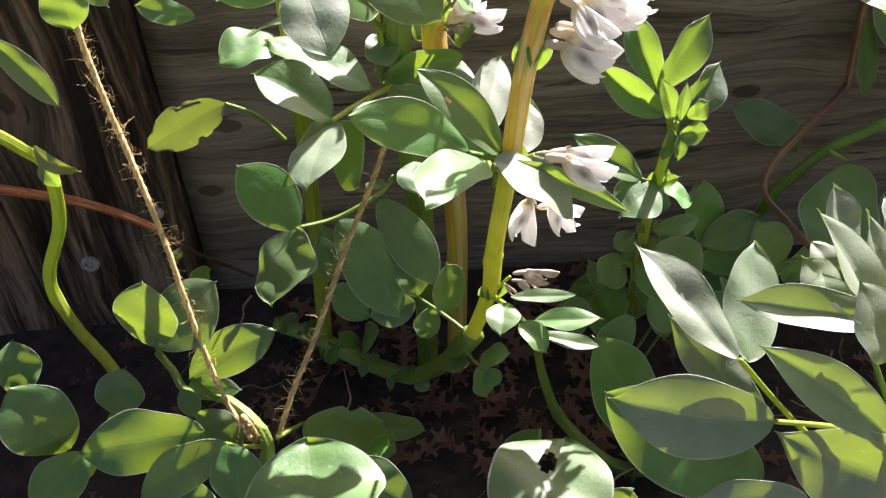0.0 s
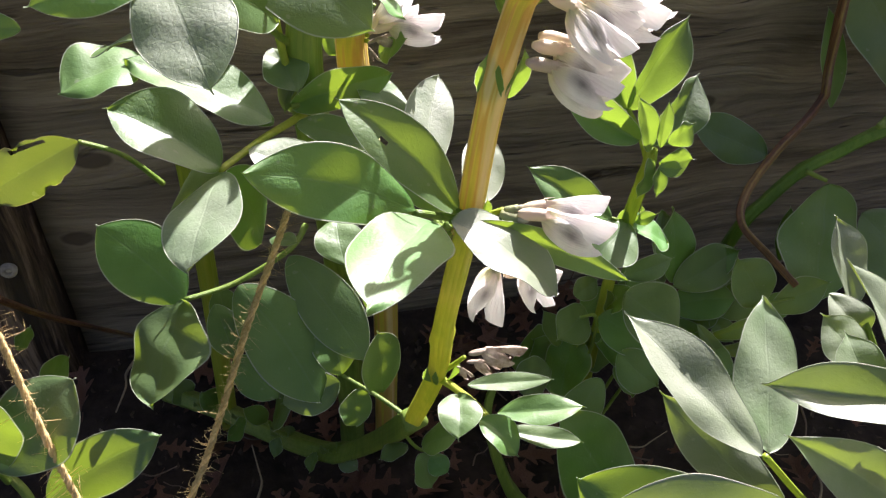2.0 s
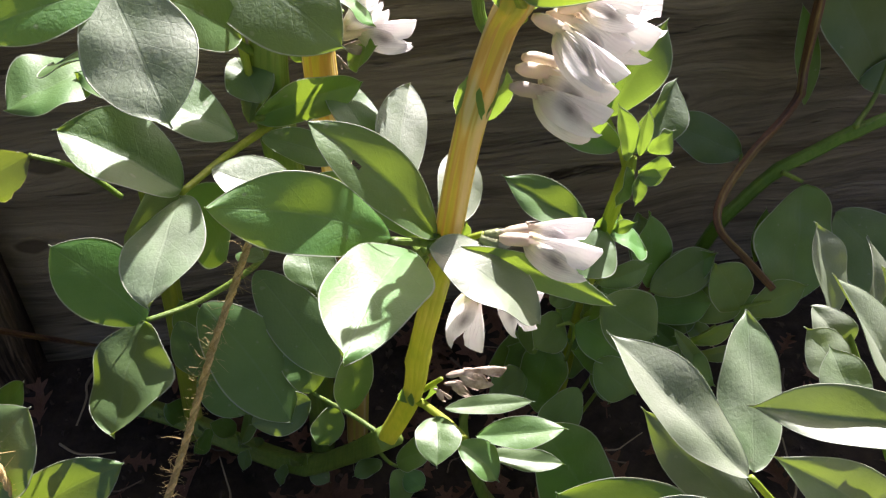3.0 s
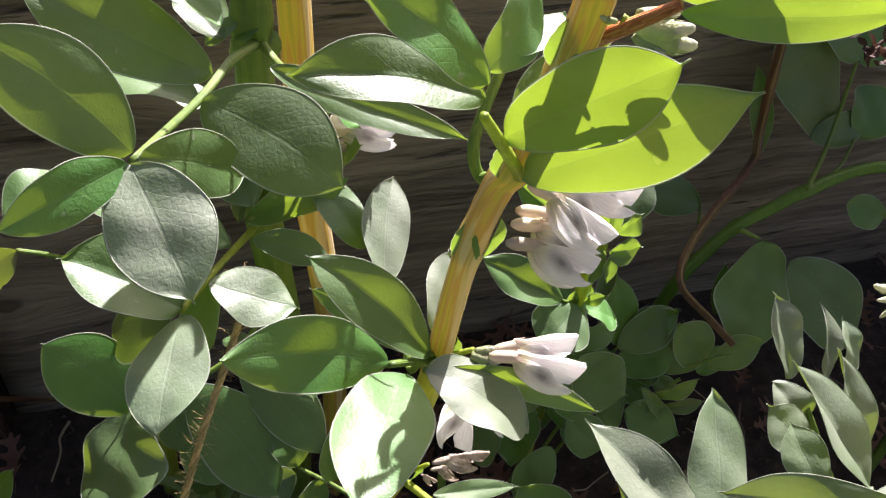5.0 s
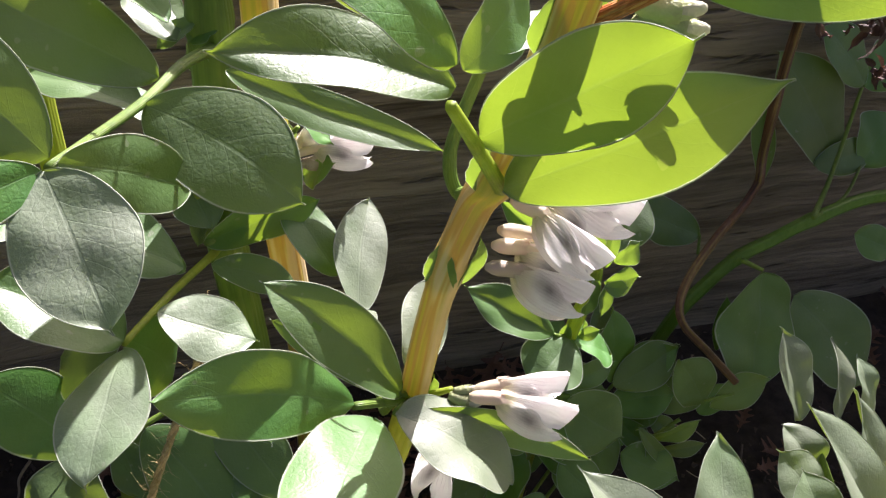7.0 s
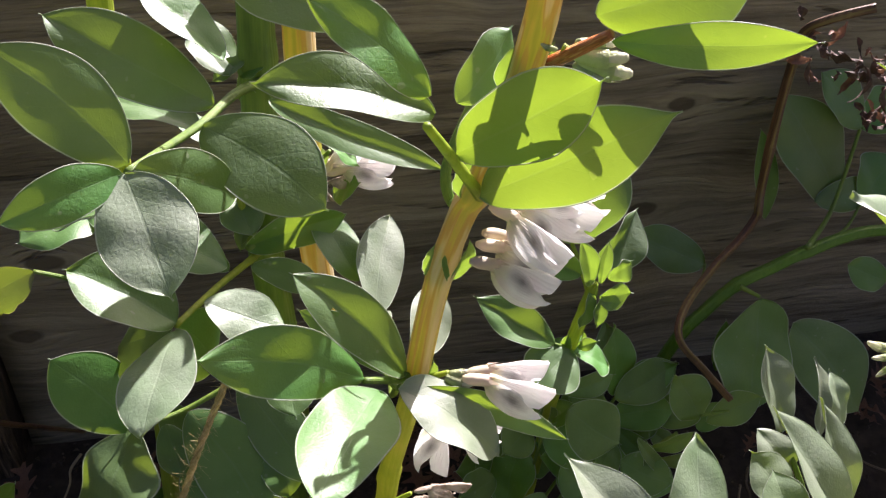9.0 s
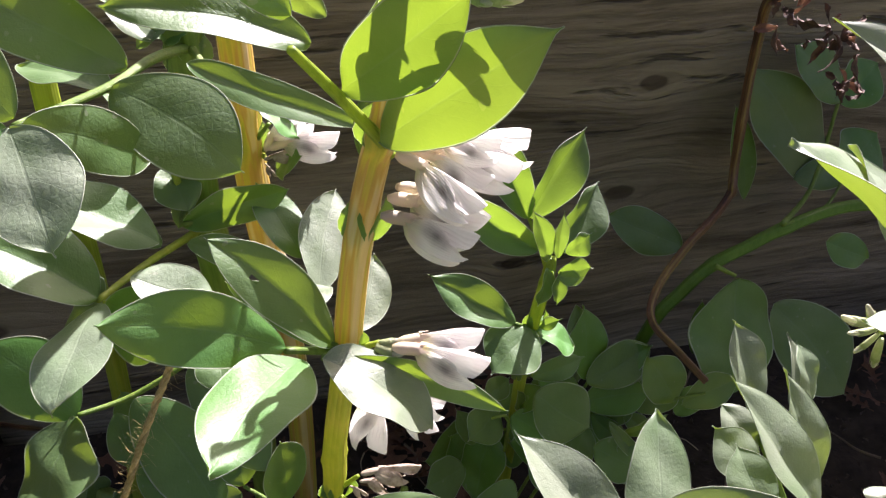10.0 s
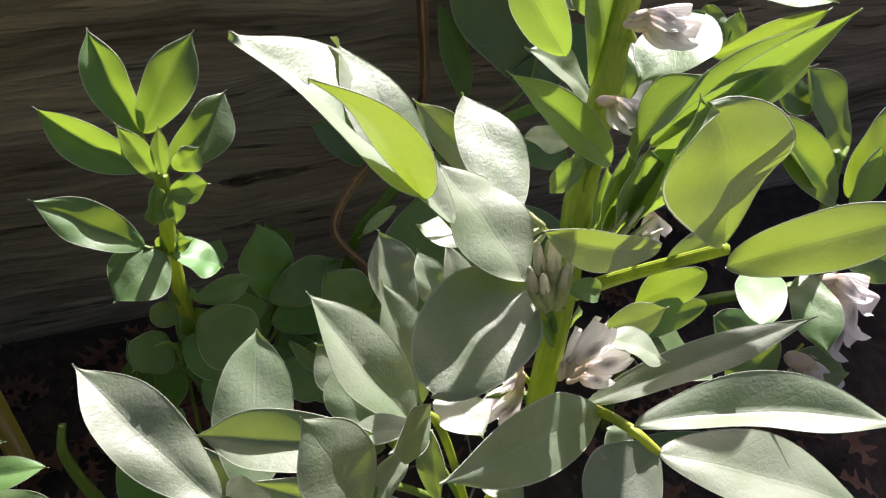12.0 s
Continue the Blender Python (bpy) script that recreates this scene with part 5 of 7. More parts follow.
leaflet(twig, (0.1831, 0.47, 0.1241), (0.1395, 0.45, 0.1371), (0.4782, -0.7798, 0.404), 0.0399, 8, 8, point=1.0)
leaflet(twig, (0.2156, 0.44, 0.1518), (0.2198, 0.42, 0.1197), (0.3116, -0.7876, 0.5315), 0.0288, 8, 8, point=1.0)

right_bean = thing("bean_plant", (0.3, 0.28, 0), "lush broad bean plant with silvery leaves, coloured as in sun", "plant", "bean plants")
stem(right_bean, [(0.3, 0.285, 0.004), (0.312, 0.272, 0.15), (0.326, 0.262, 0.2692), (0.323, 0.26, 0.3176), (0.3225, 0.262, 0.3631), (0.3265, 0.272, 0.395), (0.3344, 0.285, 0.4202), (0.3442, 0.3, 0.4492), (0.3511, 0.31, 0.4689), (0.3539, 0.315, 0.4845), (0.355, 0.32, 0.5066), (0.3542, 0.325, 0.5316)], 0.0054, 0.0036, STEM_LIME, (0.42, 0.5, 0.62, 0.8), "bright lime green square stem")
twig = stalk(right_bean, [(0.31, 0.275, 0.16), (0.3296, 0.27, 0.1135), (0.242, 0.266, 0.2142), (0.1904, 0.272, 0.2794)], 0.0026, 0.0016, STEM_LIME)
leaflet(twig, (0.1896, 0.2731, 0.2782), (0.1448, 0.3339, 0.3124), (0.202, -0.362, 0.91), 0.0345, 22, 4, point=1.0, material=SUNLIT_LEAF)
leaflet(twig, (0.2026, 0.282, 0.263), (0.221, 0.3433, 0.2976), (0.1824, -0.5243, 0.8318), 0.0372, 6, 4, point=0.7, material=SUNLIT_LEAF)
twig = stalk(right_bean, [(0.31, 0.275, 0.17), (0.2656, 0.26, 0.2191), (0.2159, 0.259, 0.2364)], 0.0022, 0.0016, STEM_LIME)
leaflet(twig, (0.2151, 0.258, 0.238), (0.1255, 0.283, 0.2402), (-0.1867, -0.7267, 0.6611), 0.0499, 18, 8, point=1.0, material=SUNLIT_LEAF)
leaflet(twig, (0.2185, 0.27, 0.2238), (0.1734, 0.33, 0.2525), (-0.2989, -0.5852, 0.7537), 0.0273, 8, 6, point=1.0, material=SUNLIT_LEAF)
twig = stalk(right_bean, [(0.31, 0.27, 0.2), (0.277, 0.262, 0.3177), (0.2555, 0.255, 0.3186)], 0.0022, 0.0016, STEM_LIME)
leaflet(twig, (0.2524, 0.252, 0.3247), (0.1865, 0.286, 0.3125), (-0.3197, -0.2959, 0.9001), 0.0297, 36, 6, point=1.0, material=SUNLIT_LEAF)
leaflet(twig, (0.278, 0.2831, 0.2827), (0.2415, 0.3271, 0.3343), (0.4946, -0.4568, 0.7394), 0.0391, 26, 6, point=1.0, material=SUNLIT_LEAF)
leaflet(twig, (0.2706, 0.255, 0.3332), (0.2473, 0.235, 0.3495), (0.7246, -0.6438, 0.2458), 0.0216, 14, 8, point=1.0, material=SUNLIT_LEAF)
leaflet(twig, (0.2666, 0.25, 0.3327), (0.237, 0.262, 0.3227), (-0.2083, 0.2665, 0.941), 0.0150, 14, 8, point=1.0, material=SUNLIT_LEAF)
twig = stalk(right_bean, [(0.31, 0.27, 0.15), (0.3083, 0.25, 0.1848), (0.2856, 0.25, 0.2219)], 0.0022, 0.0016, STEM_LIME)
leaflet(twig, (0.2856, 0.25, 0.2219), (0.2016, 0.277, 0.2843), (0.1662, -0.8037, 0.5714), 0.0354, 30, 6, point=1.0, material=SUNLIT_LEAF)
leaflet(twig, (0.3323, 0.235, 0.1595), (0.2206, 0.258, 0.2248), (0.0351, -0.9223, 0.385), 0.0634, 18, 10, point=1.0, material=SUNLIT_LEAF)
leaflet(twig, (0.2879, 0.2976, 0.2744), (0.277, 0.3351, 0.3237), (0.4047, -0.6825, 0.6086), 0.0306, 26, 6, point=1.0, material=SUNLIT_LEAF)
leaflet(twig, (0.2244, 0.22, 0.219), (0.1682, 0.23, 0.2125), (-0.1997, -0.6406, 0.7415), 0.0217, 10, 10, point=1.0, material=SUNLIT_LEAF)
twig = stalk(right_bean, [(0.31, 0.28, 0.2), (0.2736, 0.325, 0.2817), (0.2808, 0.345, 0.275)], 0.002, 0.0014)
leaflet(twig, (0.3038, 0.3678, 0.2489), (0.2986, 0.4011, 0.2876), (0.4228, -0.6581, 0.623), 0.0376, 22, 8, point=1.0, material=SUNLIT_LEAF)
leaflet(twig, (0.2565, 0.3422, 0.295), (0.2672, 0.321, 0.2726), (0.1958, -0.6639, 0.7218), 0.0264, 20, 24, point=1.0, material=SUNLIT_LEAF)
leaflet(twig, (0.3357, 0.3676, 0.2347), (0.3395, 0.4002, 0.2705), (0.5341, -0.6525, 0.5375), 0.0304, 18, 8, point=1.0, material=SUNLIT_LEAF)
leaflet(twig, (0.3085, 0.34, 0.2895), (0.3051, 0.36, 0.3108), (0.351, -0.654, 0.6701), 0.0184, 12, 8, point=1.0, material=SUNLIT_LEAF)
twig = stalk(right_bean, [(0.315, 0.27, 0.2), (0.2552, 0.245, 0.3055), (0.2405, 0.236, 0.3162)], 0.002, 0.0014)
leaflet(twig, (0.2406, 0.233, 0.3194), (0.2206, 0.25, 0.3599), (0.4597, -0.7148, 0.5269), 0.0315, 8, 10, point=1.0, material=SUNLIT_LEAF)
leaflet(twig, (0.2701, 0.25, 0.3311), (0.266, 0.225, 0.3169), (-0.9245, -0.0599, 0.3763), 0.0172, 20, 8, point=1.0, material=SUNLIT_LEAF)
leaflet(twig, (0.2559, 0.25, 0.322), (0.245, 0.23, 0.3201), (-0.7047, 0.3238, 0.6313), 0.0240, 12, 10, point=1.0, material=SUNLIT_LEAF)
leaflet(twig, (0.2619, 0.31, 0.2752), (0.2457, 0.33, 0.2949), (0.1664, -0.6203, 0.7665), 0.0263, 10, 8, point=1.0, material=SUNLIT_LEAF)
leaflet(twig, (0.2584, 0.29, 0.2777), (0.2537, 0.32, 0.2917), (-0.2375, -0.4411, 0.8655), 0.0240, 10, 8, point=1.0, material=SUNLIT_LEAF)
leaflet(twig, (0.2028, 0.225, 0.3641), (0.1907, 0.22, 0.376), (0.6018, 0.3065, 0.7375), 0.0142, 10, 8, point=1.0, material=SUNLIT_LEAF)
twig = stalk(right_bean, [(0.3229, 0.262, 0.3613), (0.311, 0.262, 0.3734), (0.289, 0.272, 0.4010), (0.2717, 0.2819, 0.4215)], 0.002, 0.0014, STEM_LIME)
leaflet(twig, (0.2717, 0.2819, 0.4215), (0.2192, 0.319, 0.467), (0.6535, -0.1484, 0.7423), 0.0610, 24, 6, point=1.0, material=SUNLIT_LEAF)
leaflet(twig, (0.2696, 0.2777, 0.4235), (0.2231, 0.238, 0.5029), (0.603, 0.5141, 0.61), 0.0283, point=0.0, blunt=1.3, material=SUNLIT_LEAF)
leaflet(twig, (0.2776, 0.272, 0.4162), (0.2533, 0.3285, 0.4548), (0.4575, -0.4633, 0.759), 0.0283, 14, 4, point=1.0, material=SUNLIT_LEAF)
leaflet(twig, (0.3012, 0.268, 0.3931), (0.2606, 0.234, 0.3787), (-0.2122, -0.1537, 0.9651), 0.0418, 6, 6, point=0.0, blunt=1.0, material=SUNLIT_LEAF)
leaflet(twig, (0.3063, 0.283, 0.4026), (0.3073, 0.338, 0.4182), (0.1122, -0.2719, 0.9558), 0.0281, 10, 6, point=1.0, material=SUNLIT_LEAF)
leaflet(twig, (0.3044, 0.262, 0.3907), (0.2829, 0.3, 0.4187), (0.4198, -0.372, 0.8279), 0.0391, 12, 8, point=1.0, material=SUNLIT_LEAF)
leaflet(twig, (0.3011, 0.3, 0.3765), (0.2847, 0.315, 0.3744), (-0.0029, 0.133, 0.9911), 0.0234, 12, 8, point=1.0, material=SUNLIT_LEAF)
leaflet(twig, (0.317, 0.32, 0.384), (0.2888, 0.34, 0.4164), (0.164, -0.7692, 0.6176), 0.0181, 14, 8, point=1.0, material=SUNLIT_LEAF)
leaflet(twig, (0.2546, 0.265, 0.436), (0.2426, 0.26, 0.4313), (-0.0914, -0.5608, 0.8229), 0.0037, 24, 8, point=1.0, material=SUNLIT_LEAF)
twig = stalk(right_bean, [(0.3274, 0.272, 0.3962), (0.3336, 0.28, 0.4218), (0.3398, 0.28, 0.4244)], 0.0022, 0.0016, STEM_LIME)
leaflet(twig, (0.336, 0.2751, 0.4282), (0.2862, 0.2671, 0.4768), (0.4636, -0.8178, 0.341), 0.0167, 30, 10, YOUNG, point=1.0)
leaflet(twig, (0.308, 0.2741, 0.4749), (0.2918, 0.2863, 0.5002), (-0.4204, -0.8927, 0.1621), 0.0154, 16, 8, YOUNG, point=1.0)
leaflet(twig, (0.3426, 0.3, 0.4377), (0.3379, 0.315, 0.4799), (0.2738, -0.8962, 0.349), 0.0233, 20, 8, YOUNG, point=1.0)
leaflet(twig, (0.3445, 0.305, 0.4315), (0.3162, 0.31, 0.4547), (0.5121, -0.4635, 0.7231), 0.0171, 16, 8, point=1.0, material=SUNLIT_LEAF)
leaflet(twig, (0.38, 0.385, 0.4196), (0.3107, 0.425, 0.4563), (0.1805, -0.4766, 0.8604), 0.0355, 30, 4, point=1.0, material=SUNLIT_LEAF)
leaflet(twig, (0.4116, 0.41, 0.3963), (0.4038, 0.44, 0.4397), (-0.6211, -0.6924, 0.3671), 0.0270, 18, 8, YOUNG, point=1.0)
leaflet(twig, (0.4053, 0.42, 0.3991), (0.3837, 0.45, 0.4358), (-0.2207, -0.8151, 0.5356), 0.0192, 22, 8, YOUNG, point=1.0)
leaflet(twig, (0.4303, 0.39, 0.3438), (0.4571, 0.44, 0.3627), (-0.3299, -0.1759, 0.9275), 0.0270, 14, 8, point=1.0, material=SUNLIT_LEAF)
twig = stalk(right_bean, [(0.3297, 0.266, 0.3727), (0.3396, 0.255, 0.3906), (0.3485, 0.225, 0.4316)], 0.003, 0.002, STEM_LIME)
leaflet(twig, (0.3432, 0.222, 0.4383), (0.322, 0.225, 0.4892), (0.0884, -0.9915, 0.0955), 0.0394, 10, 8, point=0.0, blunt=1.5, material=SUNLIT_LEAF)
leaflet(twig, (0.3324, 0.235, 0.4263), (0.2867, 0.232, 0.4478), (0.1044, -0.991, 0.0835), 0.0159, 26, 8, point=0.4, material=SUNLIT_LEAF)
leaflet(twig, (0.3506, 0.224, 0.4245), (0.3786, 0.19, 0.4719), (-0.8754, -0.4401, 0.2002), 0.0191, 18, 8, point=1.0, material=SUNLIT_LEAF)
leaflet(twig, (0.3431, 0.24, 0.4105), (0.359, 0.235, 0.4307), (-0.7842, -0.2928, 0.5471), 0.0097, 16, 8, point=1.0, material=SUNLIT_LEAF)
twig = stalk(right_bean, [(0.3302, 0.27, 0.3901), (0.332, 0.262, 0.4244), (0.3323, 0.256, 0.4414)], 0.003, 0.002, STEM_LIME)
leaflet(twig, (0.3352, 0.258, 0.432), (0.3682, 0.235, 0.5045), (-0.867, -0.4253, 0.2597), 0.0154, 30, 8, YOUNG, point=1.0)
leaflet(twig, (0.3341, 0.25, 0.4632), (0.3678, 0.24, 0.4846), (-0.4484, -0.8364, 0.3151), 0.0119, 26, 8, YOUNG, point=1.0)
leaflet(twig, (0.3329, 0.255, 0.4511), (0.3666, 0.245, 0.4949), (-0.7481, -0.4713, 0.4671), 0.0113, 28, 8, YOUNG, point=1.0)
leaflet(twig, (0.3313, 0.26, 0.4384), (0.3398, 0.25, 0.48), (-0.9185, 0.2983, 0.2596), 0.0207, 26, 8, YOUNG, point=1.0)
leaflet(twig, (0.3315, 0.258, 0.4098), (0.3304, 0.252, 0.4535), (0.1736, -0.9762, -0.1296), 0.0250, 26, 8, YOUNG, point=1.0)
leaflet(twig, (0.3284, 0.258, 0.4133), (0.3249, 0.255, 0.4509), (0.2411, -0.9689, -0.0551), 0.0197, 26, 8, YOUNG, point=1.0)
leaflet(twig, (0.336, 0.254, 0.4177), (0.3394, 0.25, 0.4533), (-0.9769, 0.1807, 0.1141), 0.0191, 26, 8, YOUNG, point=1.0)
leaflet(twig, (0.3272, 0.262, 0.4043), (0.3252, 0.262, 0.4381), (0.3183, -0.9478, 0.0189), 0.0168, 26, 8, YOUNG, point=1.0)
leaflet(twig, (0.3425, 0.25, 0.4442), (0.336, 0.245, 0.4763), (0.1908, -0.9751, -0.1132), 0.0148, 26, 8, YOUNG, point=1.0)
twig = stalk(right_bean, [(0.3252, 0.26, 0.3064), (0.3396, 0.25, 0.3162), (0.3364, 0.222, 0.3437), (0.3439, 0.21, 0.3403)], 0.0026, 0.0018, STEM_LIME)
leaflet(twig, (0.3407, 0.24, 0.3225), (0.2531, 0.205, 0.3754), (0.5678, -0.6406, 0.5169), 0.0282, 10, 10, point=1.0, material=SUNLIT_LEAF)
leaflet(twig, (0.3392, 0.25, 0.318), (0.4255, 0.235, 0.3623), (-0.466, -0.0757, 0.8816), 0.0170, 20, -4, point=1.0, material=SUNLIT_LEAF)
leaflet(twig, (0.3319, 0.2154, 0.3564), (0.4222, 0.1818, 0.3645), (-0.0776, 0.0317, 0.9965), 0.0302, 38, 8, point=1.0, material=SUNLIT_LEAF)
leaflet(twig, (0.3448, 0.21, 0.3399), (0.4336, 0.175, 0.307), (0.2948, -0.1405, 0.9452), 0.0379, 14, 8, point=1.0, material=SUNLIT_LEAF)
leaflet(twig, (0.3439, 0.21, 0.3403), (0.3109, 0.2026, 0.3329), (-0.1059, -0.4234, 0.8997), 0.0297, 8, 8, point=0.2, material=SUNLIT_LEAF)
twig = stalk(right_bean, [(0.3261, 0.262, 0.3136), (0.3035, 0.27, 0.3122)], 0.002, 0.0014)
leaflet(twig, (0.2836, 0.275, 0.3116), (0.2935, 0.25, 0.3142), (0.1113, 0.1475, 0.9828), 0.0256, 12, 10, point=1.0, material=SUNLIT_LEAF)
leaflet(twig, (0.2764, 0.22, 0.3401), (0.2906, 0.21, 0.3335), (0.4388, 0.0372, 0.8978), 0.0195, 12, 10, point=1.0, material=SUNLIT_LEAF)
leaflet(twig, (0.357, 0.25, 0.2913), (0.361, 0.24, 0.2719), (0.3786, -0.7886, 0.4845), 0.0233, 12, 10, point=1.0, material=SUNLIT_LEAF)
leaflet(twig, (0.3373, 0.25, 0.3619), (0.3625, 0.24, 0.3509), (0.3791, -0.0548, 0.9237), 0.0178, 12, 10, point=1.0, material=SUNLIT_LEAF)
leaflet(twig, (0.3631, 0.28, 0.3251), (0.3889, 0.275, 0.3356), (-0.3473, -0.8151, 0.4637), 0.0168, 14, 10, point=1.0, material=SUNLIT_LEAF)
truss = stalk(right_bean, [(0.3307, 0.262, 0.3238), (0.3256, 0.2524, 0.3398)], 0.0014, 0.001, STEM_LIME, "flower_stalk")
flower(truss, (0.3243, 0.25, 0.3438), (0.3317, 0.25, 0.3763), (-1, 0, 0.3), 1.0)
flower(truss, (0.327, 0.25, 0.3427), (0.3511, 0.25, 0.3553), (0, 0.5, 0.87), 1.0)
flower(truss, (0.322, 0.25, 0.3428), (0.3289, 0.253, 0.3679), (-1, 0, 0.3), 1.0)
flower(truss, (0.3266, 0.25, 0.3392), (0.3481, 0.25, 0.3401), (0, 0.5, 0.87), 1.0)
truss = stalk(right_bean, [(0.3209, 0.262, 0.3198), (0.3164, 0.2644, 0.3278)], 0.0014, 0.001, STEM_LIME, "flower_stalk")
flower(truss, (0.3153, 0.265, 0.3298), (0.3094, 0.265, 0.2933), (1, 0, 0.3), 1.0)
flower(truss, (0.3147, 0.265, 0.3262), (0.316, 0.265, 0.2947), (1, 0, 0.3), 1.0)
flower(truss, (0.3146, 0.265, 0.3339), (0.3105, 0.265, 0.32), (1, 0, 0.3), 1.0)
truss = stalk(right_bean, [(0.3253, 0.263, 0.3693), (0.3123, 0.2526, 0.385)], 0.0014, 0.001, STEM_LIME, "flower_stalk")
bud(truss, (0.309, 0.25, 0.3889), (0.2996, 0.254, 0.4198), 0.075)
bud(truss, (0.3114, 0.25, 0.3881), (0.3029, 0.25, 0.4267), 0.075)
bud(truss, (0.3132, 0.25, 0.3891), (0.3137, 0.253, 0.4149), 0.075)
bud(truss, (0.3072, 0.25, 0.388), (0.2942, 0.247, 0.4163), 0.075)
bud(truss, (0.3114, 0.25, 0.3911), (0.3062, 0.244, 0.4154), 0.075)
bud(truss, (0.3087, 0.25, 0.3905), (0.2974, 0.243, 0.4163), 0.075)
truss = stalk(right_bean, [(0.3351, 0.268, 0.3994), (0.325, 0.252, 0.4119)], 0.0014, 0.001, STEM_LIME, "flower_stalk")
bud(truss, (0.3225, 0.248, 0.415), (0.3323, 0.248, 0.4328), 0.06)
bud(truss, (0.324, 0.248, 0.4133), (0.3381, 0.248, 0.4265), 0.06)
bud(truss, (0.3244, 0.248, 0.4158), (0.3438, 0.248, 0.4199), 0.06)
bud(truss, (0.3195, 0.248, 0.4184), (0.3264, 0.248, 0.4318), 0.06)
bud(truss, (0.3203, 0.248, 0.4195), (0.3245, 0.248, 0.4273), 0.06)
truss = stalk(right_bean, [(0.3503, 0.3, 0.4596), (0.3409, 0.292, 0.4705)], 0.0014, 0.001, STEM_LIME, "flower_stalk")
flower(truss, (0.3385, 0.29, 0.4733), (0.3681, 0.29, 0.4687), (0, 0.5, 0.87), 1.0)
flower(truss, (0.339, 0.29, 0.4752), (0.3627, 0.29, 0.4745), (0, 0.5, 0.87), 1.0)
flower(truss, (0.3424, 0.29, 0.4708), (0.36, 0.29, 0.4665), (0, 0.5, 0.87), 1.0)
truss = stalk(right_bean, [(0.3402, 0.295, 0.4367), (0.3246, 0.275, 0.4559)], 0.0014, 0.001, STEM_LIME, "flower_stalk")
flower(truss, (0.3207, 0.27, 0.4606), (0.3428, 0.27, 0.4516), (0, 0.5, 0.87), 1.0)
flower(truss, (0.322, 0.27, 0.4594), (0.3382, 0.27, 0.449), (0, 0.5, 0.87), 1.0)
flower(truss, (0.3524, 0.27, 0.4169), (0.3723, 0.27, 0.4111), (0, 0.5, 0.87), 1.0)
flower(truss, (0.3529, 0.27, 0.4073), (0.368, 0.27, 0.3905), (1, 0, 0.3), 1.0)
stipule(right_bean, (0.3185, 0.2607, 0.3631), (-0.046, -0.045, 0.95), (-0.55, -0.8, 0.25), 0.013)
stipule(right_bean, (0.3265, 0.2607, 0.3631), (0.236, -0.045, 0.95), (0.55, -0.8, 0.25), 0.013)
stipule(right_bean, (0.3229, 0.2708, 0.3964), (-0.046, -0.045, 0.95), (-0.55, -0.8, 0.25), 0.013)
stipule(right_bean, (0.3305, 0.2708, 0.3964), (0.236, -0.045, 0.95), (0.55, -0.8, 0.25), 0.013)
stipule(right_bean, (0.331, 0.2839, 0.4215), (-0.046, -0.045, 0.95), (-0.55, -0.8, 0.25), 0.013)
stipule(right_bean, (0.338, 0.2839, 0.4215), (0.236, -0.045, 0.95), (0.55, -0.8, 0.25), 0.013)
stipule(young_bean, (0.1889, 0.4329, 0.2756), (-0.046, -0.045, 0.95), (-0.55, -0.8, 0.25), 0.011)
stipule(young_bean, (0.196, 0.4329, 0.2756), (0.236, -0.045, 0.95), (0.55, -0.8, 0.25), 0.011)
stipule(young_bean, (0.1902, 0.4388, 0.2256), (-0.046, -0.045, 0.95), (-0.55, -0.8, 0.25), 0.011)
stipule(young_bean, (0.1975, 0.4388, 0.2256), (0.236, -0.045, 0.95), (0.55, -0.8, 0.25), 0.011)
stipule(right_bean, (0.3157, 0.258, 0.3633), (0.5103, 0, -0.86), (0.4, -0.5, 0.75), 0.014)
stipule(right_bean, (0.3245, 0.28, 0.4224), (-0.62, 0, -0.7846), (-0.4, -0.5, 0.75), 0.014)
stipule(right_bean, (0.3255, 0.254, 0.3893), (-0.9401, 0, 0.3409), (-0.12, -0.58, 0.8), 0.014)

side_bean = thing("bean_plant", (0.52, 0.4, 0), "broad bean plant in half shade with hanging flowers", "plant", "bean plants")
stem(side_bean, [(0.51, 0.4, 0.004), (0.51, 0.395, 0.15), (0.615, 0.37, 0.1857), (0.5834, 0.36, 0.2435), (0.5816, 0.37, 0.2976), (0.5759, 0.372, 0.3103)], 0.0036, 0.0024, STEM_GREEN, (0.5, 0.7))
twig = stalk(side_bean, [(0.6032, 0.365, 0.2116), (0.5206, 0.34, 0.261)], 0.002, 0.0014)
leaflet(twig, (0.4923, 0.32, 0.2881), (0.4464, 0.27, 0.3104), (0.0613, 0.3592, 0.9312), 0.0256, 8, 8, point=0.0)
leaflet(twig, (0.5459, 0.33, 0.2581), (0.5286, 0.28, 0.2463), (-0.2401, -0.1422, 0.9603), 0.0301, 10, 10, point=1.0)
leaflet(twig, (0.4902, 0.34, 0.2338), (0.414, 0.33, 0.2474), (0.2, -0.8394, 0.5054), 0.0221, 12, 8, point=1.0)
leaflet(twig, (0.4229, 0.33, 0.2418), (0.4932, 0.32, 0.1959), (0.5374, -0.0764, 0.8398), 0.0444, 14, 8, point=1.0)
leaflet(twig, (0.4778, 0.34, 0.2674), (0.443, 0.35, 0.2379), (-0.449, -0.8612, 0.2381), 0.0279, 12, 8, point=1.0)
leaflet(twig, (0.5244, 0.36, 0.1895), (0.5844, 0.33, 0.1214), (0.2534, -0.7829, 0.5682), 0.0527, 10, 8, point=1.0)
twig = stalk(side_bean, [(0.5883, 0.375, 0.3012), (0.6094, 0.39, 0.2935)], 0.002, 0.0014)
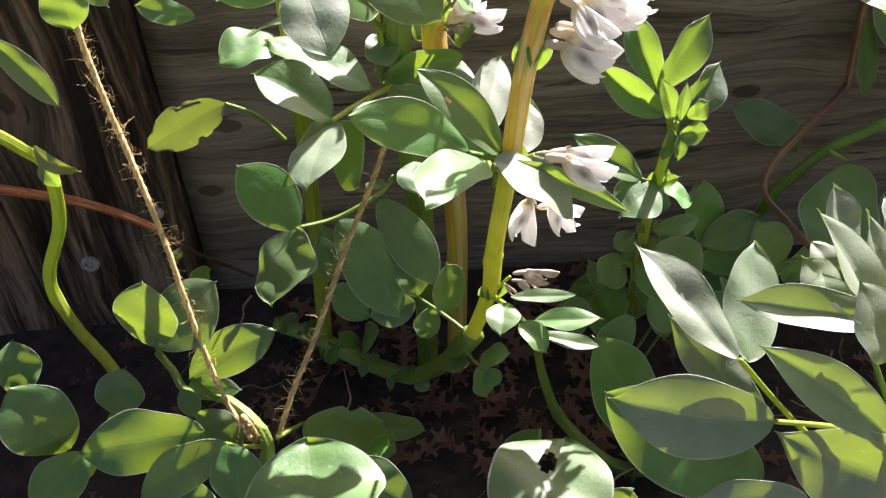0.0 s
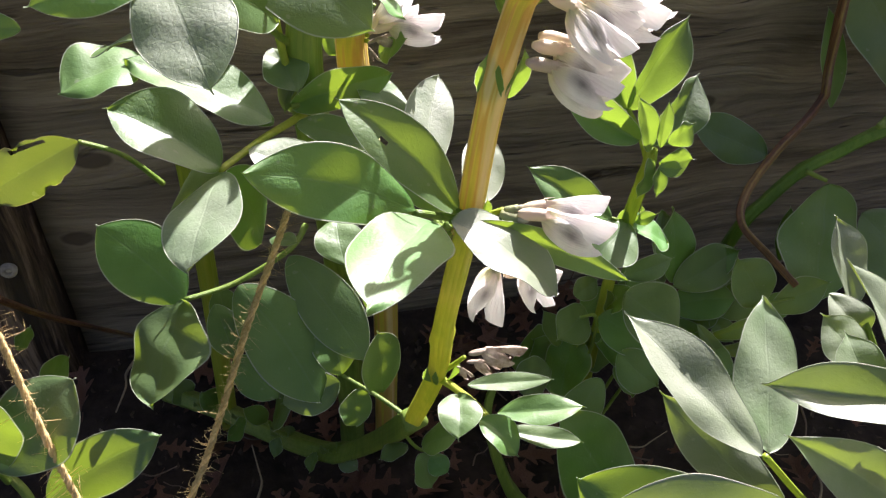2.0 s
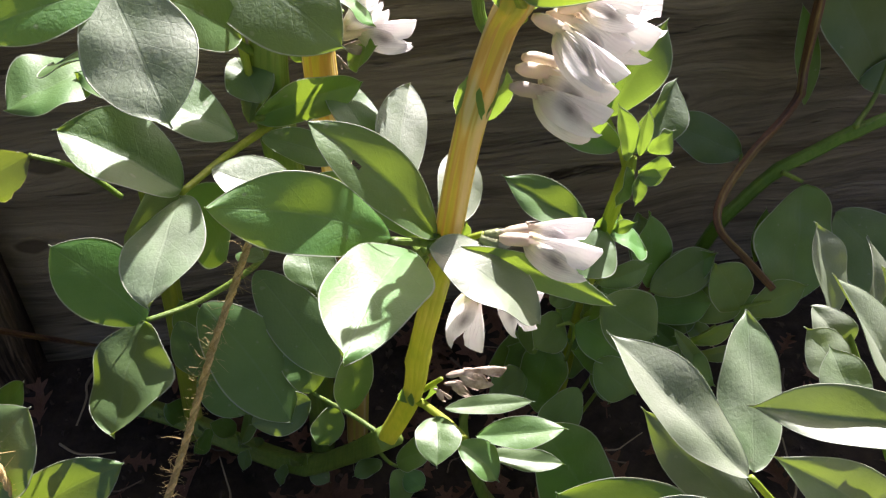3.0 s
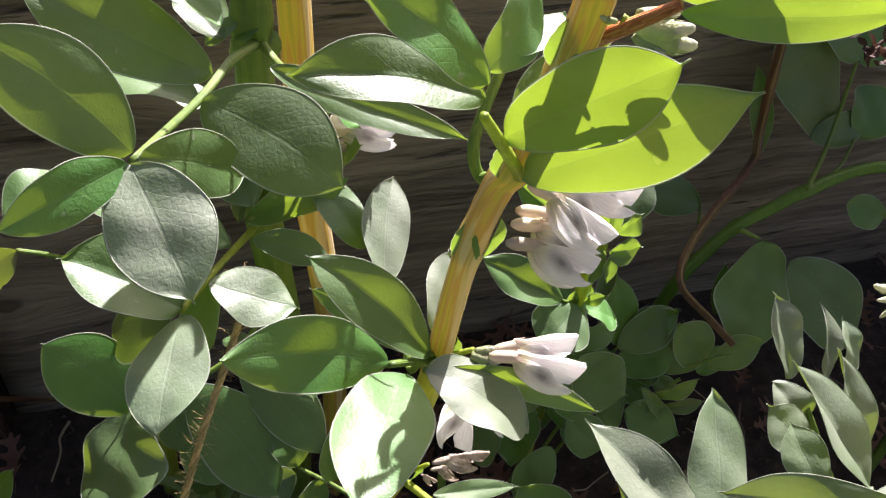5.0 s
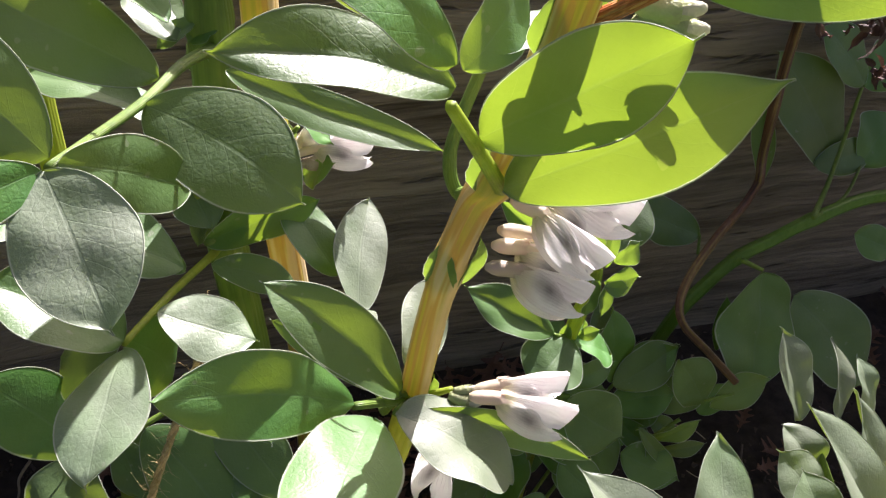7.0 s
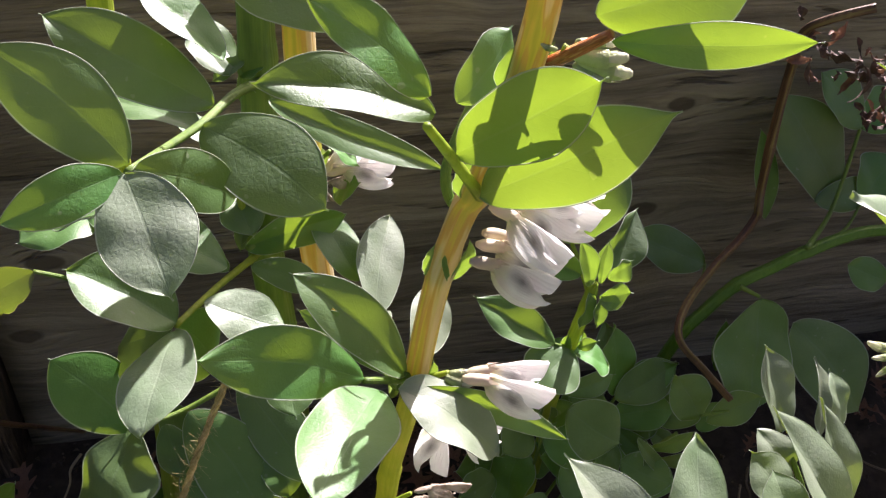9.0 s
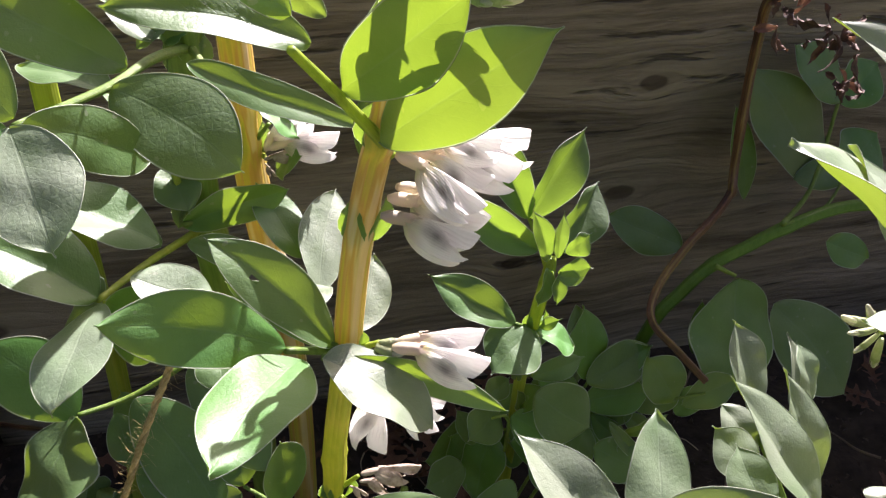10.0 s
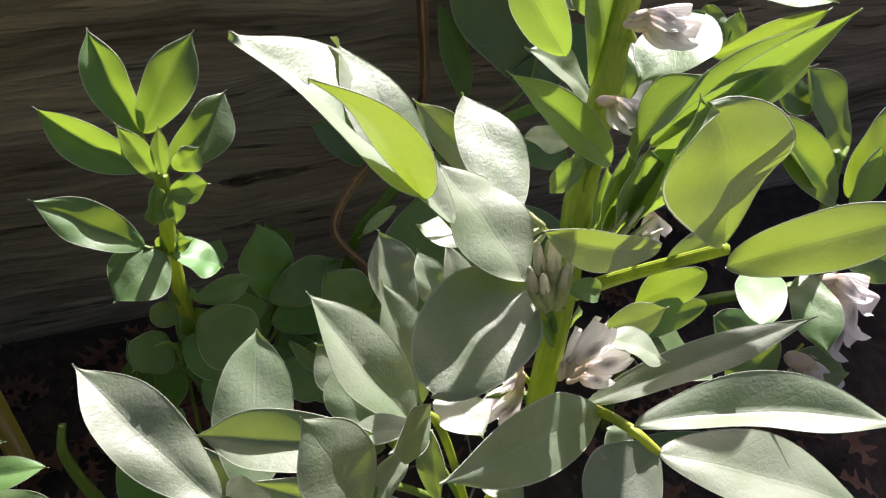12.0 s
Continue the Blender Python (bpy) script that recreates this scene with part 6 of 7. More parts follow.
leaflet(twig, (0.624, 0.4, 0.282), (0.5795, 0.42, 0.3395), (0.2928, -0.8096, 0.5088), 0.0396, 10, 8, point=1.0)
leaflet(twig, (0.5838, 0.36, 0.2779), (0.5101, 0.38, 0.3472), (0.1396, -0.9019, 0.4087), 0.0313, 18, 8, point=1.0)
leaflet(twig, (0.5649, 0.37, 0.2876), (0.5077, 0.38, 0.3396), (0.6569, -0.1148, 0.7452), 0.0487, 14, 8, point=1.0)
leaflet(twig, (0.606, 0.37, 0.2689), (0.6273, 0.39, 0.3264), (-0.0707, -0.9337, 0.351), 0.0350, 14, 8, point=1.0)
leaflet(twig, (0.6023, 0.36, 0.2688), (0.6105, 0.37, 0.3096), (-0.0008, -0.9712, 0.2384), 0.0279, 14, 8, point=1.0)
leaflet(twig, (0.5874, 0.41, 0.3148), (0.5574, 0.42, 0.3297), (0.0773, -0.7489, 0.6582), 0.0235, 10, 8, point=1.0)
twig = stalk(side_bean, [(0.6395, 0.37, 0.1469), (0.6895, 0.36, 0.0779)], 0.002, 0.0014)
leaflet(twig, (0.6332, 0.36, 0.099), (0.6957, 0.35, 0.0729), (0.1405, -0.7644, 0.6293), 0.0416, 10, 8, point=1.0)
leaflet(twig, (0.6393, 0.38, 0.204), (0.697, 0.36, 0.1842), (-0.0122, -0.7211, 0.6927), 0.0387, 10, 8, point=1.0)
leaflet(twig, (0.3782, 0.36, 0.3636), (0.3575, 0.37, 0.3633), (0.0116, 0.0539, 0.9985), 0.0241, 10, 12, point=1.0)
leaflet(twig, (0.486, 0.34, 0.0852), (0.5866, 0.32, 0.0518), (0.0709, -0.7471, 0.6609), 0.0256, 10, 8, point=1.0)
truss = stalk(side_bean, [(0.6203, 0.365, 0.1774), (0.6056, 0.357, 0.202)], 0.0014, 0.001, STEM_LIME, "flower_stalk")
flower(truss, (0.6019, 0.355, 0.2082), (0.6546, 0.355, 0.1897), (0, 0.5, 0.87), 1.0)
flower(truss, (0.6082, 0.355, 0.2006), (0.6772, 0.355, 0.1547), (0, 0.5, 0.87), 1.0)
flower(truss, (0.6177, 0.355, 0.1768), (0.6748, 0.351, 0.1233), (1, 0, 0.3), 1.0)
truss = stalk(side_bean, [(0.4086, 0.4, 0.2584), (0.3969, 0.396, 0.2722)], 0.0014, 0.001, STEM_LIME, "flower_stalk")
bud(truss, (0.3939, 0.395, 0.2757), (0.3658, 0.395, 0.2854), 0.1)
bud(truss, (0.398, 0.395, 0.2702), (0.3763, 0.395, 0.2695), 0.1)
bud(truss, (0.4004, 0.395, 0.265), (0.3885, 0.395, 0.2502), 0.1)
bud(truss, (0.3985, 0.395, 0.2725), (0.3801, 0.395, 0.2919), 0.1)
bud(truss, (0.4046, 0.395, 0.2593), (0.4104, 0.395, 0.2329), 0.1)
truss = stalk(side_bean, [(0.6424, 0.365, 0.111), (0.6252, 0.357, 0.1158)], 0.0014, 0.001, STEM_LIME, "flower_stalk")
flower(truss, (0.6209, 0.355, 0.1169), (0.6947, 0.351, 0.0483), (1, 0, 0.3), 1.0)
flower(truss, (0.6349, 0.355, 0.1046), (0.7018, 0.351, 0.0288), (1, 0, 0.3), 1.0)
twig = stalk(side_bean, [(0.412, 0.37, 0.3853), (0.4137, 0.36, 0.4009), (0.4203, 0.36, 0.4176)], 0.002, 0.0014)
leaflet(twig, (0.4051, 0.33, 0.4461), (0.3673, 0.31, 0.4333), (-0.3144, -0.0134, 0.9492), 0.0313, 8, 10, point=1.0)
leaflet(twig, (0.4002, 0.37, 0.4055), (0.4045, 0.36, 0.3804), (0.3678, -0.8399, 0.3991), 0.0170, 10, 8, point=1.0)
leaflet(twig, (0.4487, 0.38, 0.4174), (0.4496, 0.36, 0.405), (-0.4436, -0.4866, 0.7526), 0.0160, 10, 8, point=1.0)
leaflet(twig, (0.4529, 0.36, 0.4045), (0.4606, 0.37, 0.4186), (0.0215, -0.8212, 0.5703), 0.0133, 14, 8, point=1.0)
leaflet(twig, (0.4251, 0.34, 0.4178), (0.4697, 0.33, 0.4413), (-0.2724, -0.9558, 0.1104), 0.0152, 20, 8, point=1.0)
leaflet(twig, (0.4251, 0.34, 0.4471), (0.4715, 0.33, 0.4438), (0.0695, -0.015, 0.9975), 0.0207, 14, 8, point=1.0)

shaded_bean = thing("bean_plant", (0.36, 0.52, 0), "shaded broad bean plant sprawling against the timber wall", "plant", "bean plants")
stem(shaded_bean, [(0.3, 0.52, 0.004), (0.3159, 0.5001, 0.1753), (0.3384, 0.5051, 0.2085), (0.3589, 0.5069, 0.2308), (0.3812, 0.5064, 0.2439), (0.4057, 0.5058, 0.2576), (0.452, 0.505, 0.272), (0.4966, 0.48, 0.285)], 0.0041, 0.0034, STEM_SHADED, (0.43, 0.715))
twig = stalk(shaded_bean, [(0.3935, 0.495, 0.2719), (0.4674, 0.56, 0.2493), (0.4843, 0.585, 0.3054)], 0.002, 0.0013)
leaflet(twig, (0.4894, 0.578, 0.2379), (0.4119, 0.6, 0.3314), (0.1451, -0.9295, 0.339), 0.0571, 8, 6, point=0.5)
leaflet(twig, (0.4857, 0.585, 0.3079), (0.4417, 0.6, 0.3487), (0.194, -0.8348, 0.5152), 0.0380, 8, 6, point=0.5)
leaflet(twig, (0.487, 0.585, 0.3052), (0.5199, 0.6, 0.3294), (-0.044, -0.8214, 0.5687), 0.0389, 8, 6, point=0.5)
twig = stalk(shaded_bean, [(0.3559, 0.5, 0.2353), (0.3672, 0.49, 0.2329)], 0.002, 0.0013)
leaflet(twig, (0.3728, 0.495, 0.2262), (0.3615, 0.45, 0.1551), (0.2902, -0.8289, 0.4783), 0.0892, 8, 6, point=0.5)
leaflet(twig, (0.4187, 0.5, 0.1875), (0.4708, 0.45, 0.1305), (0.0332, -0.7361, 0.6761), 0.0642, 8, 6, point=0.5)
leaflet(twig, (0.3373, 0.47, 0.1814), (0.3469, 0.49, 0.2123), (0.2625, -0.8454, 0.4652), 0.0190, 10, 6, point=0.5)
leaflet(twig, (0.4313, 0.585, 0.2223), (0.4067, 0.6, 0.3013), (0.1356, -0.9648, 0.2253), 0.0222, 10, 6, point=0.5)
twig = stalk(shaded_bean, [(0.3554, 0.54, 0.2047), (0.3692, 0.56, 0.2029)], 0.0014, 0.001)
leaflet(twig, (0.3676, 0.56, 0.2031), (0.3057, 0.575, 0.2301), (0.0999, -0.7548, 0.6483), 0.0363, 8, 6, point=0.5)
twig = stalk(shaded_bean, [(0.394, 0.495, 0.2708), (0.4672, 0.54, 0.2424), (0.5041, 0.57, 0.2436)], 0.0014, 0.001)
leaflet(twig, (0.4306, 0.49, 0.2556), (0.4625, 0.48, 0.2437), (0.0237, -0.7331, 0.6797), 0.0261, 8, 6, point=0.5)
leaflet(twig, (0.5041, 0.57, 0.2436), (0.5379, 0.59, 0.2715), (-0.0105, -0.8063, 0.5914), 0.0476, 8, 6, point=0.5)
leaflet(twig, (0.4588, 0.57, 0.2482), (0.5182, 0.58, 0.252), (0.0935, -0.7879, 0.6087), 0.0282, 8, 6, point=0.5)
twig = stalk(shaded_bean, [(0.3241, 0.43, 0.1879), (0.3026, 0.43, 0.1867)], 0.0014, 0.001)
leaflet(twig, (0.3036, 0.43, 0.1834), (0.2799, 0.44, 0.2205), (0.1343, -0.9318, 0.3371), 0.0320, 8, 6, point=0.5)
leaflet(twig, (0.3095, 0.43, 0.179), (0.347, 0.43, 0.1979), (-0.2193, -0.8732, 0.4352), 0.0244, 10, 6, point=0.5)
leaflet(twig, (0.2008, 0.43, 0.2157), (0.2311, 0.41, 0.1996), (-0.0798, -0.6956, 0.714), 0.0399, 8, 8, point=0.5)
leaflet(twig, (0.2445, 0.42, 0.1645), (0.2745, 0.4, 0.1587), (-0.2603, -0.6079, 0.7501), 0.0305, 10, 8, point=0.5)
leaflet(twig, (0.2465, 0.45, 0.1931), (0.2911, 0.46, 0.2103), (-0.1291, -0.6745, 0.7269), 0.0287, 10, 8, point=0.5)
twig = stalk(shaded_bean, [(0.2901, 0.43, 0.1712), (0.2727, 0.43, 0.1565)], 0.0014, 0.001)
leaflet(twig, (0.2635, 0.42, 0.1722), (0.2839, 0.41, 0.1983), (-0.4969, -0.866, 0.0566), 0.0134, 24, 8, YOUNG, point=0.5)
leaflet(twig, (0.272, 0.42, 0.1572), (0.2972, 0.41, 0.1705), (-0.4996, -0.7903, 0.3546), 0.0121, 24, 8, YOUNG, point=0.5)
leaflet(twig, (0.2509, 0.42, 0.1876), (0.2757, 0.41, 0.1571), (0.1179, -0.911, 0.3952), 0.0108, 24, 8, YOUNG, point=0.5)
leaflet(twig, (0.2616, 0.42, 0.1788), (0.2659, 0.41, 0.1468), (0.0329, -0.9529, 0.3016), 0.0122, 24, 8, YOUNG, point=0.5)

left_bean = thing("bean_plant", (-0.085, 0.36, 0), "low broad bean plant tied with twine beside the post", "plant", "bean plants")
stem(left_bean, [(-0.05, 0.36, 0.004), (-0.058, 0.345, 0.08), (-0.0854, 0.3158, 0.1401), (-0.0852, 0.3275, 0.1573), (-0.0887, 0.3347, 0.1667), (-0.0985, 0.3453, 0.173), (-0.1145, 0.357, 0.1768), (-0.14, 0.3685, 0.1736), (-0.1487, 0.3806, 0.1815), (-0.1593, 0.392, 0.1885)], 0.0046, 0.0017, STEM_GREEN, (0.44, 0.72))
twig = stalk(left_bean, [(-0.1474, 0.37, 0.2067), (-0.1496, 0.37, 0.2191)], 0.0018, 0.0013, STEM_GREEN)
leaflet(twig, (-0.1501, 0.37, 0.2186), (-0.1494, 0.385, 0.2636), (-0.3022, -0.9031, 0.3052), 0.0448, 8, 6)
leaflet(twig, (-0.1481, 0.368, 0.2213), (-0.1071, 0.39, 0.2536), (-0.2373, -0.6365, 0.7339), 0.0443, 8, 6)
leaflet(twig, (-0.13, 0.4, 0.2352), (-0.1162, 0.42, 0.236), (0.8223, -0.5646, -0.0707), 0.0255, 6, 6)
leaflet(twig, (-0.1519, 0.45, 0.2148), (-0.1444, 0.46, 0.2213), (0.8147, -0.5776, -0.0514), 0.0148, 6, 6)
twig = stalk(left_bean, [(-0.1189, 0.353, 0.1852), (-0.1332, 0.368, 0.1861)], 0.0018, 0.0013)
leaflet(twig, (-0.1355, 0.37, 0.1851), (-0.0725, 0.372, 0.2224), (-0.3029, -0.7761, 0.5531), 0.0323, 12, 6)
leaflet(twig, (-0.1352, 0.365, 0.1841), (-0.1017, 0.36, 0.1795), (-0.0125, -0.721, 0.6928), 0.0154, 12, 6)
leaflet(twig, (-0.14, 0.36, 0.1852), (-0.1299, 0.345, 0.1726), (-0.1117, -0.6822, 0.7226), 0.0152, 12, 8)
twig = stalk(left_bean, [(-0.0871, 0.33, 0.1547), (-0.0992, 0.322, 0.1689), (-0.1058, 0.312, 0.1882)], 0.0018, 0.0013, STEM_LIME)
leaflet(twig, (-0.1172, 0.315, 0.1993), (-0.1893, 0.305, 0.2024), (0.1404, -0.8612, 0.4885), 0.0430, 8, 8)
leaflet(twig, (-0.1058, 0.312, 0.1882), (-0.1562, 0.285, 0.1795), (0.3332, -0.7885, 0.517), 0.0317, 10, 8)
leaflet(twig, (-0.105, 0.311, 0.1884), (-0.0998, 0.285, 0.1621), (-0.0322, -0.714, 0.6994), 0.0332, 10, 8)
leaflet(twig, (-0.1249, 0.335, 0.1921), (-0.0986, 0.32, 0.1718), (0.0797, -0.7496, 0.6571), 0.0251, 10, 8)
twig = stalk(left_bean, [(-0.0796, 0.335, 0.156), (-0.0636, 0.355, 0.1426)], 0.0018, 0.0013)
leaflet(twig, (-0.0636, 0.355, 0.1426), (-0.0008, 0.345, 0.1103), (-0.0312, -0.9703, 0.2398), 0.0581, 8, 6, ragged=0.3)
leaflet(twig, (-0.0231, 0.36, 0.1346), (0.0224, 0.367, 0.1008), (0.325, -0.9125, 0.2484), 0.0217, 8, 6)
leaflet(twig, (-0.0204, 0.335, 0.1289), (-0.0042, 0.33, 0.1408), (-0.5483, 0.1691, 0.819), 0.0217, 10, 8)
leaflet(twig, (-0.0393, 0.32, 0.1414), (0.0076, 0.29, 0.1218), (-0.1281, -0.675, 0.7267), 0.0382, 10, 10)
twig = stalk(left_bean, [(-0.06, 0.33, 0.1), (-0.0546, 0.265, 0.14)], 0.002, 0.0014)
leaflet(twig, (-0.0464, 0.225, 0.1991), (-0.0542, 0.305, 0.1914), (-0.0605, 0.09, 0.9941), 0.0848, 8, 8)

corner_bean = thing("bean_plant", (-0.23, 0.33, 0), "leafy broad bean shoot growing close to the post", "plant", "bean plants")
stem(corner_bean, [(-0.225, 0.33, 0.004), (-0.2244, 0.32, 0.1288), (-0.2055, 0.325, 0.1524), (-0.1865, 0.33, 0.1714), (-0.1758, 0.335, 0.197)], 0.0058, 0.003, STEM_LIME, (0.5,))
twig = stalk(corner_bean, [(-0.1848, 0.333, 0.1795), (-0.1773, 0.336, 0.1959)], 0.0018, 0.0013)
leaflet(twig, (-0.1768, 0.335, 0.1972), (-0.1646, 0.35, 0.2235), (-0.0142, -0.8661, 0.4996), 0.0292, 8, 8)
leaflet(twig, (-0.2109, 0.332, 0.1692), (-0.2347, 0.345, 0.2201), (0.4364, -0.8017, 0.4084), 0.0451, 10, 10)
leaflet(twig, (-0.2415, 0.36, 0.1941), (-0.2404, 0.38, 0.225), (0.3606, -0.7888, 0.4977), 0.0280, 8, 8)
leaflet(twig, (-0.199, 0.325, 0.1746), (-0.2316, 0.3, 0.1543), (0.2408, -0.7814, 0.5756), 0.0326, 10, 8)
leaflet(twig, (-0.1459, 0.3, 0.1588), (-0.1157, 0.29, 0.1633), (-0.305, -0.5816, 0.7542), 0.0210, 10, 8)

bowed_bean = thing("bean_plant", (-0.2, 0.4, 0), "bare bowed bean stem leaning across the post", "plant", "bean plants")
stem(bowed_bean, [(-0.195, 0.4, 0.004), (-0.2, 0.4, 0.1), (-0.1961, 0.4, 0.1593), (-0.2138, 0.41, 0.2036), (-0.2188, 0.415, 0.2437), (-0.1977, 0.415, 0.2916), (-0.1888, 0.41, 0.3372), (-0.1933, 0.4, 0.3595), (-0.2097, 0.39, 0.3886)], 0.0034, 0.003, STEM_LIME, (0.45, 0.73))
twig = stalk(bowed_bean, [(-0.1913, 0.41, 0.3396), (-0.1903, 0.405, 0.3555)], 0.0012, 0.001)
leaflet(twig, (-0.1888, 0.405, 0.3581), (-0.1678, 0.4, 0.3419), (0.1265, -0.8892, 0.4397), 0.0099, 30, 60, FADED, label="small curled yellow leaf")
twig = stalk(bowed_bean, [(-0.2036, 0.42, 0.4272), (-0.1948, 0.42, 0.4201)], 0.0014, 0.001)
leaflet(twig, (-0.196, 0.42, 0.4169), (-0.1738, 0.42, 0.3737), (0.5845, -0.7538, 0.3003), 0.0170, 20, -14)
twig = stalk(bowed_bean, [(-0.1543, 0.4, 0.4588), (-0.1474, 0.4, 0.4555)], 0.0014, 0.001)
leaflet(twig, (-0.1439, 0.4, 0.4582), (-0.1407, 0.39, 0.4358), (-0.023, -0.914, 0.4051), 0.0260, 8, 8)
leaflet(twig, (-0.1317, 0.4, 0.4545), (-0.1213, 0.39, 0.4472), (-0.1349, -0.6719, 0.7283), 0.0111, 10, 8)
stipule(bowed_bean, (-0.1872, 0.405, 0.339), (0.2343, 0, -0.9722), (-0.12, -0.58, 0.8), 0.016)

creeping_bean = thing("bean_plant", (0.2, 0.37, 0), "creeping broad bean shoot curving up from the soil", "plant", "bean plants")
stem(creeping_bean, [(0.2514, 0.37, 0.004), (0.1884, 0.378, 0.004), (0.1393, 0.392, 0.0559), (0.121, 0.4, 0.1012), (0.1119, 0.405, 0.1482), (0.1155, 0.41, 0.1709)], 0.0048, 0.0020, STEM_GREEN, (0.2, 0.45))
twig = stalk(creeping_bean, [(0.1994, 0.37, -0.0055), (0.1811, 0.33, 0.1023)], 0.002, 0.0014)
leaflet(twig, (0.1859, 0.34, 0.09), (0.1442, 0.375, 0.1842), (0.3989, -0.7878, 0.4693), 0.0554, 8, 8)
leaflet(twig, (0.267, 0.31, 0.0808), (0.1468, 0.34, 0.1661), (0.2218, -0.7789, 0.5866), 0.0696, 8, 10)
leaflet(twig, (0.181, 0.4, 0.1738), (0.1536, 0.38, 0.1496), (-0.1734, -0.6538, 0.7366), 0.0247, 8, 8)
twig = stalk(creeping_bean, [(0.1702, 0.37, -0.0093), (0.0972, 0.29, 0.1081), (0.0857, 0.275, 0.0912)], 0.002, 0.0014)
leaflet(twig, (0.0717, 0.225, 0.1733), (0.1106, 0.305, 0.1692), (0.0203, 0.0417, 0.9989), 0.0796, 14, 12, hole=[(0.72, 0.42, 0.085, 0.09)], nv=34, nu=26)
leaflet(twig, (0.1424, 0.27, 0.0889), (0.1538, 0.28, 0.1381), (-0.7188, -0.6298, 0.2943), 0.0460, 10, 10)
leaflet(twig, (0.0741, 0.33, 0.0421), (0.109, 0.36, 0.0992), (-0.8507, -0.0093, 0.5256), 0.0495, 10, 8)

dead_vine = thing("dead_stem", (0.3188, 0.432, 0.2057), "dead brown bean stem with shrivelled leaves, bent at a knee", "dead stem")
stem(dead_vine, [(0.3213, 0.43, 0.2005), (0.3053, 0.445, 0.2155), (0.2927, 0.465, 0.2271), (0.3035, 0.485, 0.2355), (0.3304, 0.505, 0.2506), (0.3571, 0.52, 0.2635), (0.372, 0.53, 0.274), (0.3729, 0.532, 0.2805), (0.3751, 0.54, 0.2944), (0.37, 0.545, 0.3475), (0.3657, 0.545, 0.3856), (0.3607, 0.54, 0.4136), (0.3679, 0.53, 0.4273), (0.3871, 0.52, 0.4386)], 0.0022, 0.0027, STEM_DEAD, (0.48, 0.66))
husk(dead_vine, (0.3777, 0.545, 0.4044), (0.3817, 0.5351, 0.3973))
husk(dead_vine, (0.3612, 0.5254, 0.4122), (0.3626, 0.5268, 0.4147))
husk(dead_vine, (0.3733, 0.526, 0.4084), (0.3868, 0.5145, 0.408))
husk(dead_vine, (0.3657, 0.5311, 0.4176), (0.3617, 0.5333, 0.4099))
husk(dead_vine, (0.3852, 0.535, 0.4228), (0.3798, 0.5396, 0.4031))
husk(dead_vine, (0.3651, 0.5261, 0.4112), (0.371, 0.5272, 0.4102))
husk(dead_vine, (0.3783, 0.5302, 0.4184), (0.3771, 0.5347, 0.4165))
husk(dead_vine, (0.3619, 0.5302, 0.4159), (0.3584, 0.5288, 0.4081))
husk(dead_vine, (0.3953, 0.5333, 0.4124), (0.398, 0.5275, 0.4032))
husk(dead_vine, (0.3721, 0.5271, 0.4057), (0.3803, 0.525, 0.3998))
husk(dead_vine, (0.3945, 0.5414, 0.3984), (0.3956, 0.5412, 0.3933))
husk(dead_vine, (0.3659, 0.5303, 0.4006), (0.3583, 0.5427, 0.3928))
husk(dead_vine, (0.3688, 0.533, 0.3936), (0.3752, 0.528, 0.3851))
husk(dead_vine, (0.346, 0.5291, 0.4273), (0.3455, 0.5339, 0.4348))
husk(dead_vine, (0.3656, 0.5314, 0.4018), (0.3647, 0.5225, 0.3859))
husk(dead_vine, (0.3633, 0.535, 0.4183), (0.3591, 0.5425, 0.4122))
husk(dead_vine, (0.4121, 0.5331, 0.3879), (0.4118, 0.5326, 0.3802))
husk(dead_vine, (0.4201, 0.5322, 0.3912), (0.4249, 0.5289, 0.3873))
husk(dead_vine, (0.3923, 0.5305, 0.3884), (0.3934, 0.5341, 0.3813))
husk(dead_vine, (0.405, 0.5307, 0.3891), (0.3995, 0.5333, 0.3719))
husk(dead_vine, (0.4203, 0.5303, 0.4005), (0.4338, 0.5432, 0.3942))
husk(dead_vine, (0.4245, 0.5401, 0.384), (0.4237, 0.5409, 0.3843))
husk(dead_vine, (0.4121, 0.5337, 0.391), (0.4053, 0.5285, 0.3682))
husk(dead_vine, (0.3981, 0.5233, 0.3921), (0.4055, 0.5293, 0.3848))
husk(dead_vine, (0.3969, 0.5248, 0.4022), (0.3952, 0.5246, 0.3988))
husk(dead_vine, (0.4126, 0.535, 0.4033), (0.408, 0.5339, 0.3986))
husk(dead_vine, (0.4027, 0.5316, 0.4002), (0.3994, 0.5277, 0.3919))
husk(dead_vine, (0.4242, 0.5414, 0.394), (0.4255, 0.5236, 0.3843))
husk(dead_vine, (0.4181, 0.5274, 0.4006), (0.4129, 0.5353, 0.3996))
husk(dead_vine, (0.4204, 0.5386, 0.3909), (0.4254, 0.5313, 0.3885))
husk(dead_vine, (0.4343, 0.5346, 0.3552), (0.4344, 0.517, 0.3576))
husk(dead_vine, (0.4374, 0.5278, 0.3593), (0.4388, 0.5201, 0.3541))
husk(dead_vine, (0.4173, 0.5245, 0.3647), (0.4133, 0.5311, 0.3657))
husk(dead_vine, (0.428, 0.5247, 0.361), (0.4323, 0.5344, 0.3443))
husk(dead_vine, (0.4289, 0.528, 0.3788), (0.4312, 0.5198, 0.3627))
husk(dead_vine, (0.4314, 0.5271, 0.3504), (0.4395, 0.5225, 0.3539))
husk(dead_vine, (0.4345, 0.5337, 0.3524), (0.4364, 0.5448, 0.3587))
husk(dead_vine, (0.4259, 0.5229, 0.3633), (0.4214, 0.523, 0.3557))
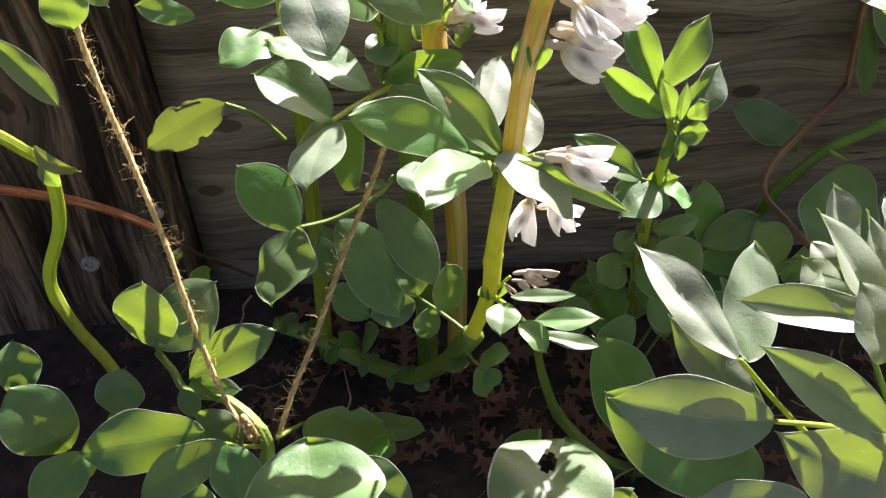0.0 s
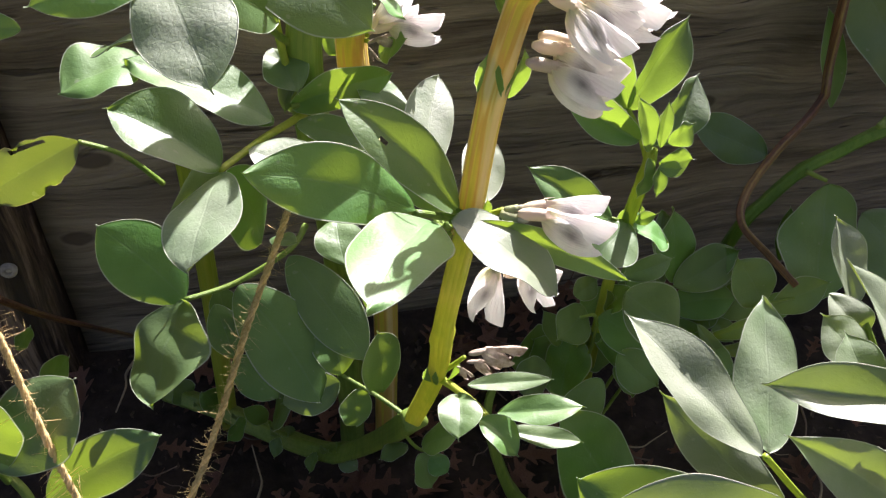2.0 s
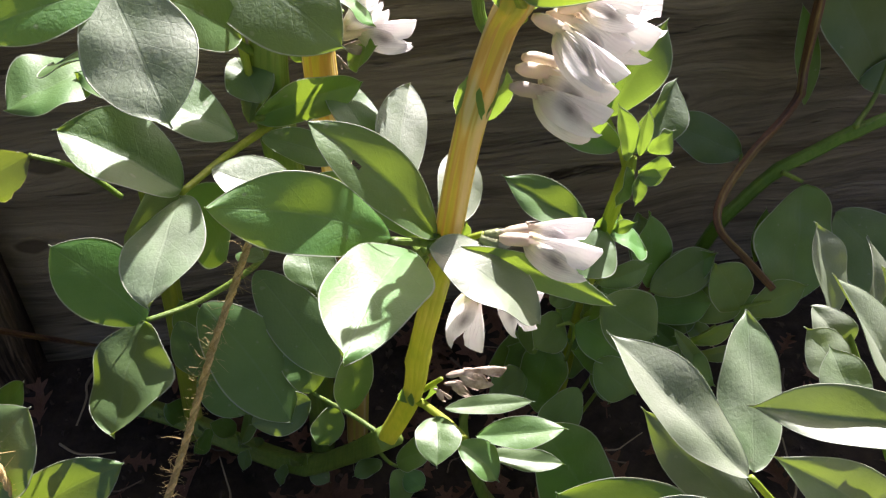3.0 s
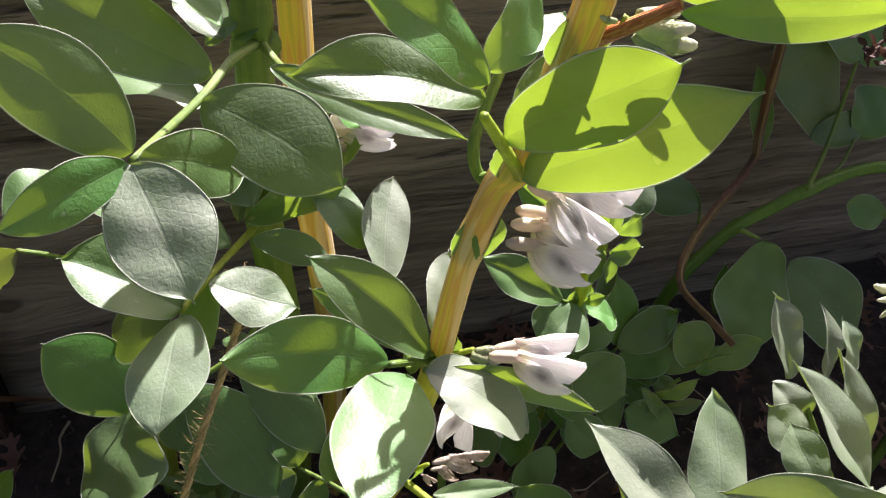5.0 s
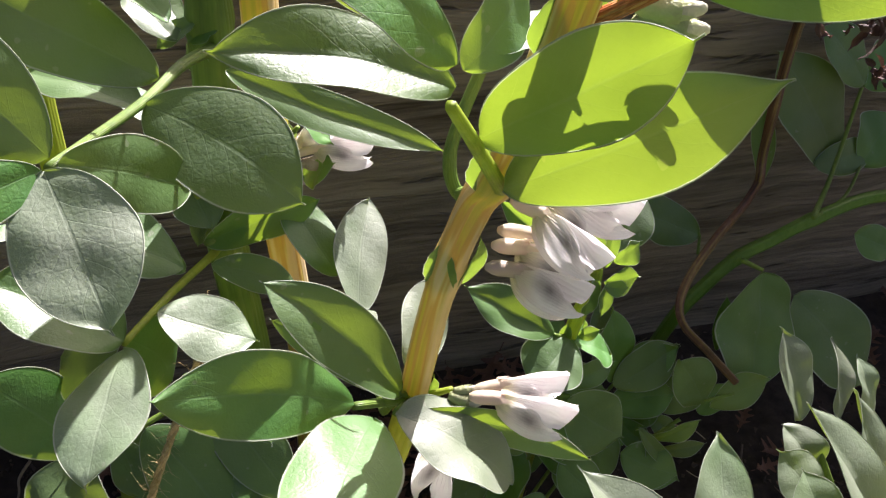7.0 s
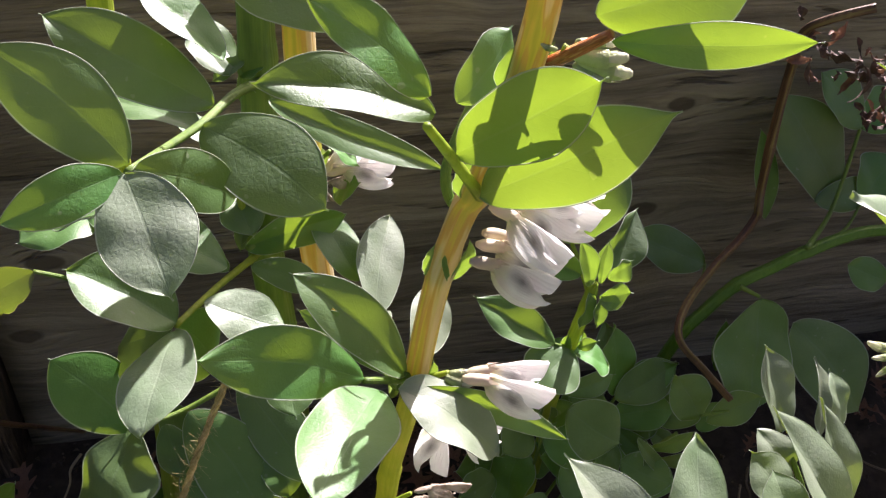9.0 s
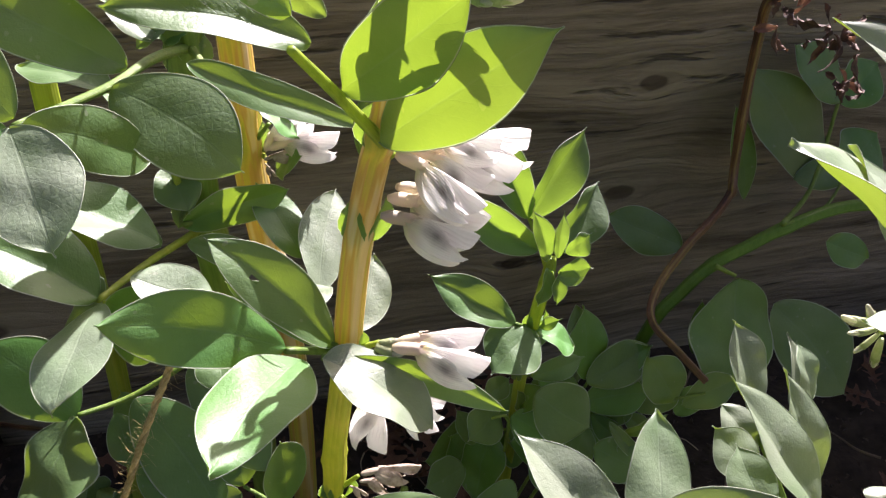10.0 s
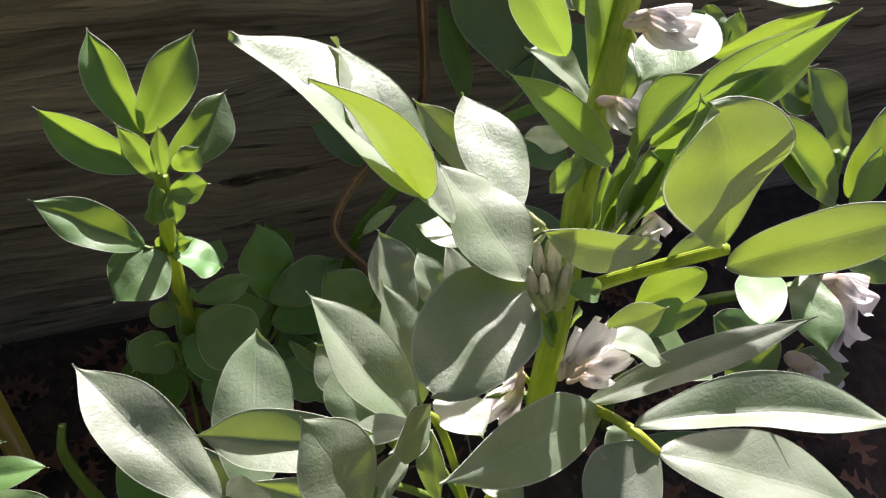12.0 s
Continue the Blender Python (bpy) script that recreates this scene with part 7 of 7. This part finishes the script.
husk(dead_vine, (0.4305, 0.533, 0.3553), (0.4224, 0.5268, 0.3551))
husk(dead_vine, (0.4438, 0.5378, 0.3569), (0.4398, 0.5363, 0.3389))

dead_stem = thing("dead_stem", (-0.1723, 0.5, 0.2085), "dead rust brown stem lying across the post", "dead stem")
stem(dead_stem, [(-0.3088, 0.52, 0.2486), (-0.2693, 0.515, 0.2419), (-0.2226, 0.51, 0.2305), (-0.1917, 0.505, 0.2182), (-0.1705, 0.5, 0.2072)], 0.0031, 0.0026, STEM_RUST, (0.4, 0.7))
stem(dead_stem, [(-0.1716, 0.5, 0.2079), (-0.1641, 0.54, 0.1477), (-0.1453, 0.58, 0.0859), (-0.1284, 0.61, 0.0385)], 0.002, 0.0012, STEM_DEAD, ())
twine([(-0.1544, 0.435, 0.4225), (-0.1538, 0.432, 0.4054), (-0.1499, 0.425, 0.3768), (-0.1417, 0.412, 0.3398), (-0.13, 0.39, 0.2932), (-0.1209, 0.368, 0.2365), (-0.1094, 0.348, 0.1843), (-0.0972, 0.336, 0.1641)], "hairy natural jute twine tied to a bean stem")
twine([(0.0096, 0.455, 0.3143), (0.0068, 0.445, 0.3069), (-0.0057, 0.425, 0.2877), (-0.0225, 0.405, 0.2602), (-0.0463, 0.372, 0.2167), (-0.0645, 0.35, 0.1872), (-0.0772, 0.333, 0.1619)], "hairy natural jute twine strung up to a bean plant")
twine([(-0.0972, 0.336, 0.1641), (-0.0939, 0.327, 0.1893), (-0.0974, 0.334, 0.1843), (-0.1032, 0.345, 0.1586), (-0.0984, 0.343, 0.1473), (-0.0916, 0.33, 0.1687), (-0.0928, 0.326, 0.1874)], "jute twine knotted round a bean stem")
washer((-0.2749, 0.602, 0.0803), 0.0085)
washer((-0.1996, 0.602, 0.1367), 0.006)


# ---- litter on the soil ----
def oak_blade(seed):
    """A dry lobed oak leaf, curled, about 1 m long before scaling."""
    r = random.Random(seed)
    bm = bmesh.new()
    n = 30
    left, mid, right = [], [], []
    ph = r.uniform(0, 1)
    curl, roll = r.uniform(-0.5, 0.5), r.uniform(0.1, 0.8)
    for i in range(n + 1):
        v = i / n
        env = 0.34 * math.sin(math.pi * min(1, 0.04 + v * 0.94)) ** 0.75
        row = []
        for sgn in (-1, 0, 1):
            lobe = 0.30 + 0.70 * max(0.0, math.sin(2 * math.pi * (3.4 * v + ph) + sgn * 0.5)) ** 0.7
            w = sgn * env * lobe
            row.append(bm.verts.new((w, v - 0.5 + abs(w) * 0.35, roll * abs(w) * 0.9 + curl * (v - 0.5) ** 2 + 0.03 * math.sin(9 * v + sgn))))
        left.append(row[0]), mid.append(row[1]), right.append(row[2])
    for i in range(n):
        bm.faces.new((left[i], mid[i], mid[i + 1], left[i + 1]))
        bm.faces.new((mid[i], right[i], right[i + 1], mid[i + 1]))
    sweep(bm, [Vector((0, -0.72, 0.03)), Vector((0, -0.6, 0.01)), Vector((0, -0.5, 0.0))], 0.012, 5)
    return to_mesh("dry_oak_leaf", bm, LITTER)


OAK = [oak_blade(s) for s in range(7)]
lit = random.Random(21)
for k in range(210):
    x, y = lit.uniform(-0.25, 0.72), lit.uniform(0.28, 0.622)
    if k < 90:
        x, y = lit.uniform(-0.12, 0.24), lit.uniform(0.36, 0.60)
    s = lit.uniform(0.022, 0.045)
    ob = new("dry_oak_leaf", OAK[k % 7])
    ob.matrix_basis = pose(x, y, 0.006 + lit.uniform(0, 0.010), lit.gauss(0, 16), lit.gauss(0, 16), lit.uniform(0, 360)) @ Matrix.Diagonal((s, s, s, 1))
    tagged(ob, "dry curled reddish brown oak leaf on the soil", "dead leaf", "leaf litter")


def twig_mesh(seed):
    r = random.Random(seed)
    bm = bmesh.new()
    line = spline([Vector((0, f - 0.5, 0.08 * r.gauss(0, 1) * math.sin(3 * f))) + Vector((0.06 * r.gauss(0, 1), 0, 0)) for f in (0, 0.3, 0.6, 1.0)], 5)
    sweep(bm, line, lambda f: 0.022 * (1 - 0.5 * f), 6)
    return to_mesh("twig", bm, TWIG if seed % 2 else STRAW)


TWIGS = [twig_mesh(s) for s in range(4)]
for k in range(46):
    s = lit.uniform(0.02, 0.06)
    ob = new("twig", TWIGS[k % 4])
    ob.matrix_basis = pose(lit.uniform(-0.2, 0.6), lit.uniform(0.34, 0.61), 0.012 + lit.uniform(0, 0.008), lit.gauss(0, 12), lit.gauss(0, 12), lit.uniform(0, 360)) @ Matrix.Diagonal((s, s, s, 1))
    tagged(ob, "thin dry twig lying on the dark soil", "twig", "twigs")


def crumbs():
    r = random.Random(8)
    bm = bmesh.new()
    for k in range(1500):
        x, y = r.uniform(-0.3, 0.7), r.uniform(0.25, 0.63)
        s = r.uniform(0.0012, 0.0045)
        q = [Vector((x, y, 0.003)) + Vector((r.gauss(0, 1), r.gauss(0, 1), r.gauss(0.3, 0.8))).normalized() * s * r.uniform(0.7, 1.2) for _ in range(6)]
        v = [bm.verts.new(p) for p in q]
        for a in ((0, 1, 2), (0, 2, 3), (0, 3, 4), (0, 4, 1), (5, 2, 1), (5, 3, 2), (5, 4, 3), (5, 1, 4)):
            bm.faces.new([v[i] for i in a])
    ob = link_mesh("soil_crumbs", to_mesh("soil_crumbs", bm, CLOD, (0, 0, 0), False), (0, 0, 0))
    tagged(ob, "dark crumbs and clods of moist garden soil", "soil", kind="stuff")


crumbs()
